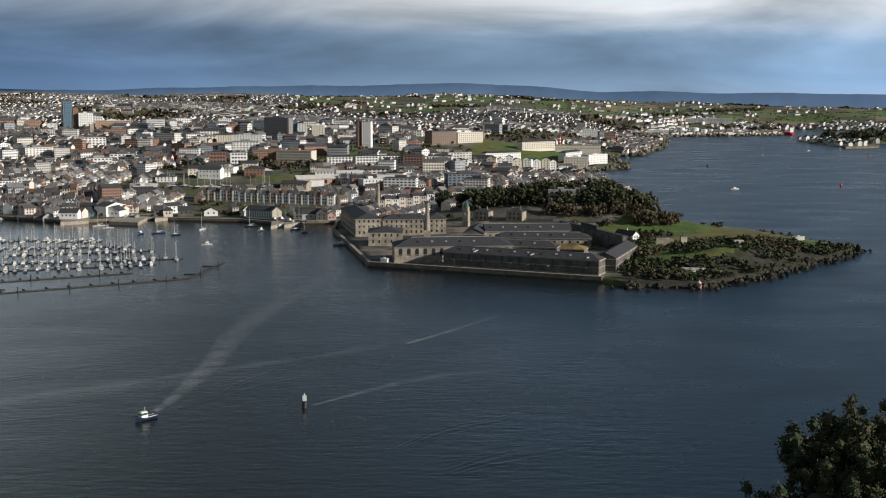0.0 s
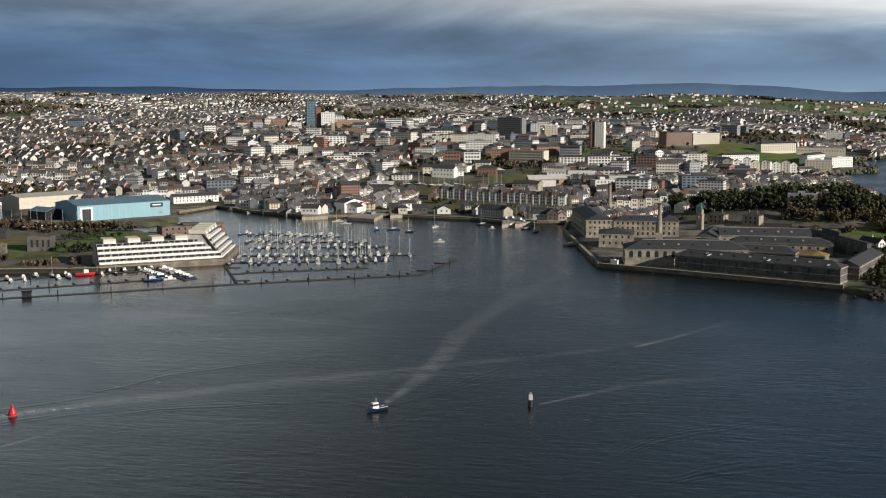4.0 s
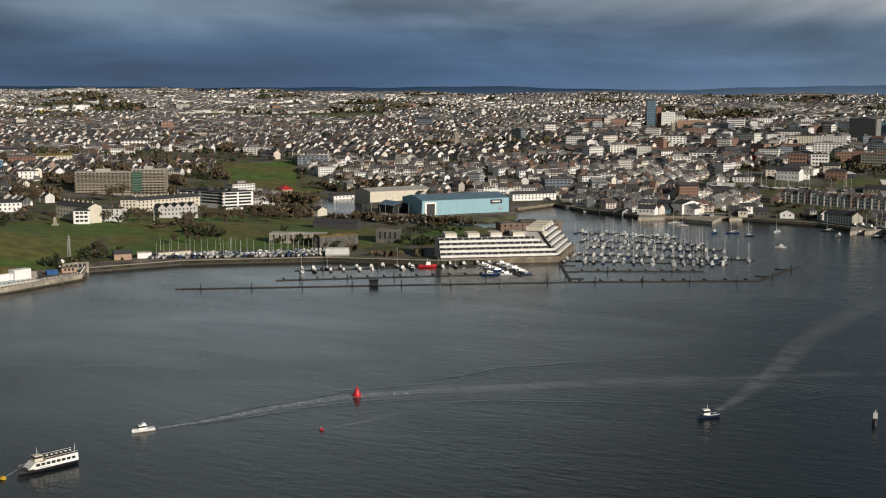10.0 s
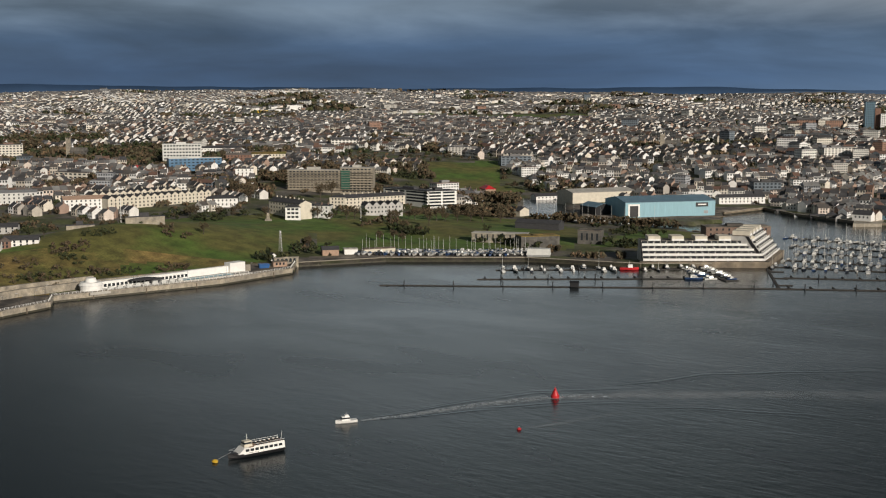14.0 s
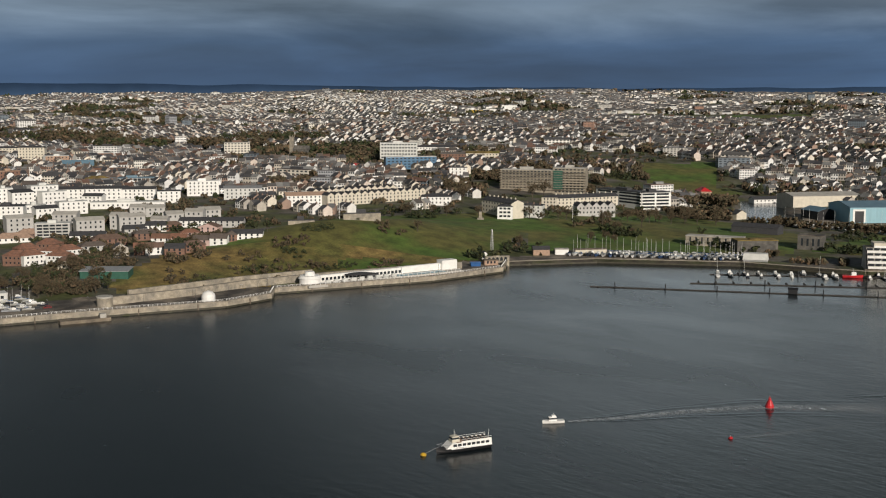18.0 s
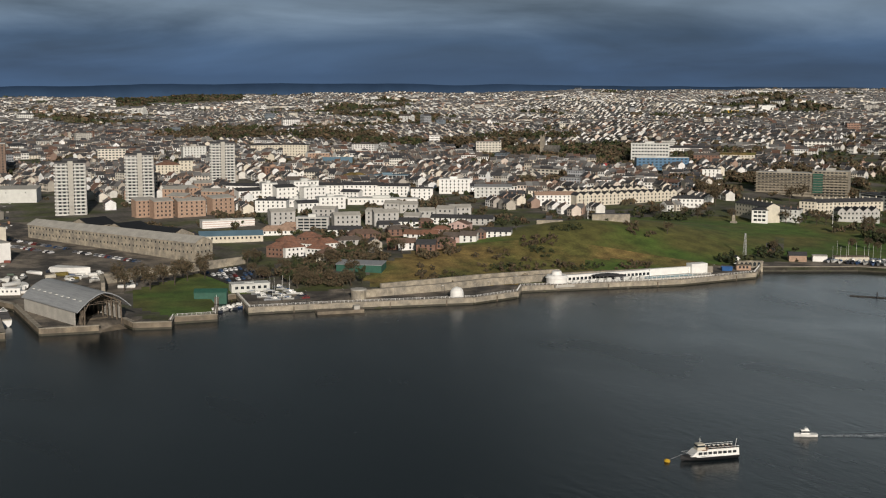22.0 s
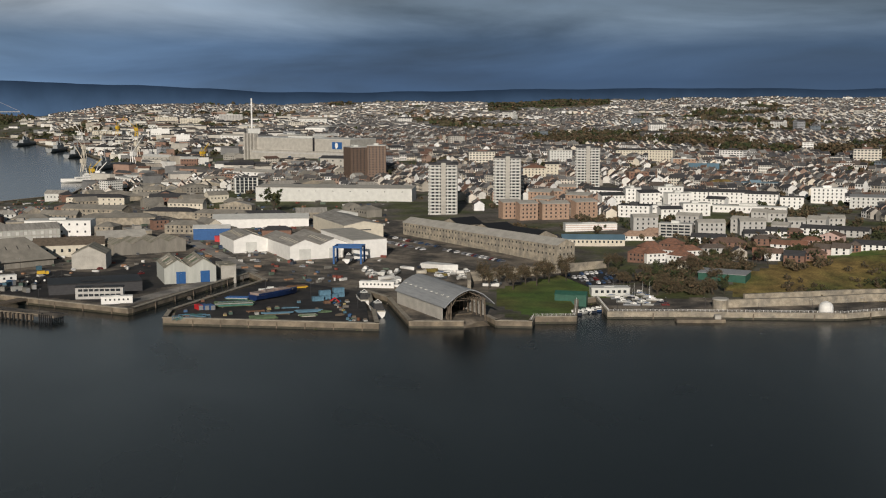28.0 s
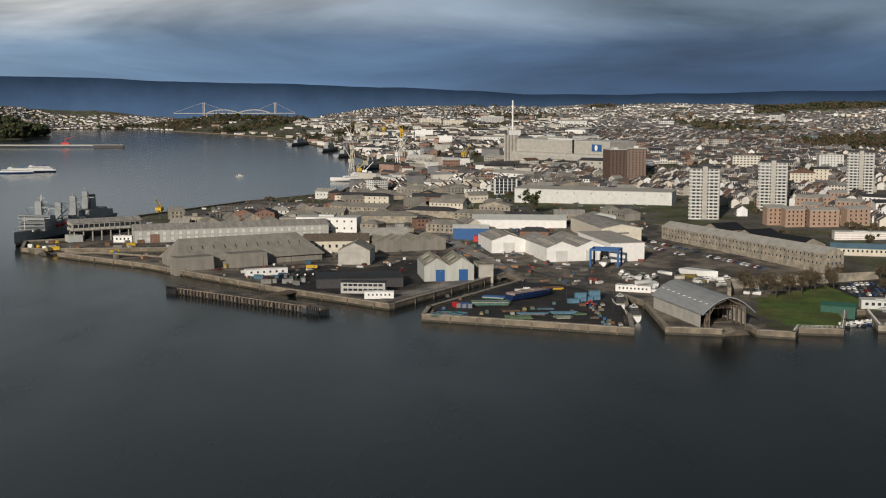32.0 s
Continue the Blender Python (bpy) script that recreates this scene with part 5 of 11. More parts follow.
berth(((-322, 694), (-287, 658)), 9, 7, 0.0, 6.5, 0.05)
berth(((-190, 786), (-174, 790)), 2, 8, 1.0)
for i, (bx, by) in enumerate(((-172, 861), (-225, 936), (-209, 924), (-238, 930), (-274, 969), (-286, 985), (-147, 953), (-195, 959), (-120, 960), (-135, 975), (-110, 940), (-160, 985))):
    copy_thing(YACHTS[i % 2] if i % 3 else CRUISERS[0], pose(bx, by, 0, 0, 0, 200 + 17 * i % 60))
hut = thing("fuel_berth_hut", -345, 584, 30, "dark tarred fuel berth hut on the breakwater pontoon", "hut", z=0.3)
part("hut_wall", Geo().box(-2.5, -1.6, 0, 2.5, 1.6, 2.6), M_BLACK, hut)
part("hut_roof", Geo().gable(-2.5, -1.6, 2.5, 1.6, 2.6, 0.9, 0.3), M_BLACK, hut)
launch = copy_thing(CRUISERS[1], pose(-303, 652, 0, 0, 0, 38))
launch["label"] = "long white motor yacht lying along the breakwater pontoon"
red_boat = thing("red_workboat", -352, 663, 38, "red workboat with a white wheelhouse on the pontoon", "boat", z=0)
part("hull", hull(12, 4, 1.6), M_RED, red_boat)
part("wheelhouse", Geo().box(-1, -1.2, 1.6, 2, 1.2, 3.6, 0.2), M_WHITE, red_boat)
part("mast", Geo().tube(0, 0, 3.6, 6, 0.08, 0.05, 5), M_WHITE, red_boat)

# ---- stepped waterside flats ----
def stepped_flats(x, y, turn, w, storeys, group, label, step=2.0, fins=9, deep=20, warm=False):
    """Flats whose storeys step back behind white balcony fronts."""
    root = thing("stepped_flats", x, y, turn, label, "apartment building", group, z=2.7)
    for s in range(storeys):
        z, back, cut = 3.0 * s + 1.5, step * s, 1.4 * s
        part("storey", Geo().box(0, back + 1.5, z - (4.5 if s == 0 else 0), w - cut, deep + back * 0.2, z + 2.85), M_GREY if warm else M_CONCRETE, root)
        part("balcony", Geo().box(0.2, back - 0.2, z - 0.1, w - cut, back + 0.1, z + 1.25), M_WHITE, root, "white balcony front")
        for i in range(fins * 2):
            part("window", pane_mesh((w - cut) / fins / 2 - 0.6, 1.4), None, root, at=((w - cut) * (i + 0.5) / fins / 2, back + 1.48, z + 1.35))
    for i in range(fins + 1):
        fx = (w - 8) * i / fins
        g = Geo()
        g.add([(fx - 0.2, -0.4, 0.6), (fx + 0.2, -0.4, 0.6), (fx + 0.2, step * storeys, 3.0 * storeys + 1.2), (fx - 0.2, step * storeys, 3.0 * storeys + 1.2), (fx - 0.2, 3, 0.6), (fx + 0.2, 3, 0.6),
               (fx + 0.2, step * storeys + 2, 3.0 * storeys + 1.2), (fx - 0.2, step * storeys + 2, 3.0 * storeys + 1.2)], [(0, 1, 2, 3), (5, 4, 7, 6), (1, 5, 6, 2), (4, 0, 3, 7), (3, 2, 6, 7)])
        part("fin_wall", g, M_BLACK if i == 0 else M_WHITE, root)
    for i in range(0, fins, 2):
        px = (w - 10) * (i + 0.6) / fins
        part("penthouse", Geo().box(px, step * storeys, 3 * storeys + 1.3, px + (w / fins) * 0.9, deep, 3 * storeys + 4.2), M_CREAM, root)
        part("parapet", Geo().box(px, step * storeys - 0.4, 3 * storeys + 1.2, px + (w / fins) * 0.9, step * storeys, 3 * storeys + 2.6), M_WHITE, root)
    part("roof", Geo().box(0, step * storeys, 3 * storeys + 1.2, w - 8, deep, 3 * storeys + 1.5), M_ASPHALT, root)
    part("plinth", Geo().box(-2, -3, -4, w + 2, 2, 1.0), M_QUAY, root)


stepped_flats(-351, 679, 37, 78, 4, "waterside flats", "white stepped flats with balconies on the quay")
stepped_flats(-289, 727, 103, 60, 5, "waterside flats", "stepped brick flats with white balconies facing the marina", 2.2, 8, 22, True)
block("flats_back_range", -352, 775, 40, 46, 14, 14, M_STACK, "flat", 1.5, M_ASPHALT, front=(10, 4), label="brown brick rear range of the waterside flats", category="apartment building")

# ---- boatbuilder's sheds ----
yard_shed = block("boat_hall", -494, 921, 52, 86, 45, 12.5, M_TEAL, "x", 3.6, M_TEAL_ROOF, label="huge turquoise metal boatbuilding hall beside the water", category="shed", z=3.2)
part("door_frame", Geo().box(2.5, -0.25, 0, 13.5, 0.1, 11), M_WHITE, yard_shed)
# Black panel stands in for the dark inside of the opening.
part("doorway", Geo().box(4.2, -0.3, 0, 12, 0.1, 9.5), M_BLACK, yard_shed)
sign = part("sign_board", Geo().box(67, -0.3, 7.5, 79, 0, 11.2), M_SLATE, yard_shed, "dark sign board")
part("sign_bar", Geo().box(69, -0.36, 9.0, 77, -0.3, 10.0), M_WHITE, sign)
part("notice", Geo().box(75, -0.3, 1.5, 79, 0, 4), M_LEAD, yard_shed)
deck = thing("hall_deck", -489, 914, 52, "timber deck on piles along the hall", "deck", z=0)
part("planking", Geo().box(-2, -3, 2.2, 92, 5, 2.9), M_TIMBER, deck)
for i in range(20):
    part("support_post", Geo().tube(-1 + i * 4.8, -2.4, -3, 2.2, 0.25, 0.25, 6), M_TIMBER, deck)
block("boat_hall", -600, 1010, 58, 70, 34, 10.5, M_CREAM, "x", 2.5, M_CONCRETE, label="long cream metal boat shed", category="shed", front=(0, 0))
block("dark_shed", -548, 936, -25, 24, 18, 7, M_BLACK, "x", 3, M_TEAL_ROOF, label="dark timber boat shed beside the creek", category="shed")
block("waterside_terrace", -480, 1085, 48, 48, 9, 6.5, M_WHITE, "x", 2.5, front=(12, 2), label="white terrace along the creek", category="house")
block("creek_barn", -600, 880, -10, 27, 12, 5, M_CREAM, "x", 3, M_SLATE, label="boatyard barn with slate roof", category="shed")
block("creek_flats", -664, 1044, 60, 54, 12, 10, M_WHITE, "x", 2.5, front=(12, 3), label="long white riverside flats with slate roof", category="apartment building")
for i, (bx, by) in enumerate(((-510, 905), (-520, 900), (-530, 893), (-505, 888), (-545, 905), (-515, 884), (-560, 912), (-495, 900), (-575, 908), (-470, 905), (-480, 895), (-455, 900))):
    copy_thing(YACHTS[i % 3], pose(bx, by, 0, 0, 0, 30 + 23 * i))

# ---- shore below the park ----
block("sea_battery", -498, 697, 22, 40, 10, 6.5, M_STONE, "flat", 0.3, M_CONCRETE, label="long pale concrete battery front above the boat park", category="wall", front=(9, 1), pane=(1.0, 4.5))
block("bastion", -452, 692, 50, 28, 14, 8, M_STONE_DARK, "flat", 0.4, M_ROUGH, label="grey stone bastion with a grassed top", category="fort")
block("ruined_store", -431, 733, 22, 17, 12, 9.5, M_STONE_DARK, "flat", 0.3, M_ASPHALT, label="dark roofless stone store", category="building", front=(4, 1), pane=(1.4, 5))
block("park_shed", -518, 784, 14, 36, 14, 4.5, M_SLATE, "x", 2.2, label="low dark-roofed depot behind the bastion", category="shed")
block("boat_store", -536, 580, 52, 11, 6, 4.0, M_TERRA, "x", 1.8, M_SLATE, label="small red shed on the slip", category="shed", group="shore sheds")
block("boat_store", -529, 594, 48, 9, 6, 3.4, M_WHITE, "flat", 0.2, M_CONCRETE, label="small white flat-roofed kiosk beside the slip", category="shed", group="shore sheds")
block("boat_store", -520, 604, 58, 22, 6, 3.2, M_CREAM, "flat", 0.2, M_TIMBER, label="long cream hut beside the boat park", category="shed", group="shore sheds")
bowl = thing("wheelhouse_store", -427, 660, 29, "pale pavilion tent raised on the boat park", "tent")
part("canopy", Geo().box(0, 0, 1.2, 16, 8, 5.2, 0.6), M_PALE, bowl)
part("posts", Geo().box(0.3, 0.3, -1, 15.7, 7.7, 1.2), M_METAL, bowl)
r = random.Random(31)
for i in range(58):
    k, row = (i % 29) / 29, i // 29
    bx, by = -432 - 92 * k + r.uniform(-1, 1) - row * 5, 664 - 62 * k + row * 9 + r.uniform(-1, 1)
    if signed_distance(np.array([bx]), np.array([by]), MAINLAND)[0] > 5:
        boat = YACHTS[0] if r.random() < 0.25 else r.choice(CRUISERS[:1] + YACHTS[:1])
        s = r.uniform(0.75, 1.0)
        copy_thing(boat, pose(bx, by, ground_at(bx, by) + 0.6, 0, 0, 165 + r.uniform(-40, 40)) @ Matrix.Diagonal((s, s, s, 1)))
M_COVERS = material("boat_covers", [(0.5, 0.5, 0.5), (0.05, 0.09, 0.19), (0.2, 0.22, 0.24), (0.62, 0.62, 0.6), (0.08, 0.1, 0.12), (0.3, 0.34, 0.38)], 0.7, grain=0.15, scale=0.6)
DINGHY = thing("covered_boat", 0, 0, 0, "small boat laid up ashore under a cover", "boat", "boat park boats", z=-500)
part("hull", hull(6.5, 2.3, 1.5, 0.1), M_PAINTS, DINGHY)
part("cover", Geo().loft([[(-3 + 6 * k, 0.95 * w * math.cos(a), 1.5 + 0.8 * w * math.sin(a)) for a in np.linspace(0, math.pi, 5)] for k, w in ((0, 0.9), (0.5, 1.0), (0.95, 0.15))], closed=False, caps=False), M_COVERS, DINGHY)
for i in range(54):
    k, row = (i % 27) / 27, i // 27
    bx, by = -440 - 84 * k + r.uniform(-1, 1) - row * 6, 655 - 58 * k + row * 13 + r.uniform(-1, 1)
    if signed_distance(np.array([bx]), np.array([by]), MAINLAND)[0] > 4:
        copy_thing(DINGHY, pose(bx, by, ground_at(bx, by) + 0.3, 0, 0, 120 + r.uniform(-30, 30)))
cars_along(-500, 640, 215, 12, 2.8)
cars_along(-440, 690, 215, 10, 2.8)

# ---- promenade and open-air pool ----
def wall_run(name, pts, low, high, thick, mat, label, tops=None):
    root = tagged(new(name), label, "wall", kind="structure")
    for (ax, ay), (bx, by) in zip(pts, pts[1:]):
        d = Vector((bx - ax, by - ay, 0))
        s = Vector((-d.y, d.x, 0)).normalized() * thick / 2
        part("wall_length", Geo().slab([(ax - s.x, ay - s.y), (bx - s.x, by - s.y), (bx + s.x, by + s.y), (ax + s.x, ay + s.y)], low, high), mat, root)
    return root


wall_run("promenade_back_wall", [(-557, 281), (-553, 330), (-556, 366), (-549, 420), (-537, 470), (-527, 505)], 1, 6.8, 2.5, M_STONE, "high grey stone retaining wall behind the promenade")
wall_run("terrace_wall", [(-566, 300), (-566, 365), (-560, 415)], 2, 7.6, 2, M_STONE, "upper stone terrace wall below the grass bank")
tower = thing("round_tower", -555, 281, 0, "low round stone tower at the end of the promenade", "tower")
part("drum", Geo().tube(0, 0, -1, 4.6, 4, 3.9, 18), M_STONE, tower)
part("parapet", Geo().tube(0, 0, 4.6, 5.3, 4.2, 4.2, 18), M_CONCRETE, tower)
pool = thing("lido_building", -538, 391, 82, "long white lido building with a rounded end", "building", z=2.7)
part("canopy_wall", Geo().box(10, 3, 0, 70, 6, 4.6), M_WHITE, pool)
part("canopy_wall", Geo().box(68, 4, 0, 104, 6.5, 4.8), M_WHITE, pool)
part("end_block", Geo().box(98, 2, 0, 109, 8, 6.5), M_WHITE, pool)
part("rotunda", Geo().tube(8, 4, 0, 3.6, 6, 6, 20).tube(8, 4, 3.6, 5.2, 6.6, 5.6, 20), M_WHITE, pool)
part("rotunda_top", Geo().tube(8, 4, 5.2, 7.4, 3.2, 2.6, 16), M_WHITE, pool)
part("terrace", Geo().box(2, -6, -0.5, 108, 4, 0.9), M_CONCRETE, pool)
part("pool_basin", Geo().box(62, -5, 0.9, 96, 1.5, 1.0), M_TEAL, pool, "pale blue paddling pool")
part("kiosk", Geo().tube(46, 1, 0.9, 3.4, 4.5, 4.2, 14), M_SLATE, pool)
for i in range(9):
    part("hut", Geo().box(14 + i * 5.5, -4.5, 0.9, 17 + i * 5.5, -3, 2.8), M_PALE, pool)
skip = thing("blue_skip", -528, 518, 60, "blue steel skip on the quay below the park", "skip", z=2.8)
part("hopper", Geo().box(-3, -1.3, 0, 3, 1.3, 2.4, -0.3), M_BLUE, skip)
part("rim", Geo().box(-3.4, -1.7, 2.4, 3.4, -1.5, 2.6).box(-3.4, 1.5, 2.4, 3.4, 1.7, 2.6), M_BLUE, skip)
block("quay_hut", -527, 525, 58, 9, 4, 2.8, M_TERRA, "flat", 0.2, M_TIMBER, label="orange boarded hut at the end of the promenade", category="hut", front=(3, 1))
block("arched_wall", -534, 533, 62, 16, 2, 3.6, M_STONE, "flat", 0.2, M_STONE, front=(5, 1), pane=(1.8, 2.4), arched=True, label="stone retaining wall with a row of arches", category="wall")
block("lookout_hut", -545, 541, 62, 4, 4, 3.6, M_WHITE, "y", 1.4, M_SLATE, label="small white lookout hut above the slip", category="hut")
for i in range(22):
    part("window", Geo().box(12.5 + i * 2.6, 2.9, 1.6, 14.2 + i * 2.6, 3.02, 3.2), M_GLASS, pool)
rails = Geo()
for i in range(34):
    rails.box(3 + i * 3.1, -6.1, 0.9, 3.25 + i * 3.1, -5.85, 2.0)
part("balustrade", rails, M_WHITE, pool)["kind"] = "stuff"
part("hand_rail", Geo().beam((3, -6, 2.0), (105.5, -6, 2.0), 0.1), M_WHITE, pool)
part("sun_canopy", Geo().loft([[(38 + 9 * math.cos(a) * k, 0.5 + 4.5 * math.sin(a) * k, z) for a in np.linspace(0, 5.9, 16)] for k, z in ((0.95, 3.6), (1, 4.0), (0.6, 4.5))]), M_SLATE, pool, "dark curved sun canopy")
tent = thing("domed_tent", -531, 327, 45, "small white domed pavilion on the sea wall", "tent", z=2.7)
part("dome", Geo().loft([[(3.6 * k * math.cos(a), 3.6 * k * math.sin(a), z) for a in np.linspace(0, 5.89, 16)] for k, z in ((1, 0), (1, 2.8), (0.92, 4), (0.6, 5.2), (0.15, 5.8))]), M_WHITE, tent)
part("quay_block", Geo().box(-5, -6, -4, 5, 6, 0.2), M_QUAY, tent)
jet = thing("landing_stage", -539, 249, 75, "low stone landing stage in front of the sea wall", "jetty", z=0)
part("stage", Geo().box(0, -3, -3, 24, 3, 1.6), M_QUAY, jet)
part("hut", Geo().box(19, -2, 1.6, 22, 1, 3.6), M_CONCRETE, jet)


def railing(pts, z, label):
    root = tagged(new("railing"), label, "railing", kind="structure")
    g = Geo()
    for (ax, ay), (bx, by) in zip(pts, pts[1:]):
        n = max(1, int(math.hypot(bx - ax, by - ay) / 2.2))
        for i in range(n):
            x, y = ax + (bx - ax) * i / n, ay + (by - ay) * i / n
            g.box(x - 0.08, y - 0.08, z, x + 0.08, y + 0.08, z + 1.1)
        g.beam((ax, ay, z + 1.05), (bx, by, z + 1.05), 0.06).beam((ax, ay, z + 0.55), (bx, by, z + 0.55), 0.04)
    ob = part("posts_and_rails", g, M_WHITE, root)
    ob["kind"] = "stuff"


railing(SHORE_MARINA[10:19], 3.7, "white painted railing along the sea wall")
railing(SHORE_MARINA[19:24], 3.7, "white painted railing round the cove")
for run, n in ((SHORE_MARINA[11:18], 3),):
    for (ax, ay), (bx, by) in zip(run, run[1:]):
        for i in range(n):
            k = (i + 0.5) / n
            lamp_post(ax + (bx - ax) * k - 5, ay + (by - ay) * k, 7.0, "promenade lamps")

# ---- park on the hill ----
def pole_mast(name, x, y, h, label, yards=True, r=0.22):
    root = thing(name, x, y, 40, label, "mast")
    part("pole", Geo().tube(0, 0, -1, h, r, r * 0.5, 8), M_WHITE, root)
    if yards:
        part("yard_arm", Geo().beam((-h * 0.14, 0, h * 0.7), (h * 0.14, 0, h * 0.7), 0.09), M_WHITE, root)
    return root


pole_mast("signal_mast", -668, 520, 22, "white ship's mast on the redoubt")
pole_mast("flag_pole", -625, 722, 19, "tall white flag pole on the lawn", False)
frame_mast = thing("lattice_mast", -556, 561, 20, "grey lattice signal mast", "mast")
g = Geo()
for sx, sy in ((-1, -1), (1, -1), (1, 1), (-1, 1)):
    g.beam((sx, sy, 0), (sx * 0.3, sy * 0.3, 16), 0.09)
for i in range(8):
    k, z = 1 - 0.7 * i / 8, i * 2
    for a, b in (((-k, -k), (k, -k)), ((k, -k), (k, k)), ((k, k), (-k, k)), ((-k, k), (-k, -k))):
        g.beam((*a, z), (b[0] * 0.92, b[1] * 0.92, z + 2), 0.06, 3)
part("lattice", g, M_METAL, frame_mast)
memorial = thing("memorial", -672, 665, 40, "stone memorial with a statue on a tapered plinth", "monument")
part("steps", Geo().box(-3, -3, -1, 3, 3, 1.2, 0.8), M_STONE, memorial)
part("plinth", Geo().box(-1.3, -1.3, 1.2, 1.3, 1.3, 6.2, 0.4), M_STONE, memorial)
part("figure", Geo().tube(0, 0, 6.2, 9.2, 0.5, 0.25, 7), M_BLACK, memorial)
block("redoubt_wall", -644, 505, 60, 26, 3, 4, M_STONE, label="low stone redoubt on the grassy hilltop", category="fort")
block("redoubt_wall", -660, 470, 60, 18, 3, 3, M_STONE, label="low stone redoubt on the grassy hilltop", category="fort")
wood("bank_scrub", [(-572, 385, 12, 24), (-575, 420, 9, 18), (-585, 345, 20, 14), (-556, 470, 5, 16), (-612, 520, 14, 10), (-600, 400, 16, 20), (-612, 440, 12, 14), (-655, 500, 10, 20)], 110, 3.6, M_TWIG, "brown scrub on the grassy bank", 41, 14)
wood("bank_gorse", [(-585, 395, 8, 12), (-600, 432, 10, 7), (-628, 472, 8, 12), (-575, 350, 7, 16), (-640, 520, 6, 12), (-566, 440, 5, 14)], 150, 2.2, M_LEAF, "low gorse tufts on the hill", 46, 6)
wood("shore_bushes", [(-555, 590, 14, 20), (-545, 545, 10, 10), (-470, 700, 30, 8), (-405, 745, 24, 12), (-425, 815, 20, 25), (-560, 700, 20, 10)], 120, 5, M_LEAF, "dark evergreen bushes above the shore", 42)

# ---- cove, green and covered slip ----
cafe = block("clubhouse", -606, 230, 78, 21, 9, 4.2, M_PALE, "flat", 0.3, M_PALE, label="long white flat-roofed boat club on the cove", category="building", front=(6, 1), pane=(1.6, 1.5))
tree(-1046, 101, 3, 2.0, group="single evergreens")
tree(-1500, 260, 3, 1.8, group="single evergreens")
block("green_shed", -598, 206, 62, 17, 7, 3.2, M_GREEN, "x", 1.6, M_GREEN, label="green boarded net store beside the cove", category="shed", over=0.2)
block("garden_centre", -621, 300, 48, 27, 12, 4.0, M_GREEN, "mono", 1.0, M_LEAD, label="low green pavilion among trees", category="building")
lot = [(-634, 238), (-634, 268), (-692, 274), (-682, 238)]
lot_z = [ground_at(x, y) + 0.35 for x, y in lot]
tagged(part("car_park", Geo().add([(x, y, z) for (x, y), z in zip(lot, lot_z)] + [(x, y, z - 1.5) for (x, y), z in zip(lot, lot_z)], [(0, 1, 2, 3), (0, 4, 5, 1), (1, 5, 6, 2), (2, 6, 7, 3), (3, 7, 4, 0)]), M_TARMAC), "dark tarmac car park behind the boat club", "paving", kind="structure")
for cx in (-640, -652, -664, -676):
    for i in range(9):
        if random.random() < 0.7:
            copy_thing(CAR, pose(cx + random.uniform(-0.3, 0.3), 241 + i * 3.0, ground_at(cx, 241 + i * 3.0) + 0.4, 0, 0, random.uniform(-4, 4)))
cars_along(-575, 238, 75, 5, 5.0, 0.9, 0)
r = random.Random(8)
for i in range(20):
    bx, by = -604 + (i % 7) * 5.5 + r.uniform(-1, 1), 240 + (i // 7) * 8.5 + r.uniform(-1, 1)
    copy_thing(r.choice(CRUISERS + YACHTS[:1]), pose(bx, by, max(ground_at(bx, by), 0) + 0.3, 0, 0, 75 + r.uniform(-20, 20)) @ Matrix.Diagonal((0.68, 0.68, 0.68, 1)))
for i in range(7):
    copy_thing(CRUISERS[0], pose(-567 - i * 1.5, 206 + i * 3.2, 0, 0, 0, 100 + r.uniform(-30, 30)))
for tx, ty in ((-640, 180), (-650, 190), (-655, 205), (-664, 196), (-668, 210), (-672, 224), (-655, 222), (-645, 210), (-660, 236), (-678, 236), (-636, 196), (-668, 184)):
    tree(tx + random.uniform(-3, 3), ty + random.uniform(-3, 3), random.choice((0, 1)), random.uniform(0.9, 1.15), group="trees on the green")
wood("cove_thicket", [(-622, 280, 22, 14), (-640, 300, 22, 18), (-600, 285, 14, 14), (-660, 322, 18, 12), (-636, 330, 14, 16)], 90, 6.5, M_TWIG, "brown leafless thicket behind the cove", 43, 36)
wood("cove_evergreens", [(-625, 275, 25, 15), (-650, 320, 25, 20), (-690, 390, 20, 20)], 40, 7, M_LEAF, "dark evergreen trees behind the cove", 44, 40)
r = random.Random(47)
for i in range(44):
    ax, ay, ar = r.choice(((-622, 285, 26), (-645, 312, 26), (-600, 290, 16), (-672, 340, 24), (-690, 270, 18), (-640, 262, 14)))
    tree(ax + r.uniform(-ar, ar), ay + r.uniform(-ar, ar), r.choice((0, 1, 0, 1, 2)), r.uniform(0.6, 0.95), group="trees behind the cove")
wall_run("green_rampart", [(-640, 170), (-672, 178), (-690, 240), (-700, 275)], 1, 8.5, 2.0, M_STONE, "old grey stone rampart round the green")

slip = thing("covered_slip", -553, 135, 102.5, "old covered slip with a grey curved roof on timber posts", "shed", z=2.6)
SW, SD = 25.0, 58.0
prof = [(-1.2, 7.2), (1.5, 9.6), (5.0, 12.3), (9.0, 14.3), (12.5, 15.1), (16.0, 14.3), (20.0, 12.3), (23.5, 9.6), (26.2, 7.2)]
g = Geo()
g.loft([[(x, y, z) for x, z in prof] + [(x, y, z - 0.5) for x, z in reversed(prof)] for y in (-1.5, SD)])
part("roof", g, M_LEAD, slip, "grey sheeted curved roof")
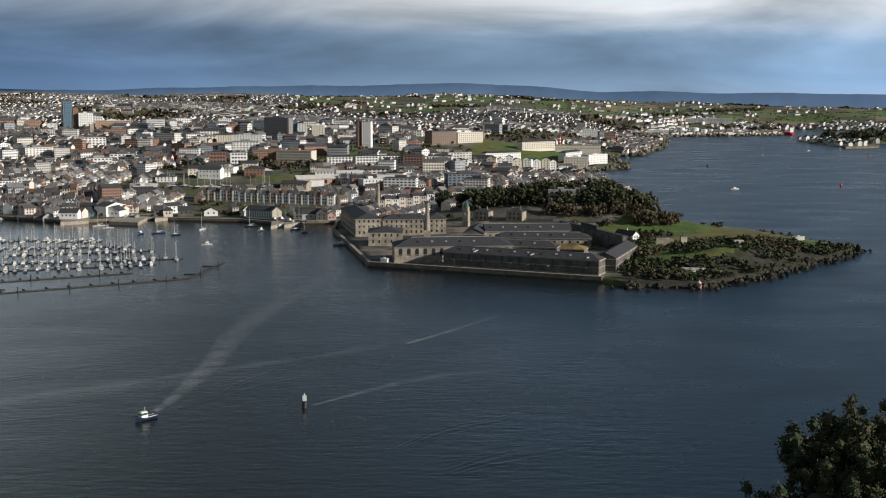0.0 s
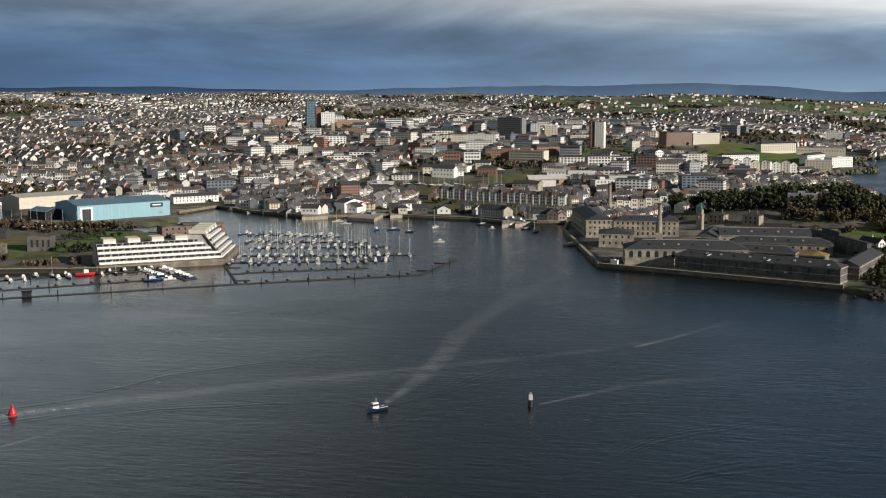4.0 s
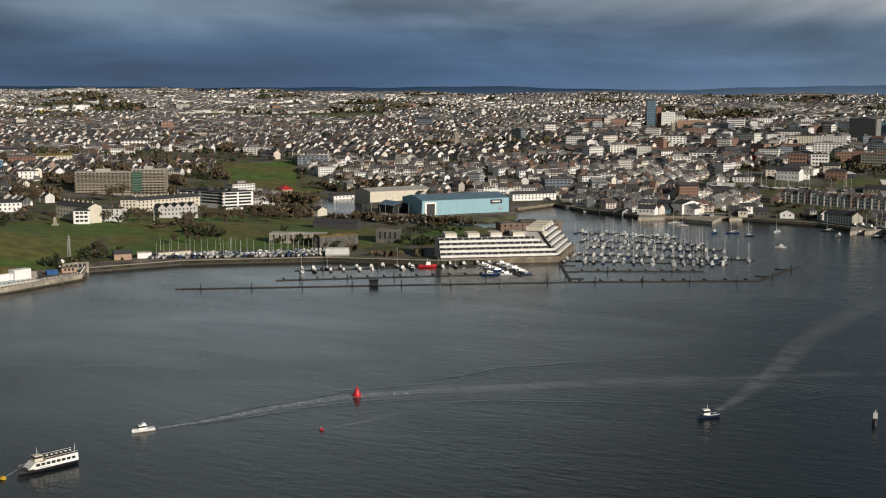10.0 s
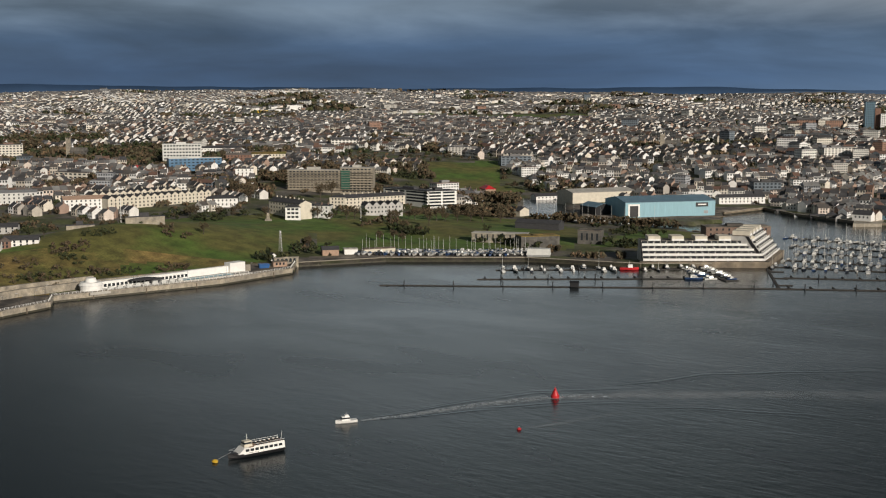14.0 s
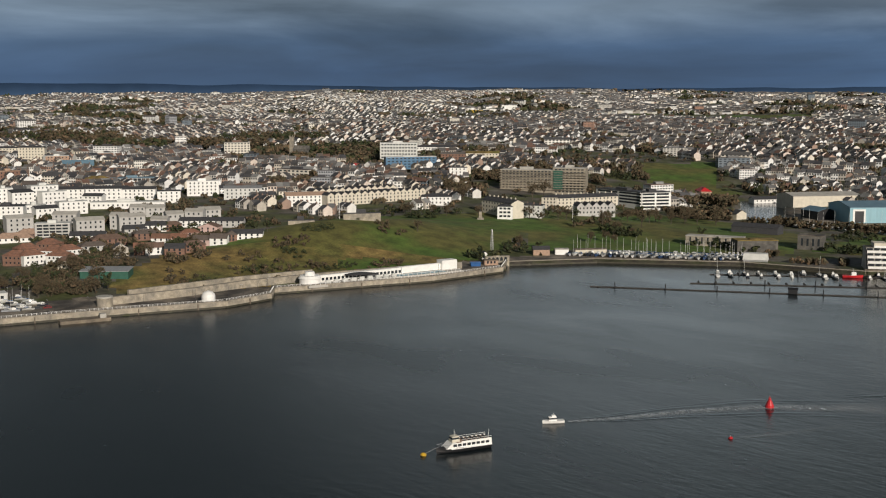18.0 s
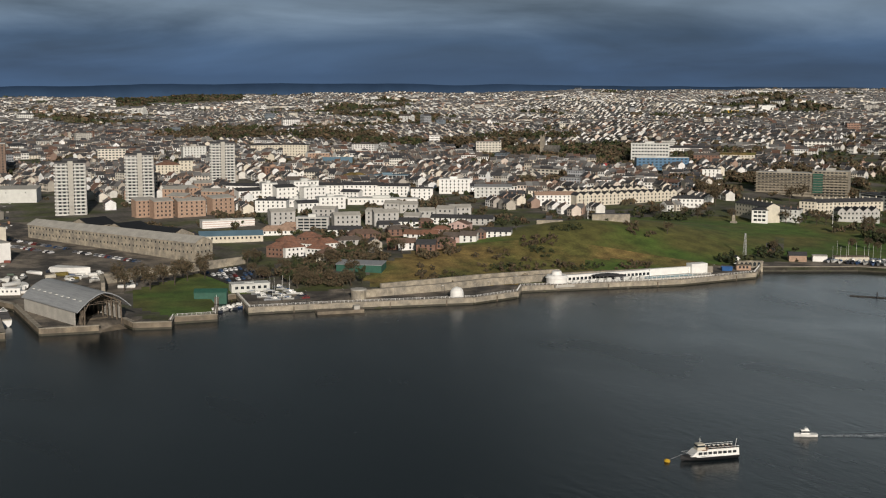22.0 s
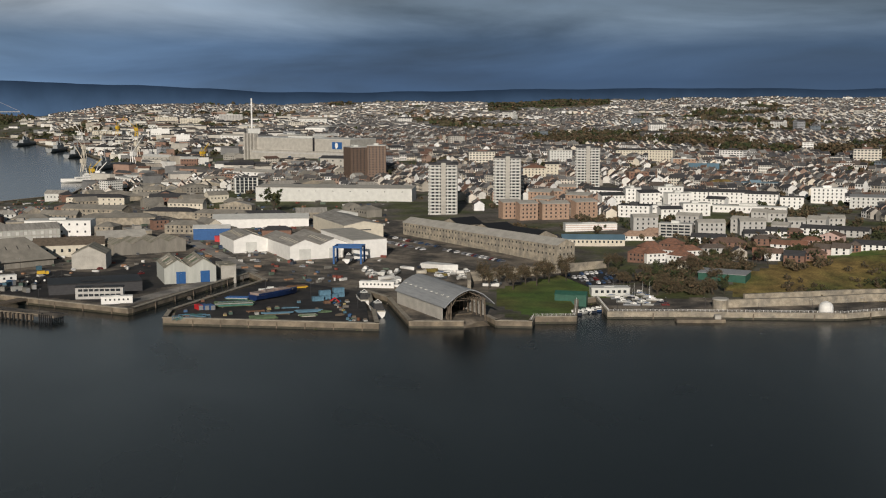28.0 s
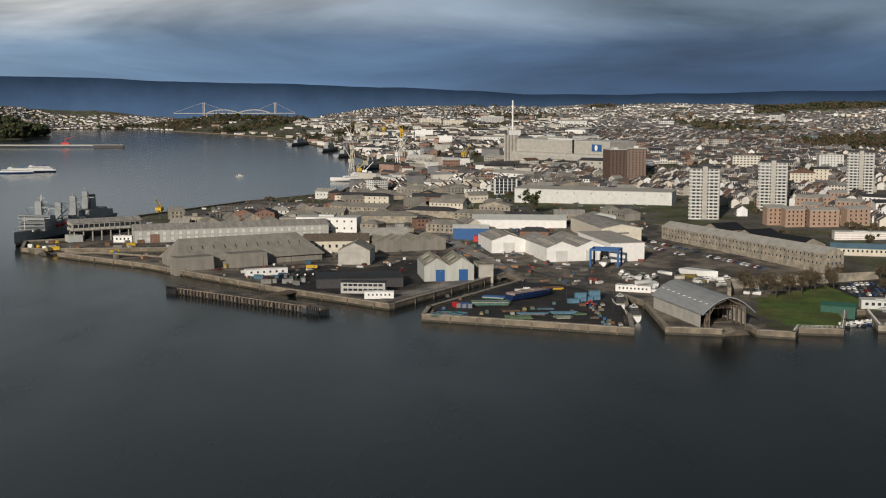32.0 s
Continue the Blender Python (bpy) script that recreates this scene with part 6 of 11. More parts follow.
for i in range(9):
    for x, z in ((3.2, 11.0), (21.8, 11.0)):
        part("rooflight", Geo().box(-0.6, -0.5, 0, 0.6, 0.5, 0.35), M_PALE, slip, at=(x, 4 + i * 6.2, z + 0.15))
part("side_wall", Geo().box(0, 4, -2, 0.4, SD, 7.8), M_CONCRETE, slip, "weathered boarded side wall")
part("side_wall", Geo().box(SW - 0.4, 6, -2, SW, SD, 7.8), M_CONCRETE, slip, "weathered boarded side wall")
part("back_wall", Geo().slab([(0, SD - 0.5), (SW, SD - 0.5), (SW, SD), (0, SD)], -2, 8), M_CONCRETE, slip)
part("back_gable", Geo().add([(x, SD - 0.3, z - 0.4) for x, z in prof], [tuple(range(8, -1, -1))]), M_CONCRETE, slip)
for i in range(12):
    y = 0.4 + i * 4.6
    for x, lean in ((3.0, 1.2), (SW - 3.0, -1.2)):
        part("post", Geo().beam((x, y, -2), (x + lean * 0.3, y, 9.8), 0.35).beam((x, y, 6), (x + lean * 3.2, y, 12.2), 0.22), M_TIMBER, slip)
    part("truss", Geo().beam((3, y, 9.6), (12.5, y, 13.8), 0.22).beam((12.5, y, 13.8), (22, y, 9.6), 0.22).beam((3, y, 9.6), (22, y, 9.6), 0.16), M_TIMBER, slip)
for i in range(3):
    part("brace", Geo().beam((0.4 + i, 0.5, -2), (3.5 - i, 0.5, 7.6), 0.25), M_TIMBER, slip)
part("slipway", Geo().add([(4, -14, -3.6), (21, -14, -3.6), (21, 14, 0.3), (4, 14, 0.3), (4, -14, -5), (21, -14, -5), (21, 14, -3), (4, 14, -3)], [(0, 1, 2, 3), (0, 4, 5, 1), (0, 3, 7, 4), (1, 5, 6, 2)]), M_QUAY, slip)

# Single trees and a back row of trees round the park lawns.
r = random.Random(49)
for i in range(34):
    if i < 12:
        tx, ty = r.choice(((-560, 690), (-590, 730), (-610, 690), (-520, 735), (-545, 660), (-640, 700))) 
        tx, ty = tx + r.uniform(-14, 14), ty + r.uniform(-14, 14)
    else:
        k = (i - 12) / 22
        tx, ty = -735 + 190 * k + r.uniform(-5, 5), 640 + 190 * k + r.uniform(-10, 10)
    tree(tx, ty, r.choice((0, 1, 0, 1, 2)), r.uniform(0.7, 1.1), group="park lawn trees")
for i in range(16):
    tree(-655 + r.uniform(-22, 14), 345 + i * 7 + r.uniform(-5, 5), r.choice((0, 1, 2)), r.uniform(0.55, 0.85), group="trees on the hill flank")

# ---- dockyard ----
YARD = dict(category="shed", group="dockyard sheds")
ropery = block("ropery", -886, 183, 22, 178, 15, 9.2, M_STONE, "x", 3.4, M_CONCRETE, front=(46, 2), right=4, pane=(0.9, 1.3), label="very long three-storey grey stone ropery", category="stone building")
for i, (px, py, wd) in enumerate(((-800, 236, 34), (-835, 222, 30), (-870, 208, 26))):
    block("ropery_rear_range", px, py, 22, wd, 22, 9.5, M_STONE, "y" if i else "x", 4.5, M_BLACK, label="rear stone range with a dark slate roof", category="stone building", group="ropery ranges")
cars_along(-880, 168, 22, 26, 2.8, 0.8)
cars_along(-800, 195, 22, 24, 2.8, 0.85)
cars_along(-860, 160, 22, 22, 2.8, 0.6)
assembly = block("cream_assembly_hall", -855, 133, 98, 30, 84, 13.0, M_CREAM, "y", 3.0, M_SHEDROOF, label="tall cream assembly hall with a shallow pitched roof", **YARD)
part("sign_bar", Geo().box(8, -0.15, 8.6, 22, 0.02, 10.6), M_CREAM, assembly)
part("sign_lettering", Geo().box(9.5, -0.2, 9.2, 20.5, -0.15, 10.0), M_SLATE, assembly)
block("white_boat_shed", -831, 52, 100, 25, 42, 9.0, M_WHITE, "y", 4.0, M_SHEDROOF, label="white gabled boat shed", **YARD)
block("white_boat_shed", -787, 86, 102, 42, 62, 9.5, M_WHITE, "y", 4.0, M_SHEDROOF, bays=2, label="pair of white gabled boat sheds with grey sheet roofs", **YARD)
hall = block("white_boat_hall", -783, 128, 102, 24, 64, 12.5, M_WHITE, "mono", 1.0, M_CONCRETE, label="tall white boat hall with a flat grey roof", **YARD)
# Flat black panel paints the dark of an open doorway.
part("doorway", Geo().box(-7, -0.2, 0, -1.5, 0.1, 9), M_BLACK, hall)
block("long_white_store", -960, 44, 84, 76, 26, 7, M_WHITE, "x", 3.0, M_PALE, label="long white store with a pale roof", **YARD)
for shed in [o for o in bpy.data.objects if o.parent is None and o.name.startswith("white_boat_shed")]:
    wide = 2 if shed.name == "white_boat_shed.001" else 1
    for b in range(wide):
        bw = 21 if wide == 2 else 25
        part("sliding_door", Geo().box(b * bw + bw / 2 - 4, -0.2, 0, b * bw + bw / 2 + 4, 0.05, 7.2), M_PALE, shed, "wide pale sliding door")
        for k in range(7):
            for side in (-1, 1):
                part("rooflight", Geo().box(-1.6, -0.9, 0, 1.6, 0.9, 0.12), M_CREAM, shed, at=(b * bw + bw / 2 + side * bw * 0.24, 4 + k * 5.2, 9.3 + 4.0 * 0.52 + 0.42)).rotation_euler = (0, side * math.atan(4.0 / (bw / 2)), 0)
twin = block("twin_gabled_shed", -703.5, 4, 97, 30, 34, 9.4, M_SHED_WALL, "y", 4.6, M_PATCHED, bays=2, label="pale green-grey twin-gabled shed with two blue doors", **YARD)
for b in range(2):
    for k in range(5):
        for side in (-1, 1):
            part("rooflight", Geo().box(-2.2, -1.4, 0, 2.2, 1.4, 0.12), (M_CREAM, M_CONCRETE, M_GRATE_GREEN)[(k + b) % 3], twin, at=(7.5 + 15 * b + side * 3.7, 4 + k * 6.4, 9.4 + 4.6 * 0.51 + 0.35)).rotation_euler = (0, side * math.atan(4.6 / 7.5), 0)
for dx in (9.5, 23.5):
    part("door", Geo().box(dx - 2.7, -0.25, 0, dx + 2.7, 0.1, 7.0), M_BLUE, twin, "tall blue roller door")
block("blue_store", -902, 27, 85, 27, 12, 8.5, M_BLUE, "x", 2, M_PALE, label="bright blue painted store with white roof", **YARD)
block("red_store", -890, 42, 80, 13, 5, 3.6, M_RED, "flat", 0.3, M_RED, label="long red store unit", **YARD)
block("lean_to_store", -715, 37, 97, 9, 18, 8.2, M_CONCRETE, "flat", 0.4, M_PATCHED, label="grey flat-roofed store beside the twin shed", **YARD)
block("site_hut", -712, 48, 97, 10, 5, 5.2, M_WHITE, "flat", 0.2, M_WHITE, front=(4, 2), pane=(1.0, 1.0), label="stacked white site huts with red trim", category="cabins")
block("dark_workshop", -678, -58, 96, 50, 26, 5.4, M_SLATE, "flat", 0.4, M_BLACK, label="low black flat-roofed workshop", **YARD)
block("cabin_offices", -661, -43, 84, 25, 6, 6.2, M_GREY, "flat", 0.5, M_BLACK, front=(8, 2), pane=(2.3, 1.3), label="two-storey grey cabin offices with dark window bands", category="cabins")
block("white_cabins", -642, -29, 90, 16, 4, 3.6, M_WHITE, "flat", 0.2, M_WHITE, front=(6, 1), pane=(0.8, 1.0), label="row of white site cabins on the quay edge", category="cabins")
block("gabled_stone_store", -777, -52, 84, 21, 24, 9.5, M_CONCRETE, "y", 5, M_PATCHED, label="grey gabled dock store", **YARD)
block("dock_workshop", -836, -80, 94, 46, 22, 8.5, M_CREAM, "x", 4, M_TIMBER, front=(9, 1), pane=(1.6, 2.2), label="pinkish old dock workshop with patched roof", **YARD)
block("dock_workshop", -832, -28, 112, 52, 24, 7.5, M_SHEET, "y", 3, M_PATCHED, bays=4, label="patched grey saw-roofed workshops", **YARD)
block("dock_workshop", -872, -40, 100, 34, 18, 8.0, M_STONE, "x", 4, M_CONCRETE, label="old stone dock workshop", **YARD)
block("white_dock_office", -962, -98, 80, 50, 18, 12.0, M_WHITE, "flat", 1.5, M_PALE, front=(8, 2), pane=(1.3, 1.5), label="white flat-roofed dock office with dark windows", category="building")
long_shed = block("long_glazed_shed", -900, -214, 107, 150, 22, 9.5, M_SHED_WALL, "x", 3.6, M_SHEDROOF, label="very long pale glazed plate shed beside the dock", **YARD)
for i in range(50):
    part("mullion", Geo().box(i * 3, -0.15, 0, i * 3 + 0.35, 0.02, 9.4), M_CONCRETE, long_shed)
part("rail_band", Geo().box(0, -0.2, 4.6, 150, 0, 5.1), M_CONCRETE, long_shed)
for i in range(49):
    for z0 in (1.6, 5.6):
        part("pane", Geo().box(i * 3 + 0.6, -0.06, z0, i * 3 + 2.8, 0.01, z0 + 2.5), M_GREY if (i + int(z0)) % 2 else M_PALE, long_shed)
part("door", Geo().box(12, -0.22, 0, 19, -0.02, 6.4), M_BRICK, long_shed, "brown sliding door")
big = thing("dock_slip_shed", -757, -153, 118, "huge dark grey barn-like slip shed with sweeping roof", "shed", z=2.6)
part("wall", Geo().box(0, 0, -4, 100, 34, 5.5), M_SHEET, big)
g = Geo()
sheet_slab(g, (-1, -2, 4.5), (101, -2, 4.5), (88, 16, 17.5), (6, 16, 17.5), 0.5)
sheet_slab(g, (6, 16, 17.5), (88, 16, 17.5), (101, 36, 4.5), (-1, 36, 4.5), 0.5)
g.add([(-1, -2, 4.5), (6, 16, 17.8), (-1, 36, 4.5), (101, -2, 4.5), (88, 16, 17.8), (101, 36, 4.5)], [(0, 1, 2), (3, 5, 4)])
part("roof", g, M_SHEET, big, "great sweeping grey sheeted roof")
part("annexe", Geo().box(-4, -8, -4, 22, 4, 8.5, 0.6), M_SHEET, big)
part("annexe", Geo().box(31, -9, -4, 58, 3, 9.0, 0.6), M_SHEET, big)
for i in range(11):
    part("roof_vent", Geo().add([(-0.3, -1.4, 0.6), (0.3, -1.4, 0.6), (0.3, 1.4, 2.65), (-0.3, 1.4, 2.65)], [(0, 1, 2, 3)]), M_BLACK, big, at=(12 + i * 7.5, 8, 10.72))
block("dock_cabin", -727, -105, 110, 26, 5, 3.6, M_WHITE, "flat", 0.2, M_WHITE, front=(6, 1), pane=(1.2, 1.2), label="white dock cabin with square windows", category="cabins")
loader = thing("dump_truck", -755, -68, 100, "orange dump truck on the dock road", "truck")
part("tipper", Geo().box(-3, -1.3, 1.4, 2, 1.3, 3.2, 0.2), M_YELLOW, loader)
part("cab", Geo().box(2.1, -1.1, 1.2, 4, 1.1, 3.0, 0.15), M_YELLOW, loader)
part("chassis", Geo().box(-3, -1, 0.5, 4, 1, 1.3), M_BLACK, loader)
for i in range(5):
    root = thing("cable_drum", -722 - i * 1.8, -74 + i * 4.6, 20, "black steel cable drum on the dock edge", "drum", "cable drums")
    ring = [(2.0 * math.cos(a), 2.0 * math.sin(a)) for a in np.linspace(0, 5.89, 16)]
    part("drum", Geo().loft([[(0, y, z + 2) for y, z in ring], [(2.5, y, z + 2) for y, z in ring]]), M_BLACK, root)
    part("hub", Geo().loft([[(2.5, y * 0.3, z * 0.3 + 2) for y, z in ring], [(2.8, y * 0.3, z * 0.3 + 2) for y, z in ring]]), M_WHITE, root)
berth = thing("covered_berth", -909, -263, 121, "two-storey covered berth with a raised gallery over a ramp", "shed", "dockyard sheds")
for i in range(8):
    for py in (0.7, 13.3):
        part("post", Geo().box(2 + i * 7 - 0.35, py - 0.35, -1, 2 + i * 7 + 0.35, py + 0.35, 8.2), M_CONCRETE, berth)
part("floor_deck", Geo().box(0, 0, 7.8, 54, 14, 8.5), M_STONE_DARK, berth)
gallery = part("gallery", Geo().box(0.2, 0.2, 8.5, 53.8, 13.8, 14.4), M_CONCRETE, berth, "raised beige gallery with a band of windows")
for i in range(13):
    part("pane", Geo().box(1.6 + i * 4, 0.08, 10.4, 4.8 + i * 4, 0.22, 13.2), M_GLASS, gallery)
for i in range(4):
    part("pane", Geo().box(0.08, 1.4 + i * 3.2, 10.6, 0.22, 3.4 + i * 3.2, 12.6), M_GLASS, gallery)
for i in range(14):
    part("pier", Geo().box(0.9 + i * 4, -0.1, 8.5, 1.3 + i * 4, 0.2, 14.3), M_CONCRETE, gallery)
g = Geo()
sheet_slab(g, (-0.8, -0.9, 14.2), (54.8, -0.9, 14.2), (54.8, 7, 16.6), (-0.8, 7, 16.6), 0.35)
sheet_slab(g, (-0.8, 7, 16.6), (54.8, 7, 16.6), (54.8, 14.9, 14.2), (-0.8, 14.9, 14.2), 0.35)
g.add([(0.2, 0.2, 14.4), (0.2, 13.8, 14.4), (0.2, 7, 16.5), (53.8, 0.2, 14.4), (53.8, 13.8, 14.4), (53.8, 7, 16.5)], [(0, 2, 1), (3, 4, 5)])
part("roof", g, M_SHEDROOF, berth, "low beige gabled roof")
part("ramp", Geo().add([(4, 1, -1), (54, 1, -1), (54, 13, -1), (4, 13, -1), (4, 1, 0.4), (54, 1, 6.4), (54, 13, 6.4), (4, 13, 0.4)], [(0, 1, 5, 4), (1, 2, 6, 5), (2, 3, 7, 6), (3, 0, 4, 7), (4, 5, 6, 7)]), M_SLATE, berth, "dark sloping ramp under the gallery")
part("back_wall", Geo().box(8, 12.6, -1, 54, 13.2, 7.8), M_STONE_DARK, berth)
part("porch", Geo().box(-3, -1.5, -1, 8, 10, 5.2, 0.3), M_SHED_WALL, berth, "low beige lean-to at the quay end")
block("small_white_store", -906, -231, 88, 14, 6, 4.6, M_WHITE, "flat", 0.2, M_WHITE, front=(4, 1), label="small white store with dark doors", **YARD)
block("store_building", -1010, -60, 85, 60, 20, 7, M_STONE, "hip", 3, M_SHEET, label="old sheet-roofed dock store", **YARD)
block("store_building", -1040, -10, 70, 44, 18, 7, M_STONE, "hip", 3, M_SLATE, label="old slate-roofed dock store", **YARD)
block("store_building", -1090, -80, 60, 60, 16, 8, M_STONE, "x", 3, M_SHEET, front=(12, 2), label="old stone dock terrace", **YARD)
block("store_building", -1210, -84, 72, 58, 16, 9, M_CREAM, "hip", 3, M_SLATE, front=(10, 2), label="pale dockside range with a dark roof", **YARD)
block("store_building", -1020, 30, 60, 50, 14, 6, M_STONE, "hip", 3, M_SHEET, front=(10, 2), label="old stone dock office", **YARD)
block("store_building", -905, 78, 80, 22, 10, 5, M_BRICK, "hip", 3, M_SLATE, label="old brick dock store", **YARD)
block("dock_offices", -1000, 64, 82, 42, 12, 6, M_BRICK, "hip", 2.4, M_SLATE, front=(12, 2), label="red brick dock offices with white windows", **YARD)
wall_run("dock_road_wall", [(-1122, -21), (-1060, -4), (-997, 20), (-930, 60)], 2, 11, 3, M_STONE_DARK, "high old stone wall of the dock road")

tarmac = Geo().slab([(-553, 98), (-647, 111), (-690, 84), (-701, 61), (-614, 9), (-592, 7)], 1.5, 2.82)
tagged(part("yard_tarmac", tarmac, M_TARMAC), "oil-dark tarmac of the store yard quay", "paving", kind="structure")
def draped(name, outline, step, lift, mat, label):
    """A sheet of paving that follows the lie of the land inside an outline."""
    xs, ys = np.meshgrid(np.arange(min(p[0] for p in outline), max(p[0] for p in outline), step), np.arange(min(p[1] for p in outline), max(p[1] for p in outline), step), indexing="ij")
    tops = heights(xs.ravel(), ys.ravel())[0].reshape(xs.shape) + lift
    inside = signed_distance(xs.ravel() + step / 2, ys.ravel() + step / 2, outline).reshape(xs.shape) > 0
    g = Geo()
    for i, j in zip(*np.nonzero(inside[:-1, :-1])):
        g.add([(float(xs[a, b]), float(ys[a, b]), float(tops[a, b])) for a, b in ((i, j), (i + 1, j), (i + 1, j + 1), (i, j + 1))], [(0, 1, 2, 3)])
    tagged(part(name, g, mat), label, "paving", kind="structure")


draped("dock_tarmac", [(-648, -28), (-690, -84), (-744, -100), (-775, -60), (-800, 0), (-815, 52), (-752, 46), (-712, 18), (-676, -8)], 3.0, 0.1, M_TARMAC, "dark tarmac of the dock yard")
ROAD = [(-640, -18), (-672, 4), (-707, 30), (-742, 57), (-807, 46), (-880, 28), (-1000, 14)]
lane = Geo()
for (ax, ay), (bx, by) in zip(ROAD, ROAD[1:]):
    d = Vector((bx - ax, by - ay, 0)).normalized() * 5.0
    za, zb = ground_at(ax, ay) + 0.3, ground_at(bx, by) + 0.3
    lane.add([(ax - d.y, ay + d.x, za), (ax + d.y, ay - d.x, za), (bx + d.y, by - d.x, zb), (bx - d.y, by + d.x, zb), (ax - d.y, ay + d.x, za - 2), (ax + d.y, ay - d.x, za - 2), (bx + d.y, by - d.x, zb - 2), (bx - d.y, by + d.x, zb - 2)],
             [(0, 1, 2, 3), (0, 3, 7, 4), (1, 5, 6, 2)])
tagged(part("dock_road", lane, M_ROAD), "pale concrete dock road between the basins", "road", kind="structure")
# Travelling boat hoist with a yacht in its slings.
hoist = thing("boat_hoist", -765, 112, 70, "blue steel travelling boat hoist", "crane")
for hx in (0, 18):
    for hy in (0, 12):
        part("leg", Geo().box(hx - 0.6, hy - 0.6, 0, hx + 0.6, hy + 0.6, 11), M_BLUE, hoist)
        part("wheel", Geo().loft([[(hx + 0.9 * math.cos(a), hy + s, 0.9 + 0.9 * math.sin(a)) for a in np.linspace(0, 5.5, 10)] for s in (-0.5, 0.5)]), M_BLACK, hoist)
for hy in (0, 12):
    part("beam", Geo().box(-0.6, hy - 0.6, 10.4, 18.6, hy + 0.6, 11.8), M_BLUE, hoist)
part("cross_beam", Geo().box(-0.5, 0, 10.6, 0.5, 12, 11.6).box(17.5, 0, 10.6, 18.5, 12, 11.6), M_BLUE, hoist)
part("side_beam", Geo().box(-0.4, 0, 3, 0.4, 12, 3.8), M_BLUE, hoist)


def motor_yacht(x, y, z, turn, length, label):
    root = thing("motor_yacht", x, y, turn, label, "boat", "new motor yachts", z=z)
    part("hull", hull(length, length * 0.25, length * 0.11, 0.5, 0.35), M_WHITE, root)
    part("saloon", Geo().box(-length * 0.35, -length * 0.1, length * 0.11, length * 0.16, length * 0.1, length * 0.19, length * 0.02), M_BLACK, root)
    part("saloon_glass", Geo().box(-length * 0.33, -length * 0.101, length * 0.13, length * 0.165, length * 0.101, length * 0.165, length * 0.005), M_GLASS, root)
    part("flybridge", Geo().box(-length * 0.3, -length * 0.085, length * 0.19, length * 0.04, length * 0.085, length * 0.235, length * 0.015), M_BLACK, root)
    part("deck", Geo().box(-length * 0.46, -length * 0.1, length * 0.11, length * 0.3, length * 0.1, length * 0.114), M_CREAM, root)
    part("sun_pad", Geo().box(-length * 0.28, -length * 0.06, length * 0.235, -length * 0.1, length * 0.06, length * 0.245), M_PALE, root)
    part("hull_window", Geo().box(-length * 0.2, -length * 0.127, length * 0.05, length * 0.1, length * 0.127, length * 0.075), M_BLACK, root)
    part("radar_arch", Geo().beam((-length * 0.2, -length * 0.08, length * 0.23), (-length * 0.24, 0, length * 0.3), 0.15).beam((-length * 0.2, length * 0.08, length * 0.23), (-length * 0.24, 0, length * 0.3), 0.15), M_WHITE, root)
    return root


motor_yacht(-762, 122, 5.0, 160, 20, "white motor yacht hanging in the hoist slings")
motor_yacht(-597, 109, 0, 178, 28, "new white motor yacht with black upper deck in the basin")
motor_yacht(-632, 108, 0, 178, 27, "new white motor yacht with black upper deck in the basin")
block("basin_cabins", -666, 112, 68, 20, 5, 3.2, M_WHITE, "flat", 0.3, M_WHITE, front=(8, 1), pane=(0.9, 1.0), label="white site cabins at the head of the basin", category="cabins")

# Store yard on the near quay: barges, crates, beams and nets.
r = random.Random(17)


def container(x, y, turn, z=None, mat=None, length=6.1):
    root = thing("shipping_container", x, y, turn, "painted steel shipping container in the store yard", "container", "shipping containers", z=z)
    box = part("box", Geo().box(0, 0, 0, length, 2.4, 2.6), mat or M_CRATES, root)
    part("door_end", Geo().box(length, 0.1, 0.1, length + 0.08, 2.3, 2.5), M_METAL, box)


for i in range(4):
    container(-624 - i * 3.4, 80 + i * 4.2, 100 + r.uniform(-3, 3), mat=M_GRATE)
    if i % 2:
        container(-624 - i * 3.4, 80 + i * 4.2, 100, z=5.25, mat=M_GRATE)
for i in range(3):
    container(-617 + i * 0.6, 18 + i * 3, 20, mat=(M_RED, M_BLUE, M_BLUE)[i])
for i in range(8):
    container(r.uniform(-720, -690), r.uniform(-100, -70), r.uniform(0, 180))
barge = thing("deck_barge", -643, 62, 130, "dark blue deck barge with a pinkish deck laid up", "barge", z=2.8)
part("hull", hull(34, 8.4, 3.2, 0, 0.25), M_HULL_BLUE, barge)
part("deck", Geo().box(-15.5, -3.9, 3.1, 9.5, 3.9, 4.3), M_DECK_PINK, barge)
part("bulwark", Geo().box(-16, 3.6, 3.2, 9, 4.0, 4.2).box(-16, -4.0, 3.2, 9, -3.6, 4.2), M_HULL_BLUE, barge)
part("hatch", Geo().box(-9, -2, 4.3, -3, 2, 4.9, 0.1).box(0, -2, 4.3, 6, 2, 4.9, 0.1), M_DECK_PINK, barge)
tender = thing("laid_up_launch", -660, 60, 100, "small white launch laid up on the quay", "boat", z=2.8)
part("hull", hull(11, 3.4, 2.2, 0, 0.3), M_WHITE, tender)
part("cuddy", Geo().box(-1, -1.1, 2.0, 3, 1.1, 3.2, 0.3), M_PALE, tender)


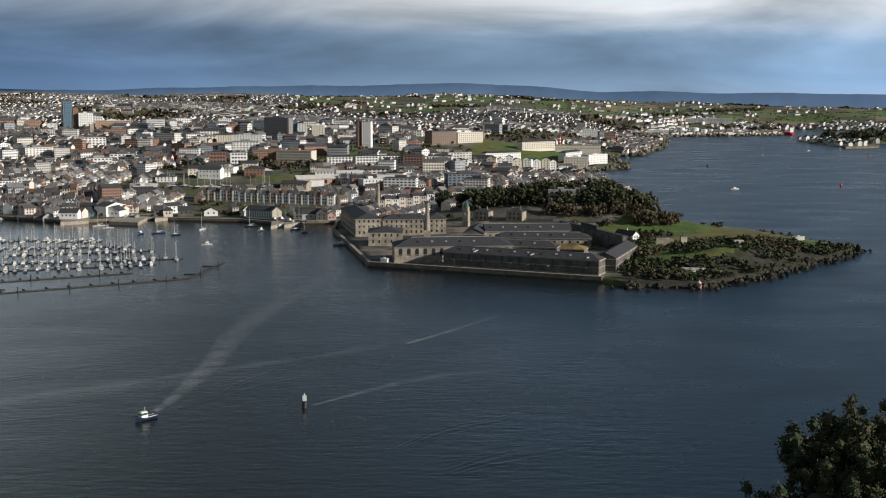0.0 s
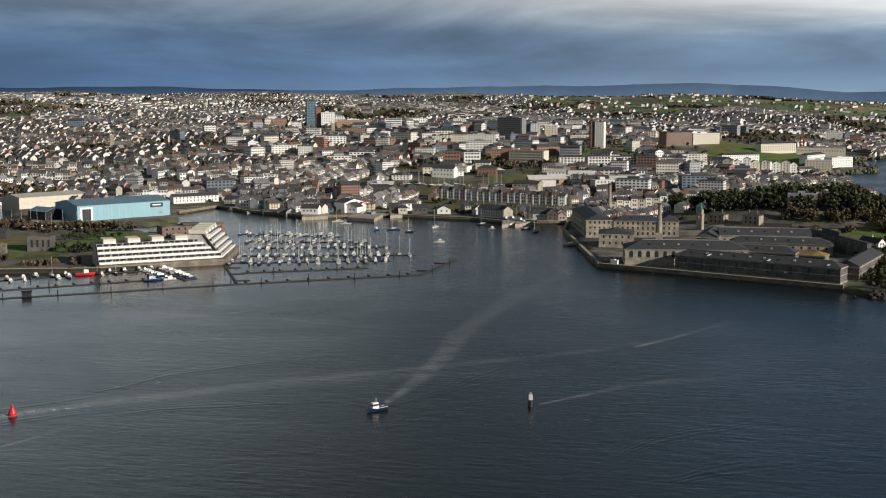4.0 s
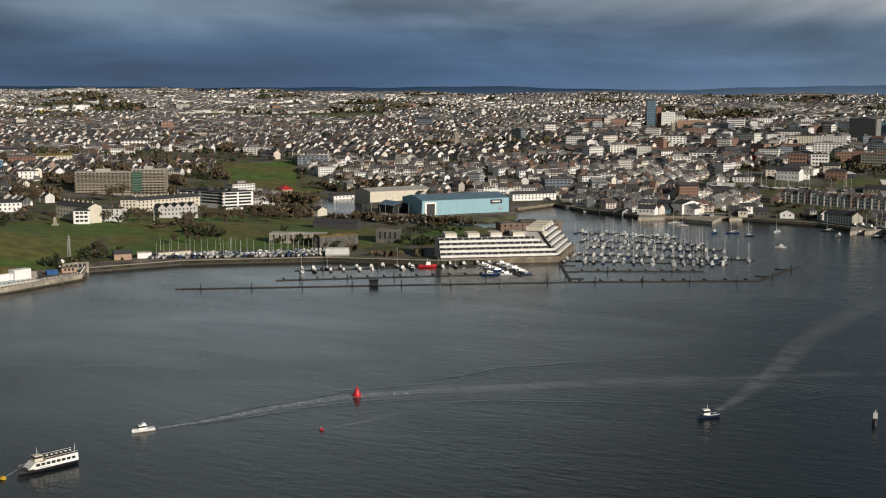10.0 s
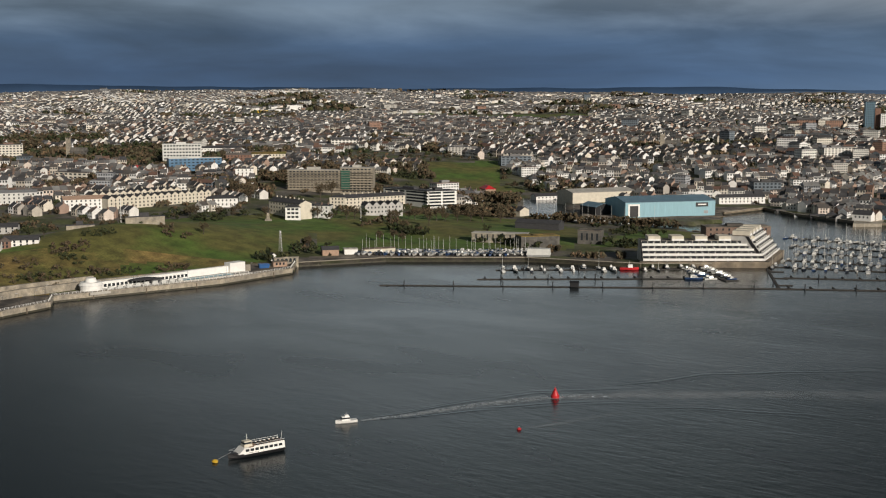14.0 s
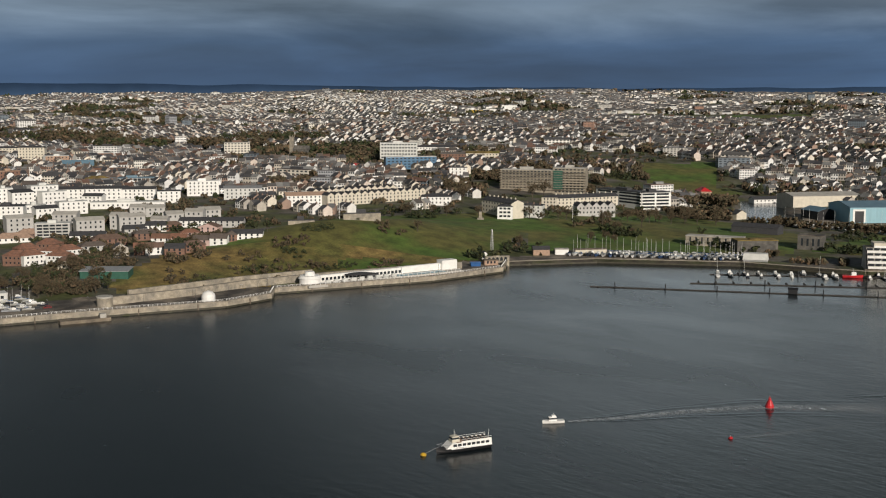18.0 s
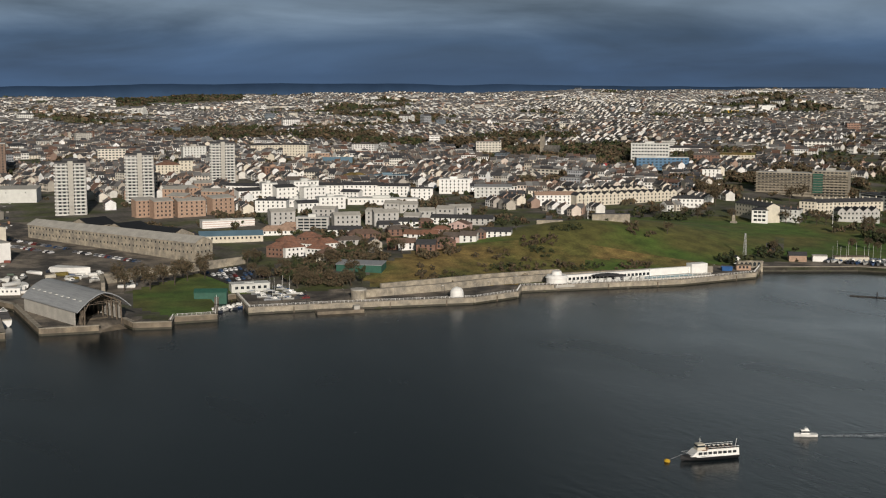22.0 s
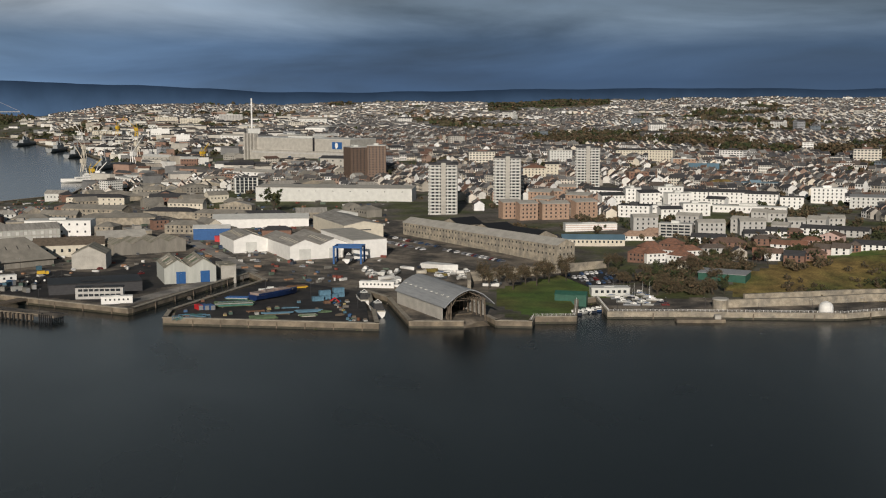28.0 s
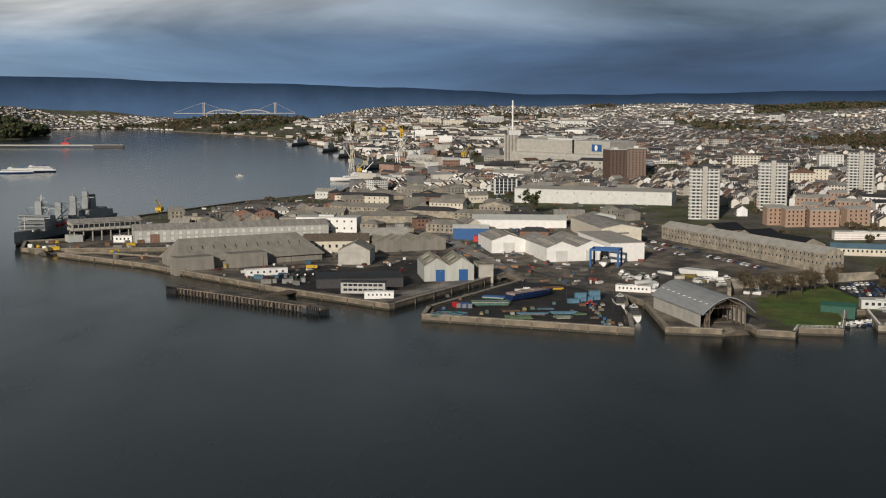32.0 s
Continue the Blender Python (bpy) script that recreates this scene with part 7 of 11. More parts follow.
def beam_stack(x, y, turn, long, wide, layers, mats, label):
    """Crossed layers of steel beams laid on bearers."""
    root = thing("beam_stack", x, y, turn, label, "stack", "store yard stacks", z=2.8)
    part("bearer", Geo().box(-long * 0.35, -wide / 2, 0, -long * 0.31, wide / 2, 0.3).box(long * 0.31, -wide / 2, 0, long * 0.35, wide / 2, 0.3), M_TIMBER, root)
    for k in range(layers):
        count = int(wide / 0.9)
        for j in range(count):
            reach = long / 2 * r.uniform(0.75, 1.05)
            y0 = -wide / 2 + (j + 0.1) * wide / count
            part("beam", Geo().box(-reach, y0, 0.3 + k * 0.45, reach * r.uniform(0.8, 1), y0 + wide / count * 0.62, 0.68 + k * 0.45), mats[(j * 3 + k) % len(mats)], root)


beam_stack(-621, 39, 92, 21, 8, 4, (M_GRATE_GREEN, M_SEA, M_GRATE_GREEN, M_METAL), "broad stack of green and grey steel beams")
beam_stack(-581, 50, 92, 14, 7, 2, (M_GRATE_GREEN, M_GRATE_GREEN, M_TIMBER), "flat stack of green steel gratings")
beam_stack(-590, 58, 88, 16, 4, 2, (M_TIMBER, M_GRATE, M_CREAM), "stack of pale timber and blue steel")
beam_stack(-593, 74, 90, 14, 5, 2, (M_GRATE, M_GRATE, M_METAL), "stack of light blue steel frames")
beam_stack(-581, 72, 94, 9, 5, 2, (M_CONCRETE, M_GRATE_GREEN), "pallets of grey and green gratings")
beam_stack(-600, 48, 96, 12, 3, 1, (M_RUST, M_TIMBER, M_GRATE), "rusty beams laid on the tarmac")
beam_stack(-606, 66, 86, 10, 3, 1, (M_GRATE, M_BLACK), "blue and black beams laid on the tarmac")
beam_stack(-640, 42, 70, 14, 5, 3, (M_SEA, M_METAL, M_BLUE), "stack of blue and grey pipes")
beam_stack(-671, 77, 100, 13, 5, 3, (M_YELLOW, M_YELLOW, M_RUST), "stack of yellow painted steel frames")
for i in range(16):
    root = thing("pipe_frame", -588 + r.uniform(-3.5, 3), 8.5 + i * 0.95, r.uniform(60, 120), "blue painted pipe frame on the quay edge", "frame", "blue pipe frames", z=2.8)
    tall = r.uniform(1.0, 2.0)
    part("tube", Geo().beam((-2, 0, 0.1), (-2, 0, tall), 0.14).beam((2, 0, 0.1), (2, 0, tall), 0.14).beam((-2, 0, tall), (2, 0, tall), 0.14).beam((-2, 0, 0.2), (2, 0, tall), 0.11).beam((-2, -1, 0.1), (-2, 1, 0.1), 0.14).beam((2, -1, 0.1), (2, 1, 0.1), 0.14), M_SEA if i % 3 else M_GRATE, root)
digger = thing("excavator", -612, 86, 100, "orange excavator with its arm lowered", "excavator", z=2.8)
for side in (-1.1, 1.1):
    part("track", Geo().box(-2, side - 0.35, 0, 2, side + 0.35, 0.9, 0.2), M_BLACK, digger)
part("body", Geo().box(-2, -1.3, 0.9, 1.4, 1.3, 2.2, 0.15), M_RUST, digger)
part("cab", Geo().box(0, 0.2, 2.2, 1.4, 1.3, 3.1, 0.12), M_GLASS, digger)
part("arm", Geo().beam((1.2, -0.3, 1.8), (4, -0.3, 3.6), 0.4).beam((4, -0.3, 3.6), (6.5, -0.3, 1.0), 0.32), M_RED, digger)
part("bucket", Geo().box(6.1, -0.8, 0.2, 7.1, 0.2, 1.1, 0.15), M_BLACK, digger)
for i in range(26):
    k = r.random()
    px, py = -562 - 62 * k, 92 + r.uniform(-2.5, 3)
    root = thing("quay_litter_bin", px, py, r.uniform(0, 180), "small drum or crate on the basin edge", "crate", "basin edge crates", z=2.8)
    part("box", Geo().box(-0.8, -0.5, 0, 0.8, 0.6, r.uniform(0.5, 1.4), 0.1), M_CRATES, root)
for i in range(34):
    k, s = r.random(), r.random()
    px, py = -562 - 70 * s - 30 * k, 98 - 88 * k
    if any(math.hypot(px - bx, py - by) < br for bx, by, br in ((-643, 62, 19), (-621, 39, 12), (-628, 88, 12), (-581, 50, 8), (-590, 66, 14), (-671, 77, 9), (-640, 42, 9), (-588, 16, 9))):
        continue
    turn = 92 + r.choice((0, 90)) + r.uniform(-8, 8)
    if i % 3:
        root = thing("store_crate", px, py, turn, "weathered crate in the store yard", "crate", "store yard crates", z=2.8)
        box = part("box", Geo().box(-r.uniform(1, 2), -1, 0, r.uniform(1, 2), 1, r.uniform(0.6, 1.3), 0.08), M_CRATES, root)
        part("lid", Geo().box(-1, -0.8, 0.6, 1, 0.8, r.uniform(1.2, 1.6), 0.1), M_TIMBER, box)
    else:
        root = thing("net_heap", px, py, turn, "heap of nets and old rope", "heap", "store yard heaps", z=2.8)
        part("mound", Geo().blob(0, 0, 0.3, r.uniform(2, 4), r.uniform(1.2, 2), r.uniform(0.5, 1.0), i, 8, 3), r.choice((M_GRATE_GREEN, M_TIMBER, M_ROCK)), root)
wrapped = thing("wrapped_boat", -716, 172, 40, "large boat shrink-wrapped in white sheet", "boat")
part("cover", hull(26, 9, 4.5, 0, 0.2, 0.9), M_WHITE, wrapped)
part("cradle", Geo().box(-9, -2, -0.5, 9, 2, 0.2), M_BLUE, wrapped)
for i in range(34):
    px, py = r.uniform(-730, -650), r.uniform(125, 190)
    if r.random() < 0.5:
        copy_thing(CRUISERS[i % 2], pose(px, py, ground_at(px, py) + 0.6, 0, 0, r.uniform(0, 360)))
    else:
        root = thing("mould_stack", px, py, r.uniform(0, 180), "pale glass-fibre mould stored outdoors", "mould", "boat moulds")
        part("mould", hull(r.uniform(6, 12), r.uniform(2.5, 4), r.uniform(1.5, 2.5), 0), r.choice((M_PALE, M_WHITE, M_CREAM, M_ROUGH)), root)
for i in range(30):
    px, py = r.uniform(-890, -740), r.uniform(-60, 100)
    place(CAR, px, py, r.uniform(0, 360))
for i in range(26):
    px, py = r.uniform(-900, -700), r.uniform(-250, -60)
    if signed_distance(np.array([px]), np.array([py]), MAINLAND)[0] > 6:
        container(px, py, r.uniform(0, 180), length=r.choice((3, 6.1)))
for i in range(16):
    lamp_post(-600 - i * 17, 100 - i * 22 if i < 8 else -60 - (i - 8) * 20, 11, "dock lighting columns")

for i in range(46):
    px, py = r.uniform(-935, -800), r.uniform(-318, -205)
    if signed_distance(np.array([px]), np.array([py]), MAINLAND)[0] > 3 and math.hypot(px + 915, py + 245) > 24:
        if i % 2:
            root = thing("dock_stores", px, py, r.uniform(0, 180), "mixed stores and tarpaulined pallets on the dock edge", "stores", "dock edge stores")
            part("pallet_load", Geo().box(-2.2, -1.4, 0, 1.8, 1.2, r.uniform(1.4, 2.6), 0.2), M_CRATES, root)
            part("sheeted_load", Geo().blob(4, 0.5, 0.6, 2.0, 1.6, 1.2, i, 8, 3), r.choice((M_YELLOW, M_BLUE, M_TIMBER, M_WHITE)), root)
        else:
            container(px, py, r.uniform(95, 125), length=r.choice((3, 6.1)), mat=r.choice((None, M_WHITE, M_YELLOW, M_RUST)))

# Timber-fendered jetty standing off the dock.
jetty = thing("fender_jetty", -681, -146, 51.5, "long dark timber jetty on piles with tall lighting columns", "jetty", z=0)
part("deck", Geo().box(0, 2, 2.4, 121, 12, 3.4), M_ASPHALT, jetty)
for i in range(36):
    part("fender", Geo().box(9 + i * 2.8, 0.6, -2, 9.6 + i * 2.8, 1.9, 3.4), M_DECK, jetty)
for i in range(14):
    part("fender_panel", Geo().box(12 + i * 7, 1.4, 0.6, 17 + i * 7, 2.0, 3.0), M_TIMBER, jetty)
for i in range(14):
    for px in (1 + i % 7 * 1.3, 112 + i % 7 * 1.3):
        part("support_post", Geo().tube(px, 1.5 + (i // 7) * 8, -3, 3.9, 0.35, 0.35, 7), M_BLACK, jetty)
part("kerb", Geo().box(0, 2, 3.4, 121, 2.5, 3.8), M_QUAY, jetty)
for i in range(9):
    part("bollard", Geo().tube(8 + i * 13, 3.6, 3.4, 4.3, 0.4, 0.3, 7), M_BLACK, jetty)
part("link_bridge", Geo().box(64, 12, 2.3, 70, 42, 3.3), M_TIMBER, jetty)
for i in range(4):
    lamp_post(-681 + 0.62 * (12 + i * 32) - 5, -146 + 0.78 * (12 + i * 32) + 4, 12, "jetty lighting columns", z=3.4)


# ---- naval ships on the dock wall ----
def supply_ship(x, y, turn, length, label, masts):
    root = thing("naval_supply_ship", x, y, turn, label, "ship", "naval ships", z=0)
    part("hull", hull(length, length * 0.13, 9, 1.0, 0.35, 0.85), M_NAVY_HULL, root)
    part("boot_topping", hull(length * 0.985, length * 0.131, 1.0, 1.5, 0), M_BLACK, root)
    part("bridge", Geo().box(length * 0.2, -length * 0.055, 9, length * 0.32, length * 0.055, 19, 0.8), M_NAVY, root)
    part("bridge_wing", Geo().box(length * 0.27, -length * 0.075, 18, length * 0.31, length * 0.075, 20.5, 0.3), M_NAVY, root)
    part("bridge_windows", Geo().box(length * 0.272, -length * 0.07, 18.9, length * 0.3125, length * 0.07, 19.8), M_GLASS, root)
    part("superstructure", Geo().box(-length * 0.38, -length * 0.055, 9, -length * 0.16, length * 0.055, 17, 0.6), M_NAVY, root)
    for k, h in masts:
        part("rig_post", Geo().box(length * k - 1.6, -3, 9, length * k + 1.6, 3, h, 0.5).tube(length * k, 0, h, h + 3, 0.6, 0.3, 6), M_NAVY, root)
        for side in (-1, 1):
            part("derrick", Geo().beam((length * k, 2 * side, h * 0.5), (length * k + 9, 7 * side, h * 0.85), 0.35), M_NAVY, root)
        part("gantry_arm", Geo().beam((length * k, -8, h - 5), (length * k, 8, h - 5), 0.6), M_NAVY, root)
    part("bridge_deck", Geo().box(length * 0.19, -length * 0.062, 12, length * 0.335, length * 0.062, 12.5).box(length * 0.19, -length * 0.062, 15.4, length * 0.33, length * 0.062, 15.9), M_NAVY, root)
    part("funnel", Geo().box(-length * 0.33, -3, 17, -length * 0.27, 3, 27, 0.5), M_NAVY, root, "tall grey funnel")
    part("funnel_top", Geo().box(-length * 0.33, -2.4, 27, -length * 0.27, 2.4, 28.5), M_BLACK, root)
    mast = Geo()
    for sx, sy in ((-2, -2), (2, -2), (2, 2), (-2, 2)):
        mast.beam((length * 0.23 + sx, sy, 19), (length * 0.23, 0, 36), 0.25)
    part("lattice_mast", mast.beam((length * 0.23, -5, 30), (length * 0.23, 5, 30), 0.2).beam((length * 0.23, -3, 33), (length * 0.23, 3, 33), 0.2), M_PALE, root)["kind"] = "stuff"
    part("hangar", Geo().box(-length * 0.46, -length * 0.05, 9, -length * 0.38, length * 0.05, 14, 0.4), M_NAVY, root)
    part("lifeboat", Geo().blob(length * 0.1, length * 0.055, 12, 4.5, 1.6, 1.5, 4, 10, 5), M_RED, root, "red lifeboat")
    part("lifeboat", Geo().blob(length * 0.1, -length * 0.06, 12, 4.5, 1.6, 1.5, 5, 10, 5), M_RED, root, "red lifeboat")
    for k, side in ((0.0, 1), (0.16, 1), (0.21, 1), (0.0, -1), (-0.12, -1)):
        part("lifeboat", Geo().blob(length * k, side * length * 0.064, 11.2, 4.2, 1.5, 1.4, 8, 10, 5), M_RED, root, "red lifeboat")
    for k, w, h, m in ((0.36, 0.03, 10.5, M_PALE), (0.14, 0.045, 13.5, M_NAVY), (0.0, 0.035, 12.5, M_PALE), (-0.05, 0.03, 14.5, M_NAVY), (-0.14, 0.04, 12.0, M_PALE)):
        part("deck_house", Geo().box(length * (k - 0.022), -length * w, 9, length * (k + 0.022), length * w, h, 0.25), m, root)
    for i in range(10):
        part("port_light", Geo().box(length * 0.325 - 0.1, -8.2 + i * 1.7, 13.4, length * 0.3262, -7.2 + i * 1.7, 14.4), M_GLASS, root)
    for k in (0.41, 0.45):
        part("anchor_winch", Geo().box(length * k - 1, -2.2, 9, length * k + 1, 2.2, 10.6, 0.3), M_BLACK, root)
    for side in (-1, 1):
        part("crane_jib", Geo().beam((length * 0.16, 4 * side, 13), (length * 0.06, 8 * side, 22), 0.45), M_PALE, root)
    for z0 in (10.2, 13.4, 16.4):
        for i in range(14):
            part("port_light", Geo().box(length * 0.325 + (0.0 if z0 < 16 else -0.6), -9.2 + i * 1.35, z0, length * 0.3268, -8.5 + i * 1.35, z0 + 0.7), M_GLASS, root)
    rail = Geo()
    for i in range(30):
        for side in (-1, 1):
            rail.beam((length * (-0.46 + i * 0.029), side * length * 0.062, 9), (length * (-0.46 + i * 0.029), side * length * 0.062, 10.3), 0.08)
    for side in (-1, 1):
        rail.beam((-length * 0.46, side * length * 0.062, 10.3), (length * 0.38, side * length * 0.062, 10.3), 0.09)
    part("railing", rail, M_PALE, root)["kind"] = "stuff"
    hoses = Geo()
    for (k, h), (k2, h2) in zip(masts, masts[1:]):
        for side in (-2.5, 2.5):
            hoses.beam((length * k, side, h - 2), (length * k2, side, h2 - 4), 0.14)
            hoses.beam((length * k, side, h - 2), (length * (k + k2) / 2, side * 2.6, 10), 0.12)
    part("rigging", hoses, M_BLACK, root)["kind"] = "stuff"
    for i in range(22):
        px, py = length * r.uniform(-0.16, 0.18), r.uniform(-8, 8)
        part("deck_fitting", Geo().box(px - r.uniform(0.6, 2), py - 0.7, 9, px + r.uniform(0.6, 2), py + 0.8, r.uniform(10.2, 13), 0.15), r.choice((M_NAVY, M_PALE, M_NAVY_HULL, M_BLACK)), root)
    part("foremast", Geo().tube(length * 0.4, 0, 9, 21, 0.35, 0.2, 6).beam((length * 0.4, -2.5, 18), (length * 0.4, 2.5, 18), 0.15), M_PALE, root)
    part("radome", Geo().blob(length * 0.24, 3, 23, 1.3, 1.3, 1.5, 6, 10, 6).blob(length * 0.24, -3, 22, 1.1, 1.1, 1.3, 7, 10, 6), M_WHITE, root)


supply_ship(-990, -292, -8, 178, "grey naval supply ship with red lifeboats alongside the dock", ((0.26, 31), (0.06, 27), (-0.1, 30), (-0.24, 32)))

# Close-packed old stores and workshops behind the docks.
taken = [(-960, -90, 45), (-925, -140, 55), (-890, -60, 40), (-850, 20, 45), (-920, 45, 35), (-1000, -40, 40), (-1040, 10, 40), (-1090, -60, 40), (-1210, -60, 40), (-1250, -120, 45), (-1120, 160, 90), (-1080, 120, 60),
         (-870, 170, 50), (-940, 80, 45), (-1000, 70, 35), (-990, 240, 40), (-910, 230, 60), (-1290, 90, 40), (-1180, 100, 60), (-770, 20, 60), (-800, 110, 60), (-1165, -150, 62), (-1120, -165, 50), (-1210, -165, 50)]
rr = random.Random(19)
made = 0
for i in range(900):
    a, dd = radians(rr.uniform(80, 102)), rr.uniform(900, 1420)
    px, py = -math.sin(a) * dd, math.cos(a) * dd
    w = rr.uniform(12, 34)
    if made > 75 or any(math.hypot(px - tx, py - ty) < tr * 0.8 + w * 0.4 for tx, ty, tr in taken) or signed_distance(np.array([px]), np.array([py]), MAINLAND)[0] < 18:
        continue
    taken.append((px, py, w * 0.62))
    made += 1
    mats = rr.choice(((M_STONE, M_SHEDROOF), (M_SHEET, M_SHEET), (M_STONE, M_SHEET), (M_CREAM, M_SHEET), (M_PALE, M_SHEDROOF), (M_STONE, M_SHEET), (M_BRICK, M_SLATE)))
    block("old_dock_store", px, py, rr.choice((20, 65, 85, 110)), w, rr.uniform(9, 16), rr.uniform(4.5, 8.5), mats[0], rr.choice(("x", "hip", "x", "y", "flat")), 3.2, mats[1], front=(int(w / 4), rr.choice((1, 2))),
          label="old dock store with weathered grey roof", category="building", group="old dock stores")
for i in range(30):
    a, dd = radians(rr.uniform(80, 100)), rr.uniform(760, 1350)
    px, py = -math.sin(a) * dd, math.cos(a) * dd
    if signed_distance(np.array([px]), np.array([py]), MAINLAND)[0] > 10:
        place(CAR, px, py, rr.uniform(0, 360))

# Car terraces behind the long shed, one above another.
rows = np.array([(-1098 - k * 17 - j * 0.35 + rr.uniform(-0.5, 0.5), -196 + j * 2.9, 0, rr.choice((0, 180)) + rr.uniform(-4, 4), 4.2, 1.8, rr.uniform(1.4, 1.7), 0) for k in range(7) for j in range(34) if rr.random() < 0.85])
rows[:, 2] = heights(rows[:, 0], rows[:, 1])[0]
many("parked_vehicles", rows, KIT_BOX, M_GEAR, "rows of cars parked on the dock terraces", "cars")
for ax in (-1123, -1157, -1191):
    wall_run("terrace_wall", [(ax, -200), (ax - 12, -98)], 2.2, 5.4, 1.2, M_STONE_DARK, "low brown retaining wall of the car terraces")

# ---- tower blocks and flats of the west town ----
def tower_block(x, y, turn, label):
    root = thing("tower_block", x, y, turn, label, "tower block", "tower blocks")
    w, d, h, n = 24, 22, 42.5, 15
    part("wall", Geo().box(0, 0, -4, w, d, h), M_TOWER, root)
    part("roof", Geo().box(-0.5, -0.5, h, w + 0.5, d + 0.5, h + 1.2).box(6, 6, h + 1.2, 18, 16, h + 3.4), M_SLATE, root)
    part("stair_shaft", Geo().box(10, -1.2, -2, 14, 0, h + 1.8), M_CONCRETE, root)
    for i in range(n):
        z = i * h / n
        part("balcony", Geo().box(-1.2, 0.5, z, 0, d - 0.5, z + 1.1).box(0.5, -1.0, z, 9.4, 0, z + 1.05).box(14.6, -1.0, z, w - 0.5, 0, z + 1.05), M_PALE, root, "pale grey balcony parapets")
    openings(root, "f", w, d, 0.6, h, 6, n, 2.3, 1.5)
    openings(root, "l", w, d, 0.6, h, 4, n, 2.6, 1.5)
    return root


tower_block(-992, 228, 75, "grey tower block of fifteen floors with pale balconies")
tower_block(-1048, 302, 72, "grey tower block of fifteen floors with pale balconies")
tower_block(-1156, 420, 71, "grey tower block of fifteen floors with pale balconies")
block("brown_tower", -1372, 222, 100, 20, 26, 35, M_BROWN, "flat", 2, M_PALE, front=(4, 12), pane=(1.6, 1.3), label="dark brown brick tower block", category="tower block")
block("brown_tower", -1378, 242, 78, 22, 26, 36, M_BROWN_PALE, "flat", 2, M_PALE, front=(5, 12), pane=(1.6, 1.3), label="lighter brown brick tower block", category="tower block")
r = random.Random(61)
# Flats, maisonettes and terraces of the hill estate.
block("cream_terrace", -1508, 604, 75, 45, 12, 13.5, M_CREAM, "hip", 2, M_SLATE, front=(11, 4), label="cream stucco terrace on the hill", category="house", group="hill terraces")
block("cream_terrace", -1433, 618, 52, 32, 12, 18.0, M_CREAM, "hip", 2, M_SLATE, front=(8, 5), label="tall cream stucco terrace end", category="house", group="hill terraces")
block("white_range", -1743, 566, 71, 48, 12, 7.1, M_WHITE, "x", 2, M_SLATE, front=(11, 2), label="long white range behind the tower blocks", category="building")
block("pale_block", -1448, 490, 81, 29, 16, 19.9, M_PALE, "flat", 2, M_CONCRETE, front=(7, 6), label="large pale rendered block", category="building")
block("cream_mansion", -1248, 392, 72, 25, 14, 15.7, M_CREAM, "hip", 3, M_TILES, front=(6, 5), label="cream mansion flats with red-brown roof", category="apartment building")
block("cream_mansion", -1274, 426, 71, 15, 12, 17.2, M_CREAM, "x", 2, M_SLATE, front=(3, 5), label="cream mansion flats with slate roof", category="apartment building")
block("terra_flats", -1365, 622, 65, 27, 13, 11.0, M_TERRA, "flat", 2, M_PALE, front=(6, 3), label="terracotta brick flats with pale roof", category="apartment building")
block("terra_flats", -1387, 688, 63, 30, 13, 9.7, M_BRICK, "flat", 2, M_PALE, front=(7, 3), label="dark brick flats by the park trees", category="apartment building")
block("slate_chapel", -1292, 608, 64, 35, 14, 5.0, M_GREY, "x", 6, M_TEAL_ROOF, front=(8, 1), label="chapel with a steep blue slate roof", category="chapel")
block("white_range", -1206, 602, 63, 35, 11, 6.2, M_WHITE, "x", 2, M_TILES, front=(8, 1), label="white two-storey range with tiled roof", category="house")
block("white_range", -1162, 627, 61, 31, 11, 6.5, M_CREAM, "x", 2, M_TILES, front=(7, 2), label="cream two-storey range with tiled roof", category="house")
block("red_block", -1205, 498, 81, 22, 14, 11.2, M_BRICK, "flat", 2, M_TERRA, front=(5, 3), label="red brick block above the estate", category="building")
block("mossy_block", -1102, 542, 63, 23, 14, 8.3, M_CREAM, "hip", 2.5, M_ROUGH, front=(5, 2), label="cream block with a mossy yellow roof", category="building")
block("glass_school", -1077, 556, 62, 43, 16, 9.3, M_GREY, "flat", 2, M_TEAL_ROOF, front=(10, 3), pane=(3.2, 2.2), label="grey school with blue-green glazing", category="school")
block("gabled_house", -1174, 511, 46, 13, 11, 7.8, M_WHITE, "y", 3, M_SLATE, front=(3, 2), label="white gabled house above the estate", category="house", group="gabled hill houses")
block("gabled_house", -1165, 520, 76, 10, 11, 6.8, M_WHITE, "y", 3, M_TILES, front=(2, 2), label="white gabled house above the estate", category="house", group="gabled hill houses")
block("gabled_house", -1162, 528, 90, 10, 11, 7.8, M_WHITE, "y", 3, M_SLATE, front=(2, 2), label="white gabled house above the estate", category="house", group="gabled hill houses")
block("gabled_house", -1155, 533, 45, 9, 11, 6.8, M_WHITE, "y", 3, M_TILES, front=(2, 2), label="white gabled house above the estate", category="house", group="gabled hill houses")
block("gabled_house", -1152, 541, 75, 7, 11, 7.7, M_WHITE, "y", 3, M_SLATE, front=(2, 2), label="white gabled house above the estate", category="house", group="gabled hill houses")
block("white_flats", -1063, 400, 45, 35, 12, 9.3, M_WHITE, "x", 2, M_SLATE, front=(8, 2), label="white rendered flats with slate roofs on the hill estate", category="apartment building", group="white estate flats")
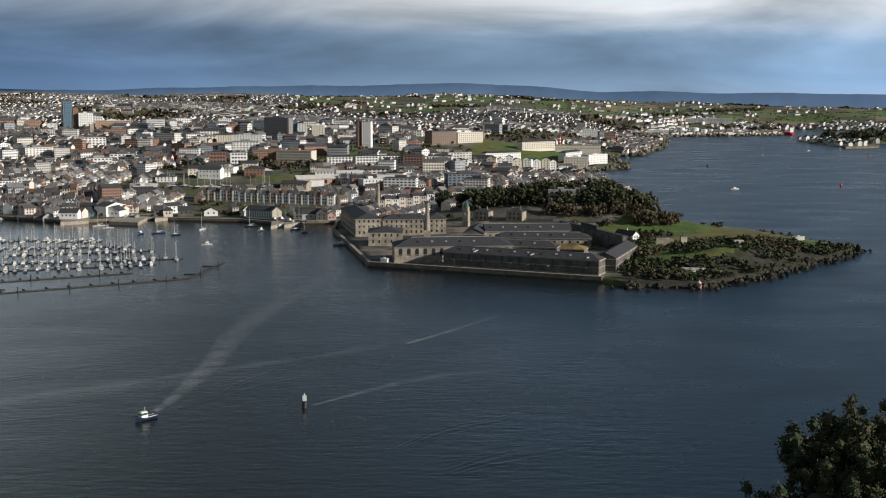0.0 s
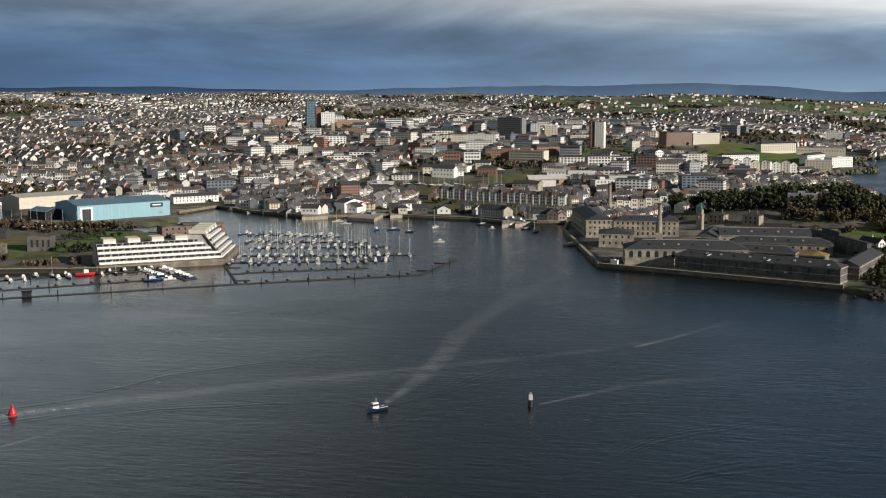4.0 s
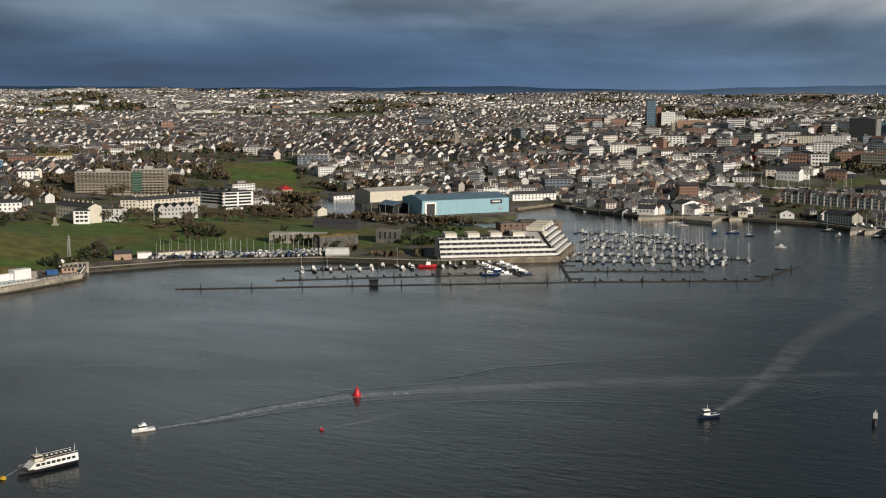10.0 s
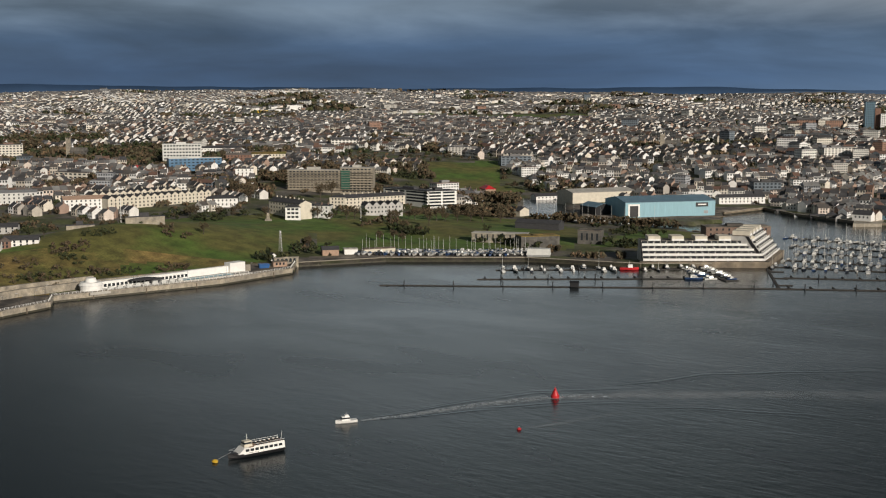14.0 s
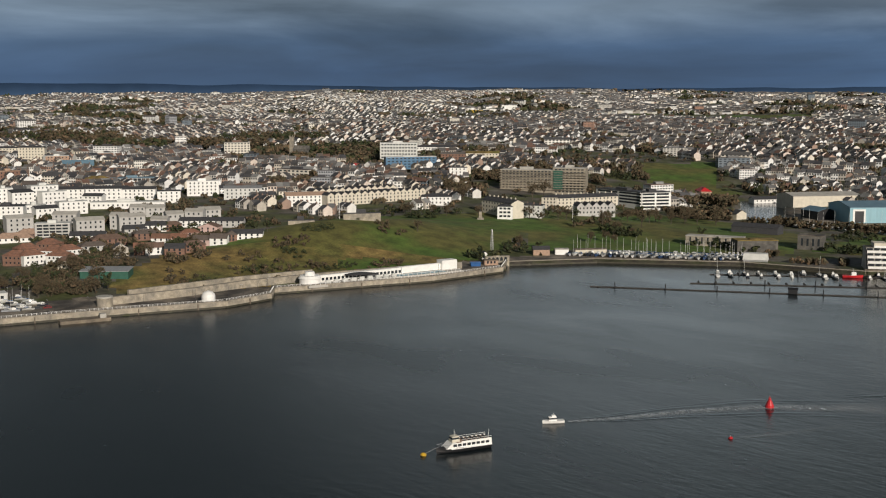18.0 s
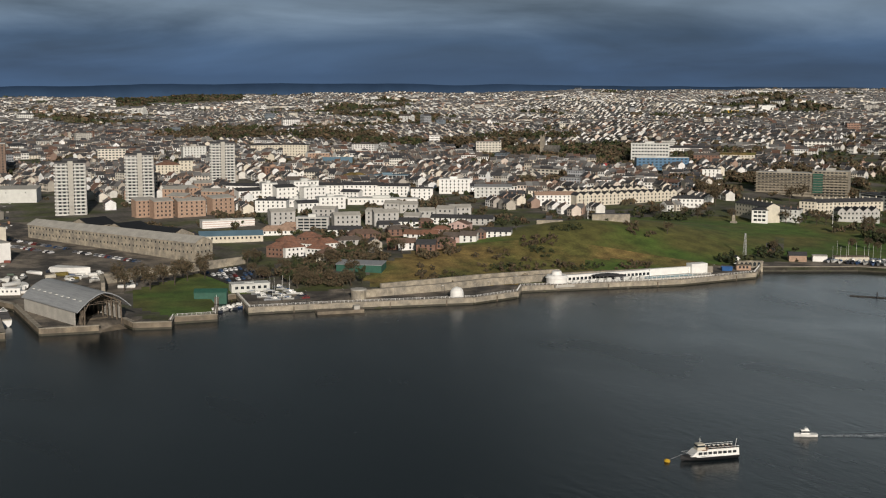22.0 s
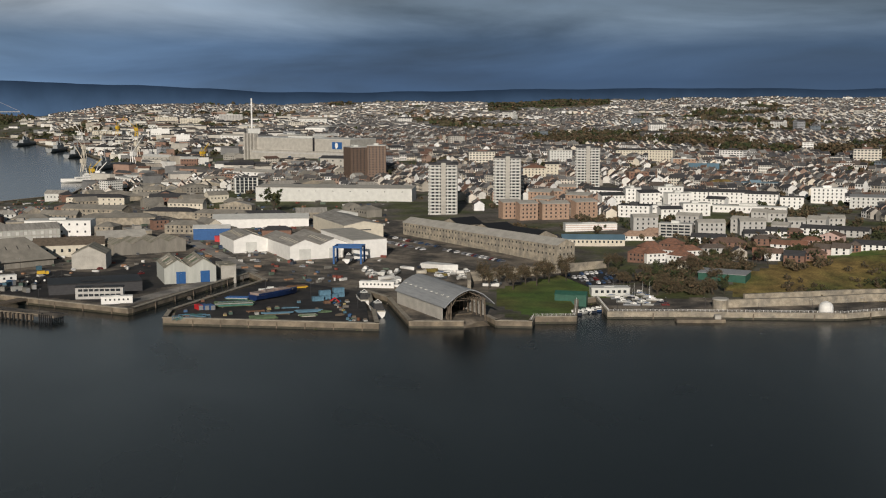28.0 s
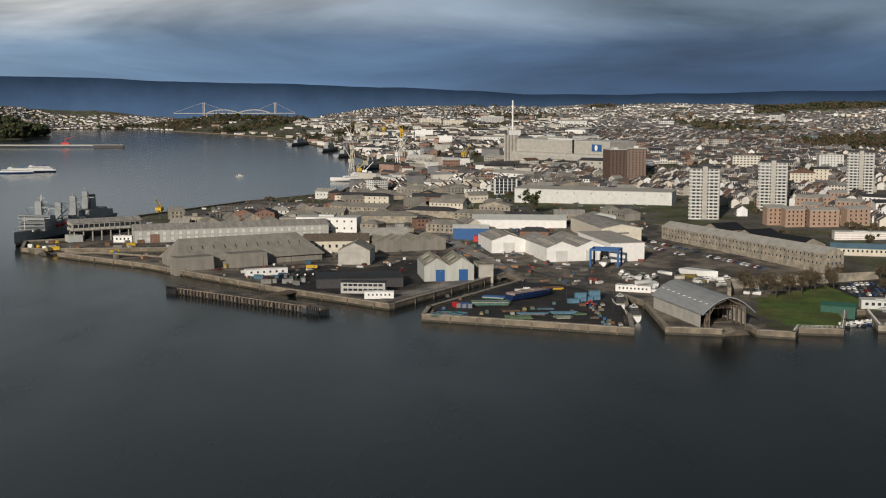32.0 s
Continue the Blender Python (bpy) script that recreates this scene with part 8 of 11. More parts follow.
block("white_flats", -1011, 415, 77, 14, 14, 14.4, M_WHITE, "flat", 2, M_PALE, front=(3, 4), label="white rendered flats with slate roofs on the hill estate", category="apartment building", group="white estate flats")
block("white_flats", -1010, 446, 84, 24, 12, 14.6, M_WHITE, "flat", 2, M_PALE, front=(6, 4), label="white rendered flats with slate roofs on the hill estate", category="apartment building", group="white estate flats")
block("white_flats", -1012, 471, 60, 23, 12, 9.9, M_WHITE, "x", 2, M_SLATE, front=(5, 3), label="white rendered flats with slate roofs on the hill estate", category="apartment building", group="white estate flats")
block("white_flats", -994, 489, 57, 36, 12, 10.6, M_WHITE, "x", 2, M_SLATE, front=(8, 3), label="white rendered flats with slate roofs on the hill estate", category="apartment building", group="white estate flats")
block("white_flats", -976, 515, 55, 29, 12, 9.7, M_WHITE, "x", 2, M_SLATE, front=(7, 3), label="white rendered flats with slate roofs on the hill estate", category="apartment building", group="white estate flats")
block("white_flats", -1015, 394, 88, 24, 12, 8.4, M_WHITE, "mono", 2, M_SLATE, front=(6, 2), label="white rendered flats with slate roofs on the hill estate", category="apartment building", group="white estate flats")
block("white_flats", -994, 422, 88, 19, 10, 11.9, M_WHITE, "mono", 2, M_SLATE, front=(4, 3), label="white rendered flats with slate roofs on the hill estate", category="apartment building", group="white estate flats")
block("white_flats", -981, 443, 89, 22, 11, 11.8, M_WHITE, "flat", 2, M_PALE, front=(5, 3), label="white rendered flats with slate roofs on the hill estate", category="apartment building", group="white estate flats")
block("white_flats", -927, 374, 57, 26, 16, 9.9, M_WHITE, "flat", 2, M_SLATE, front=(6, 3), label="white rendered flats with slate roofs on the hill estate", category="apartment building", group="white estate flats")
block("white_flats", -947, 411, 56, 16, 11, 6.1, M_WHITE, "flat", 2, M_PALE, front=(3, 1), label="white rendered flats with slate roofs on the hill estate", category="apartment building", group="white estate flats")
block("white_flats", -903, 402, 83, 18, 12, 8.1, M_WHITE, "x", 2, M_SLATE, front=(4, 2), label="white rendered flats with slate roofs on the hill estate", category="apartment building", group="white estate flats")
block("white_flats", -913, 426, 80, 23, 12, 10.4, M_WHITE, "flat", 2, M_PALE, front=(5, 3), label="white rendered flats with slate roofs on the hill estate", category="apartment building", group="white estate flats")
block("white_flats", -932, 462, 54, 61, 11, 5.7, M_WHITE, "flat", 2, M_PALE, front=(15, 1), label="white rendered flats with slate roofs on the hill estate", category="apartment building", group="white estate flats")
block("white_flats", -978, 478, 43, 17, 11, 6.4, M_WHITE, "x", 2, M_SLATE, front=(4, 2), label="white rendered flats with slate roofs on the hill estate", category="apartment building", group="white estate flats")
block("white_flats", -937, 528, 60, 20, 12, 9.9, M_WHITE, "flat", 2, M_SLATE, front=(4, 3), label="white rendered flats with slate roofs on the hill estate", category="apartment building", group="white estate flats")
block("brick_maisonettes", -943, 279, 95, 17, 10, 13.7, M_TERRA, "mono", 2, M_CONCRETE, front=(4, 4), label="terracotta brick maisonettes with stepped sloping roofs", category="apartment building", group="brick maisonettes")
block("brick_maisonettes", -931, 290, 94, 16, 10, 13.6, M_TERRA, "mono", 2, M_CONCRETE, front=(4, 4), label="terracotta brick maisonettes with stepped sloping roofs", category="apartment building", group="brick maisonettes")
block("brick_maisonettes", -948, 306, 42, 16, 10, 15.7, M_TERRA, "mono", 2, M_CONCRETE, front=(4, 5), label="terracotta brick maisonettes with stepped sloping roofs", category="apartment building", group="brick maisonettes")
block("brick_maisonettes", -930, 309, 87, 23, 10, 12.9, M_TERRA, "mono", 2, M_CONCRETE, front=(5, 4), label="terracotta brick maisonettes with stepped sloping roofs", category="apartment building", group="brick maisonettes")
block("brick_maisonettes", -1092, 380, 80, 16, 10, 9.8, M_TERRA, "mono", 2, M_CONCRETE, front=(4, 3), label="terracotta brick maisonettes with stepped sloping roofs", category="apartment building", group="brick maisonettes")
block("brick_maisonettes", -1044, 333, 52, 21, 10, 11.3, M_TERRA, "mono", 2, M_CONCRETE, front=(5, 3), label="terracotta brick maisonettes with stepped sloping roofs", category="apartment building", group="brick maisonettes")
block("brick_maisonettes", -929, 338, 99, 20, 10, 13.4, M_TERRA, "mono", 2, M_CONCRETE, front=(4, 4), label="terracotta brick maisonettes with stepped sloping roofs", category="apartment building", group="brick maisonettes")
block("brick_maisonettes", -1049, 355, 97, 14, 10, 10.2, M_TERRA, "mono", 2, M_CONCRETE, front=(3, 3), label="terracotta brick maisonettes with stepped sloping roofs", category="apartment building", group="brick maisonettes")
block("brick_maisonettes", -1007, 356, 46, 22, 10, 11.4, M_TERRA, "mono", 2, M_CONCRETE, front=(5, 3), label="terracotta brick maisonettes with stepped sloping roofs", category="apartment building", group="brick maisonettes")
block("brick_maisonettes", -1051, 311, 93, 14, 10, 9.2, M_TERRA, "mono", 2, M_CONCRETE, front=(3, 2), label="terracotta brick maisonettes with stepped sloping roofs", category="apartment building", group="brick maisonettes")
block("maisonettes", -841, 352, 81, 19, 11, 10.7, M_GREY, "x", 2, M_CONCRETE, front=(4, 3), label="pale grey gabled maisonettes on the hill estate", category="apartment building", group="hill estate")
block("maisonettes", -851, 391, 49, 18, 11, 9.5, M_GREY, "x", 2, M_CONCRETE, front=(4, 3), label="pale grey gabled maisonettes on the hill estate", category="apartment building", group="hill estate")
block("maisonettes", -797, 384, 76, 20, 11, 10.8, M_GREY, "x", 2, M_CONCRETE, front=(5, 3), label="pale grey gabled maisonettes on the hill estate", category="apartment building", group="hill estate")
block("maisonettes", -811, 417, 44, 12, 11, 10.4, M_GREY, "x", 2, M_CONCRETE, front=(3, 3), label="pale grey gabled maisonettes on the hill estate", category="apartment building", group="hill estate")
block("maisonettes", -798, 418, 74, 19, 11, 10.2, M_GREY, "x", 2, M_CONCRETE, front=(4, 3), label="pale grey gabled maisonettes on the hill estate", category="apartment building", group="hill estate")
block("maisonettes", -868, 464, 51, 13, 11, 7.7, M_GREY, "x", 2, M_CONCRETE, front=(3, 2), label="pale grey gabled maisonettes on the hill estate", category="apartment building", group="hill estate")
block("maisonettes", -858, 473, 71, 15, 11, 7.0, M_GREY, "x", 2, M_CONCRETE, front=(3, 2), label="pale grey gabled maisonettes on the hill estate", category="apartment building", group="hill estate")
block("maisonettes", -798, 457, 72, 13, 11, 9.0, M_GREY, "x", 2, M_CONCRETE, front=(3, 2), label="pale grey gabled maisonettes on the hill estate", category="apartment building", group="hill estate")
block("maisonettes", -809, 479, 45, 14, 11, 8.3, M_GREY, "x", 2, M_CONCRETE, front=(3, 2), label="pale grey gabled maisonettes on the hill estate", category="apartment building", group="hill estate")
block("maisonettes", -814, 495, 68, 17, 11, 7.6, M_GREY, "x", 2, M_CONCRETE, front=(4, 2), label="pale grey gabled maisonettes on the hill estate", category="apartment building", group="hill estate")
block("maisonettes", -790, 439, 49, 12, 11, 7.6, M_GREY, "x", 2, M_CONCRETE, front=(2, 2), label="pale grey gabled maisonettes on the hill estate", category="apartment building", group="hill estate")
block("parking_block", -808, 358, 59, 24, 12, 9.7, M_GREY, "flat", 2, M_PALE, front=(5, 4), pane=(3.6, 1.3), label="greyish banded deck-access block", category="apartment building")
block("tall_white_flats", -966, 575, 59, 29, 14, 13.2, M_WHITE, "flat", 2, M_WHITE, front=(7, 4), label="tall white flats with a stepped top", category="apartment building")
block("scaffold_range", -918, 584, 57, 34, 12, 10.0, M_PALE, "x", 2, M_METAL, front=(8, 3), label="flats wrapped in silver scaffolding", category="apartment building")
block("red_roof_range", -804, 328, 67, 25, 11, 3.0, M_WHITE, "hip", 3.5, M_TERRA, front=(6, 1), label="low range with bright red tiled roof", category="building")
block("red_roof_range", -813, 347, 66, 18, 11, 3.0, M_BRICK, "hip", 3.5, M_TERRA, front=(4, 1), label="low range with bright red tiled roof", category="building")
block("brick_school", -1087, 1006, 47, 34, 14, 9.9, M_BRICK, "x", 2, M_TILES, front=(8, 3), label="long low brick school range", category="school")
block("brick_school", -1065, 1028, 45, 41, 16, 11.0, M_CREAM, "x", 2, M_ROUGH, front=(10, 3), label="long low cream hall with a mossy roof", category="school")
block("white_house", -936, 879, 46, 19, 12, 10.4, M_WHITE, "flat", 2, M_SLATE, front=(4, 3), label="white house among bare trees", category="house")
block("white_house", -978, 892, 47, 18, 12, 4.8, M_CREAM, "hip", 2, M_SLATE, front=(4, 1), label="cream house among bare trees", category="house")
block("white_terrace", -1212, 1075, 47, 59, 10, 8.7, M_WHITE, "x", 2, M_SLATE, front=(14, 2), label="white terrace behind the college", category="house")
block("white_terrace", -952, 776, 49, 65, 11, 7.2, M_WHITE, "flat", 2, M_SLATE, front=(16, 2), label="long white stuccoed terrace with parapet", category="house")
stripe = block("depot", -856, 303, 82, 40, 10, 5.5, M_WHITE, "flat", 0.4, M_PALE, label="low white depot with thin pink bands", category="building")
for i in range(3):
    part("pink_band", Geo().box(0, -0.12, 1.0 + i * 1.7, 40, 0, 1.45 + i * 1.7), M_PINK, stripe)
block("school_range", -795, 279, 72, 44, 14, 4.4, M_CREAM, "x", 2.6, M_TEAL_ROOF, front=(14, 1), label="long low school range with a blue-grey roof", category="building")
block("gatehouse", -797, 268, 44, 9, 8, 4.6, M_CREAM, "y", 3, M_SLATE, label="small cream gabled house by the wall", category="house")
for i in range(7):
    block("red_roofed_flats", -716 + (i % 3) * 15 - (i // 3) * 16, 296 + (i % 3) * 7 + (i // 3) * 18, 32 + 60 * (i % 2), 14, 10, 6.6, M_WHITE if i % 3 else M_BRICK, "hip", 3.2, M_RED_TILES, front=(4, 2), pane=(1.1, 1.2), label="white and brick flats with red-brown tiled roofs", category="apartment building", group="red roofed flats")
block("estate_house", -670, 360, 61, 7, 8, 4.9, M_BRICK, "x", 2.4, M_TILES, front=(2, 2), label="short row of white and brick estate houses with brown tiled roofs", category="house", group="estate houses")
block("estate_house", -659, 362, 61, 11, 8, 4.9, M_WHITE, "x", 2.4, M_TILES, front=(2, 2), label="short row of white and brick estate houses with brown tiled roofs", category="house", group="estate houses")
block("estate_house", -643, 366, 52, 12, 8, 4.9, M_BRICK, "x", 2.4, M_SLATE, front=(3, 2), label="short row of white and brick estate houses with brown tiled roofs", category="house", group="estate houses")
block("estate_house", -724, 402, 44, 14, 9, 4.9, M_WHITE, "x", 2.4, M_TILES, front=(3, 2), label="pale pink rendered estate houses with brown tiled roofs", category="house", group="estate houses")
block("estate_house", -711, 409, 44, 11, 9, 4.9, M_PINK, "x", 2.4, M_TILES, front=(2, 2), label="pale pink rendered estate houses with brown tiled roofs", category="house", group="estate houses")
block("estate_house", -645, 380, 65, 14, 9, 4.9, M_BRICK, "hip", 2.4, M_TILES, front=(3, 2), label="short row of white and brick estate houses with brown tiled roofs", category="house", group="estate houses")
block("estate_house", -662, 397, 45, 11, 9, 4.9, M_PINK, "x", 2.4, M_TILES, front=(2, 2), label="pale pink rendered estate houses with brown tiled roofs", category="house", group="estate houses")
block("estate_house", -653, 404, 44, 11, 9, 4.9, M_WHITE, "x", 2.4, M_TILES, front=(2, 2), label="white rendered estate houses with dark roofs", category="house", group="estate houses")
block("estate_house", -651, 415, 57, 7, 9, 4.9, M_BRICK, "hip", 2.4, M_TILES, front=(2, 2), label="short row of white and brick estate houses with brown tiled roofs", category="house", group="estate houses")
block("estate_house", -749, 454, 38, 15, 10, 4.9, M_PINK, "y", 2.6, M_TILES, front=(3, 2), label="pale pink rendered estate houses with brown tiled roofs", category="house", group="estate houses")
block("estate_house", -653, 419, 49, 21, 8, 4.9, M_WHITE, "x", 2.2, M_SLATE, front=(5, 2), label="white rendered estate houses with dark roofs", category="house", group="estate houses")
block("estate_house", -771, 479, 45, 24, 9, 4.9, M_GREY, "x", 2.2, M_SLATE, front=(5, 2), label="white rendered estate houses with dark roofs", category="house", group="estate houses")
block("estate_house", -787, 461, 47, 27, 9, 4.9, M_WHITE, "x", 2.2, M_SLATE, front=(6, 2), label="white rendered estate houses with dark roofs", category="house", group="estate houses")
block("estate_house", -731, 429, 59, 13, 9, 4.9, M_PINK, "hip", 2.4, M_TILES, front=(3, 2), label="pale pink rendered estate houses with brown tiled roofs", category="house", group="estate houses")
block("estate_house", -785, 415, 72, 16, 9, 3.2, M_GREY, "x", 2.4, M_SLATE, front=(3, 1), label="white rendered estate houses with dark roofs", category="house", group="estate houses")
block("estate_house", -782, 430, 53, 15, 9, 4.9, M_WHITE, "x", 2.4, M_SLATE, front=(3, 2), label="white rendered estate houses with dark roofs", category="house", group="estate houses")
block("estate_house", -775, 441, 60, 13, 9, 4.9, M_BRICK, "hip", 2.4, M_TILES, front=(3, 2), label="short row of white and brick estate houses with brown tiled roofs", category="house", group="estate houses")
block("estate_house", -750, 404, 73, 18, 11, 4.9, M_BRICK, "hip", 2.6, M_TILES, front=(4, 2), label="short row of white and brick estate houses with brown tiled roofs", category="house", group="estate houses")
block("estate_house", -745, 370, 73, 23, 12, 4.9, M_BRICK, "hip", 3, M_TILES, front=(5, 2), label="short row of white and brick estate houses with brown tiled roofs", category="house", group="estate houses")
block("estate_house", -773, 367, 54, 24, 9, 4.9, M_WHITE, "x", 2.4, M_SLATE, front=(5, 2), label="white rendered estate houses with dark roofs", category="house", group="estate houses")
block("estate_house", -657, 304, 65, 15, 10, 4.9, M_CREAM, "hip", 2.6, M_TILES, front=(3, 2), label="cream brick house among bare trees", category="house", group="estate houses")
block("estate_house", -723, 351, 77, 18, 10, 4.9, M_GREY, "hip", 2.6, M_TILES, front=(4, 2), label="short row of white and brick estate houses with brown tiled roofs", category="house", group="estate houses")
block("long_terrace", -815, 622, 84, 104, 10, 9.5, M_CREAM, "y", 2.4, M_SLATE, front=(26, 3), bays=15, stacks=13, label="long cream terrace with rows of chimneys", category="house")
block("long_terrace", -850, 632, 84, 90, 10, 9.5, M_CREAM, "y", 2.4, M_SLATE, front=(22, 3), bays=13, stacks=11, label="long cream terrace with rows of chimneys", category="house")
block("red_topped_flats", -838, 595, 64, 36, 12, 9.5, M_WHITE, "x", 2.5, M_TERRA, front=(9, 3), label="white and red flats with a tiled roof", category="apartment building")
block("white_villa", -768, 688, 50, 26, 14, 7.5, M_WHITE, "hip", 2.6, M_SLATE, front=(7, 2), stacks=2, label="white stucco villa with hipped roof", category="house")
block("stucco_terrace", -704, 698, -12, 44, 12, 10.5, M_CREAM, "x", 2.6, M_SLATE, front=(10, 3), stacks=7, label="cream stucco terrace with a row of tall chimneys", category="house")
block("stucco_house", -667, 679, 40, 12, 14, 10, M_WHITE, "hip", 2, M_SLATE, front=(3, 3), pane=(2.4, 1.6), label="white end house with balconies", category="house")
block("stucco_terrace", -667, 701, 32, 21, 13, 9.5, M_PALE, "flat", 1, M_SLATE, front=(5, 3), stacks=4, label="grey and white town houses with rooftop terraces", category="house")
block("stucco_terrace", -708, 776, 32, 14, 12, 9.5, M_CREAM, "hip", 2, M_SLATE, front=(4, 3), label="cream stucco house with hipped slate roof", category="house")
block("stucco_terrace", -697, 783, 72, 64, 12, 9.5, M_CREAM, "x", 2.5, M_SLATE, front=(16, 3), stacks=10, label="cream stucco terrace with a row of tall chimneys", category="house")
block("new_terrace", -654, 761, 60, 34, 11, 8, M_GREY, "y", 3, M_SLATE, bays=5, front=(10, 2), label="new grey gabled terrace wrapped in scaffold", category="house")
scaff = block("scaffolded_block", -826, 845, 32, 52, 16, 19, M_SCAFF, "flat", 2.5, M_CONCRETE, front=(14, 7), pane=(2.2, 1.2), label="seven-storey block covered in timber scaffolding", category="apartment building")
block("scaffolded_block", -782, 873, 32, 32, 18, 25, M_SCAFF, "flat", 2.5, M_CONCRETE, front=(8, 9), pane=(2.2, 1.2), label="taller end of the scaffolded block", category="apartment building")
part("netting", Geo().box(53, -1.0, 1, 62, -0.4, 19), M_GREEN, scaff, "green scaffold netting")
for i in range(8):
    part("scaffold_lift", Geo().box(-1, -1.8, 2.4 * i, 86, -0.3, 2.4 * i + 0.3), M_SCAFF, scaff)
block("modern_flats", -733, 880, -10, 64, 16, 12, M_PALE, "flat", 2, M_SLATE, front=(2, 4), pane=(28, 1.6), label="modern white and grey flats with balconies", category="apartment building")
block("modern_flats", -671, 868, 60, 30, 18, 15.5, M_WHITE, "flat", 2, M_SLATE, front=(2, 5), pane=(12, 1.7), left=3, label="modern white corner flats with balconies", category="apartment building")
block("college_block", -1130, 944, 48, 46, 14, 24, M_PALE, "flat", 2, M_PALE, front=(12, 6), pane=(2.4, 1.6), label="white six-storey college block", category="building")
block("college_annexe", -1055, 890, 60, 60, 14, 14, M_GLAZE, "flat", 1, M_PALE, front=(12, 4), pane=(2.6, 1.2), label="blue glazed college building", category="building")
block("hall_red", -1116, 869, 51, 34, 10, 3.4, M_RED, "flat", 0.3, M_RED, label="long red low shelter", category="building")
red_house = block("red_house", -740, 1050, -40, 22, 12, 5.5, M_TERRA, "hip", 4, M_RED, label="house with a bright red tiled roof by the playing field", category="house")
church_at = [(-772, 1538, 21, 6), (-1300, 930, 24, 5), (-560, 1900, 26, 6)]
for cx, cy, ch, cw in church_at:
    root = thing("church", cx, cy, 30, "grey stone church with a square tower", "church", "churches")
    part("tower", Geo().box(0, 0, -2, cw, cw, ch), M_STONE, root)
    for px, py in ((0, 0), (cw, 0), (0, cw), (cw, cw)):
        part("pinnacle", Geo().tube(px, py, ch, ch + 3, 0.6, 0.05, 5), M_STONE, root)
    part("nave", Geo().box(cw, 0, -2, cw + 22, cw + 2, 8).gable(cw, 0, cw + 22, cw + 2, 8, 5), M_STONE_DARK, root)

# ---- waterfront of the old quarter ----
r = random.Random(71)
for i in range(21):
    k = i / 21
    block("quay_town_house", -233 + 131 * k, 1149 - 43 * k, -2, 6.4, 10, 9.5 + r.uniform(-0.5, 1.4), (M_WHITE, M_CREAM, M_WHITE, M_PALE, M_PINK, M_WHITE, M_PALE)[i % 7], "x", 2.4, M_ROOFS, front=(2, 3), stacks=1, label="tall pastel town house in a long terrace", category="house", group="pastel terrace")
block("quay_warehouse", -171, 1029, -28, 28, 12, 7.5, M_PALE, "x", 3.2, M_SLATE, front=(10, 3), label="long grey quayside warehouse", category="warehouse")
block("quay_gable", -145, 1007, 12, 8, 14, 8.2, M_CREAM, "y", 3.4, M_SLATE, label="cream gabled quayside house", category="house")
block("quay_terrace", -128, 1019, -16, 22, 10, 6.8, M_CREAM, "x", 2.6, M_SLATE, front=(7, 2), label="low stone quayside terrace with slate roof", category="house")

block("waterfront_shed", -387, 1038, 20, 15, 10, 4.9, M_SLATE, "x", 3, M_PALE, front=(3, 1), label="dark boat shed with a pale roof on the quay", category="house", group="waterfront houses")
block("waterfront_shed", -370, 1032, 29, 12, 9, 5.6, M_BLACK, "x", 3, M_SLATE, front=(2, 1), label="dark timber shed on the quay", category="house", group="waterfront houses")
block("waterfront_house", -354, 1025, 19, 9, 9, 8.3, M_STONE_DARK, "hip", 3, M_SLATE, front=(2, 2), label="dark stone quay house", category="house", group="waterfront houses")
block("waterfront_house", -344, 1020, 18, 9, 9, 8.2, M_GREY, "y", 3, M_SLATE, front=(2, 2), label="grey gabled quay house", category="house", group="waterfront houses")
block("waterfront_house", -349, 1077, 18, 9, 9, 3.5, M_BRICK, "y", 4, M_SLATE, front=(2, 1), label="red brick gabled house behind the quay", category="house", group="waterfront houses")
block("waterfront_house", -329, 1017, -3, 16, 9, 5.8, M_WHITE, "x", 3, M_SLATE, front=(4, 1), label="white house on the quay", category="house", group="waterfront houses")
block("waterfront_house", -348, 1098, 17, 12, 8, 3.0, M_WHITE, "y", 4, M_SLATE, front=(3, 1), label="white gabled house behind the quay", category="house", group="waterfront houses")
block("waterfront_house", -311, 1039, 16, 15, 9, 3.9, M_TEAL_ROOF, "x", 4, M_SLATE, front=(3, 1), label="blue painted quay house with dormers", category="house", group="waterfront houses")
block("waterfront_house", -296, 1039, -14, 14, 12, 5.2, M_WHITE, "y", 4, M_SLATE, front=(3, 1), label="tall white gabled house on the quay", category="house", group="waterfront houses")
block("waterfront_house", -253, 1038, 13, 8, 8, 6.4, M_STONE_DARK, "x", 3, M_SLATE, front=(2, 2), label="dark stone cottage on the quay", category="house", group="waterfront houses")
block("waterfront_house", -244, 1036, 13, 8, 8, 5.4, M_CREAM, "hip", 3, M_SLATE, front=(2, 1), label="cream cottage on the quay", category="house", group="waterfront houses")
block("waterfront_house", -232, 1039, 12, 14, 9, 5.7, M_STONE_DARK, "x", 3, M_SLATE, front=(3, 1), label="dark stone range on the quay", category="house", group="waterfront houses")
block("waterfront_house", -210, 1043, 11, 12, 9, 4.4, M_WHITE, "y", 3, M_SLATE, front=(2, 1), label="white cottage by the water", category="house", group="waterfront houses")
block("waterfront_house", -120, 1009, 6, 11, 9, 5.7, M_GREY, "x", 3, M_SLATE, front=(2, 1), label="grey boat house by the water", category="house", group="waterfront houses")
block("waterfront_house", -99, 1008, 5, 8, 9, 4.0, M_PINK, "y", 4, M_SLATE, front=(2, 1), label="pink gabled house by the water", category="house", group="waterfront houses")
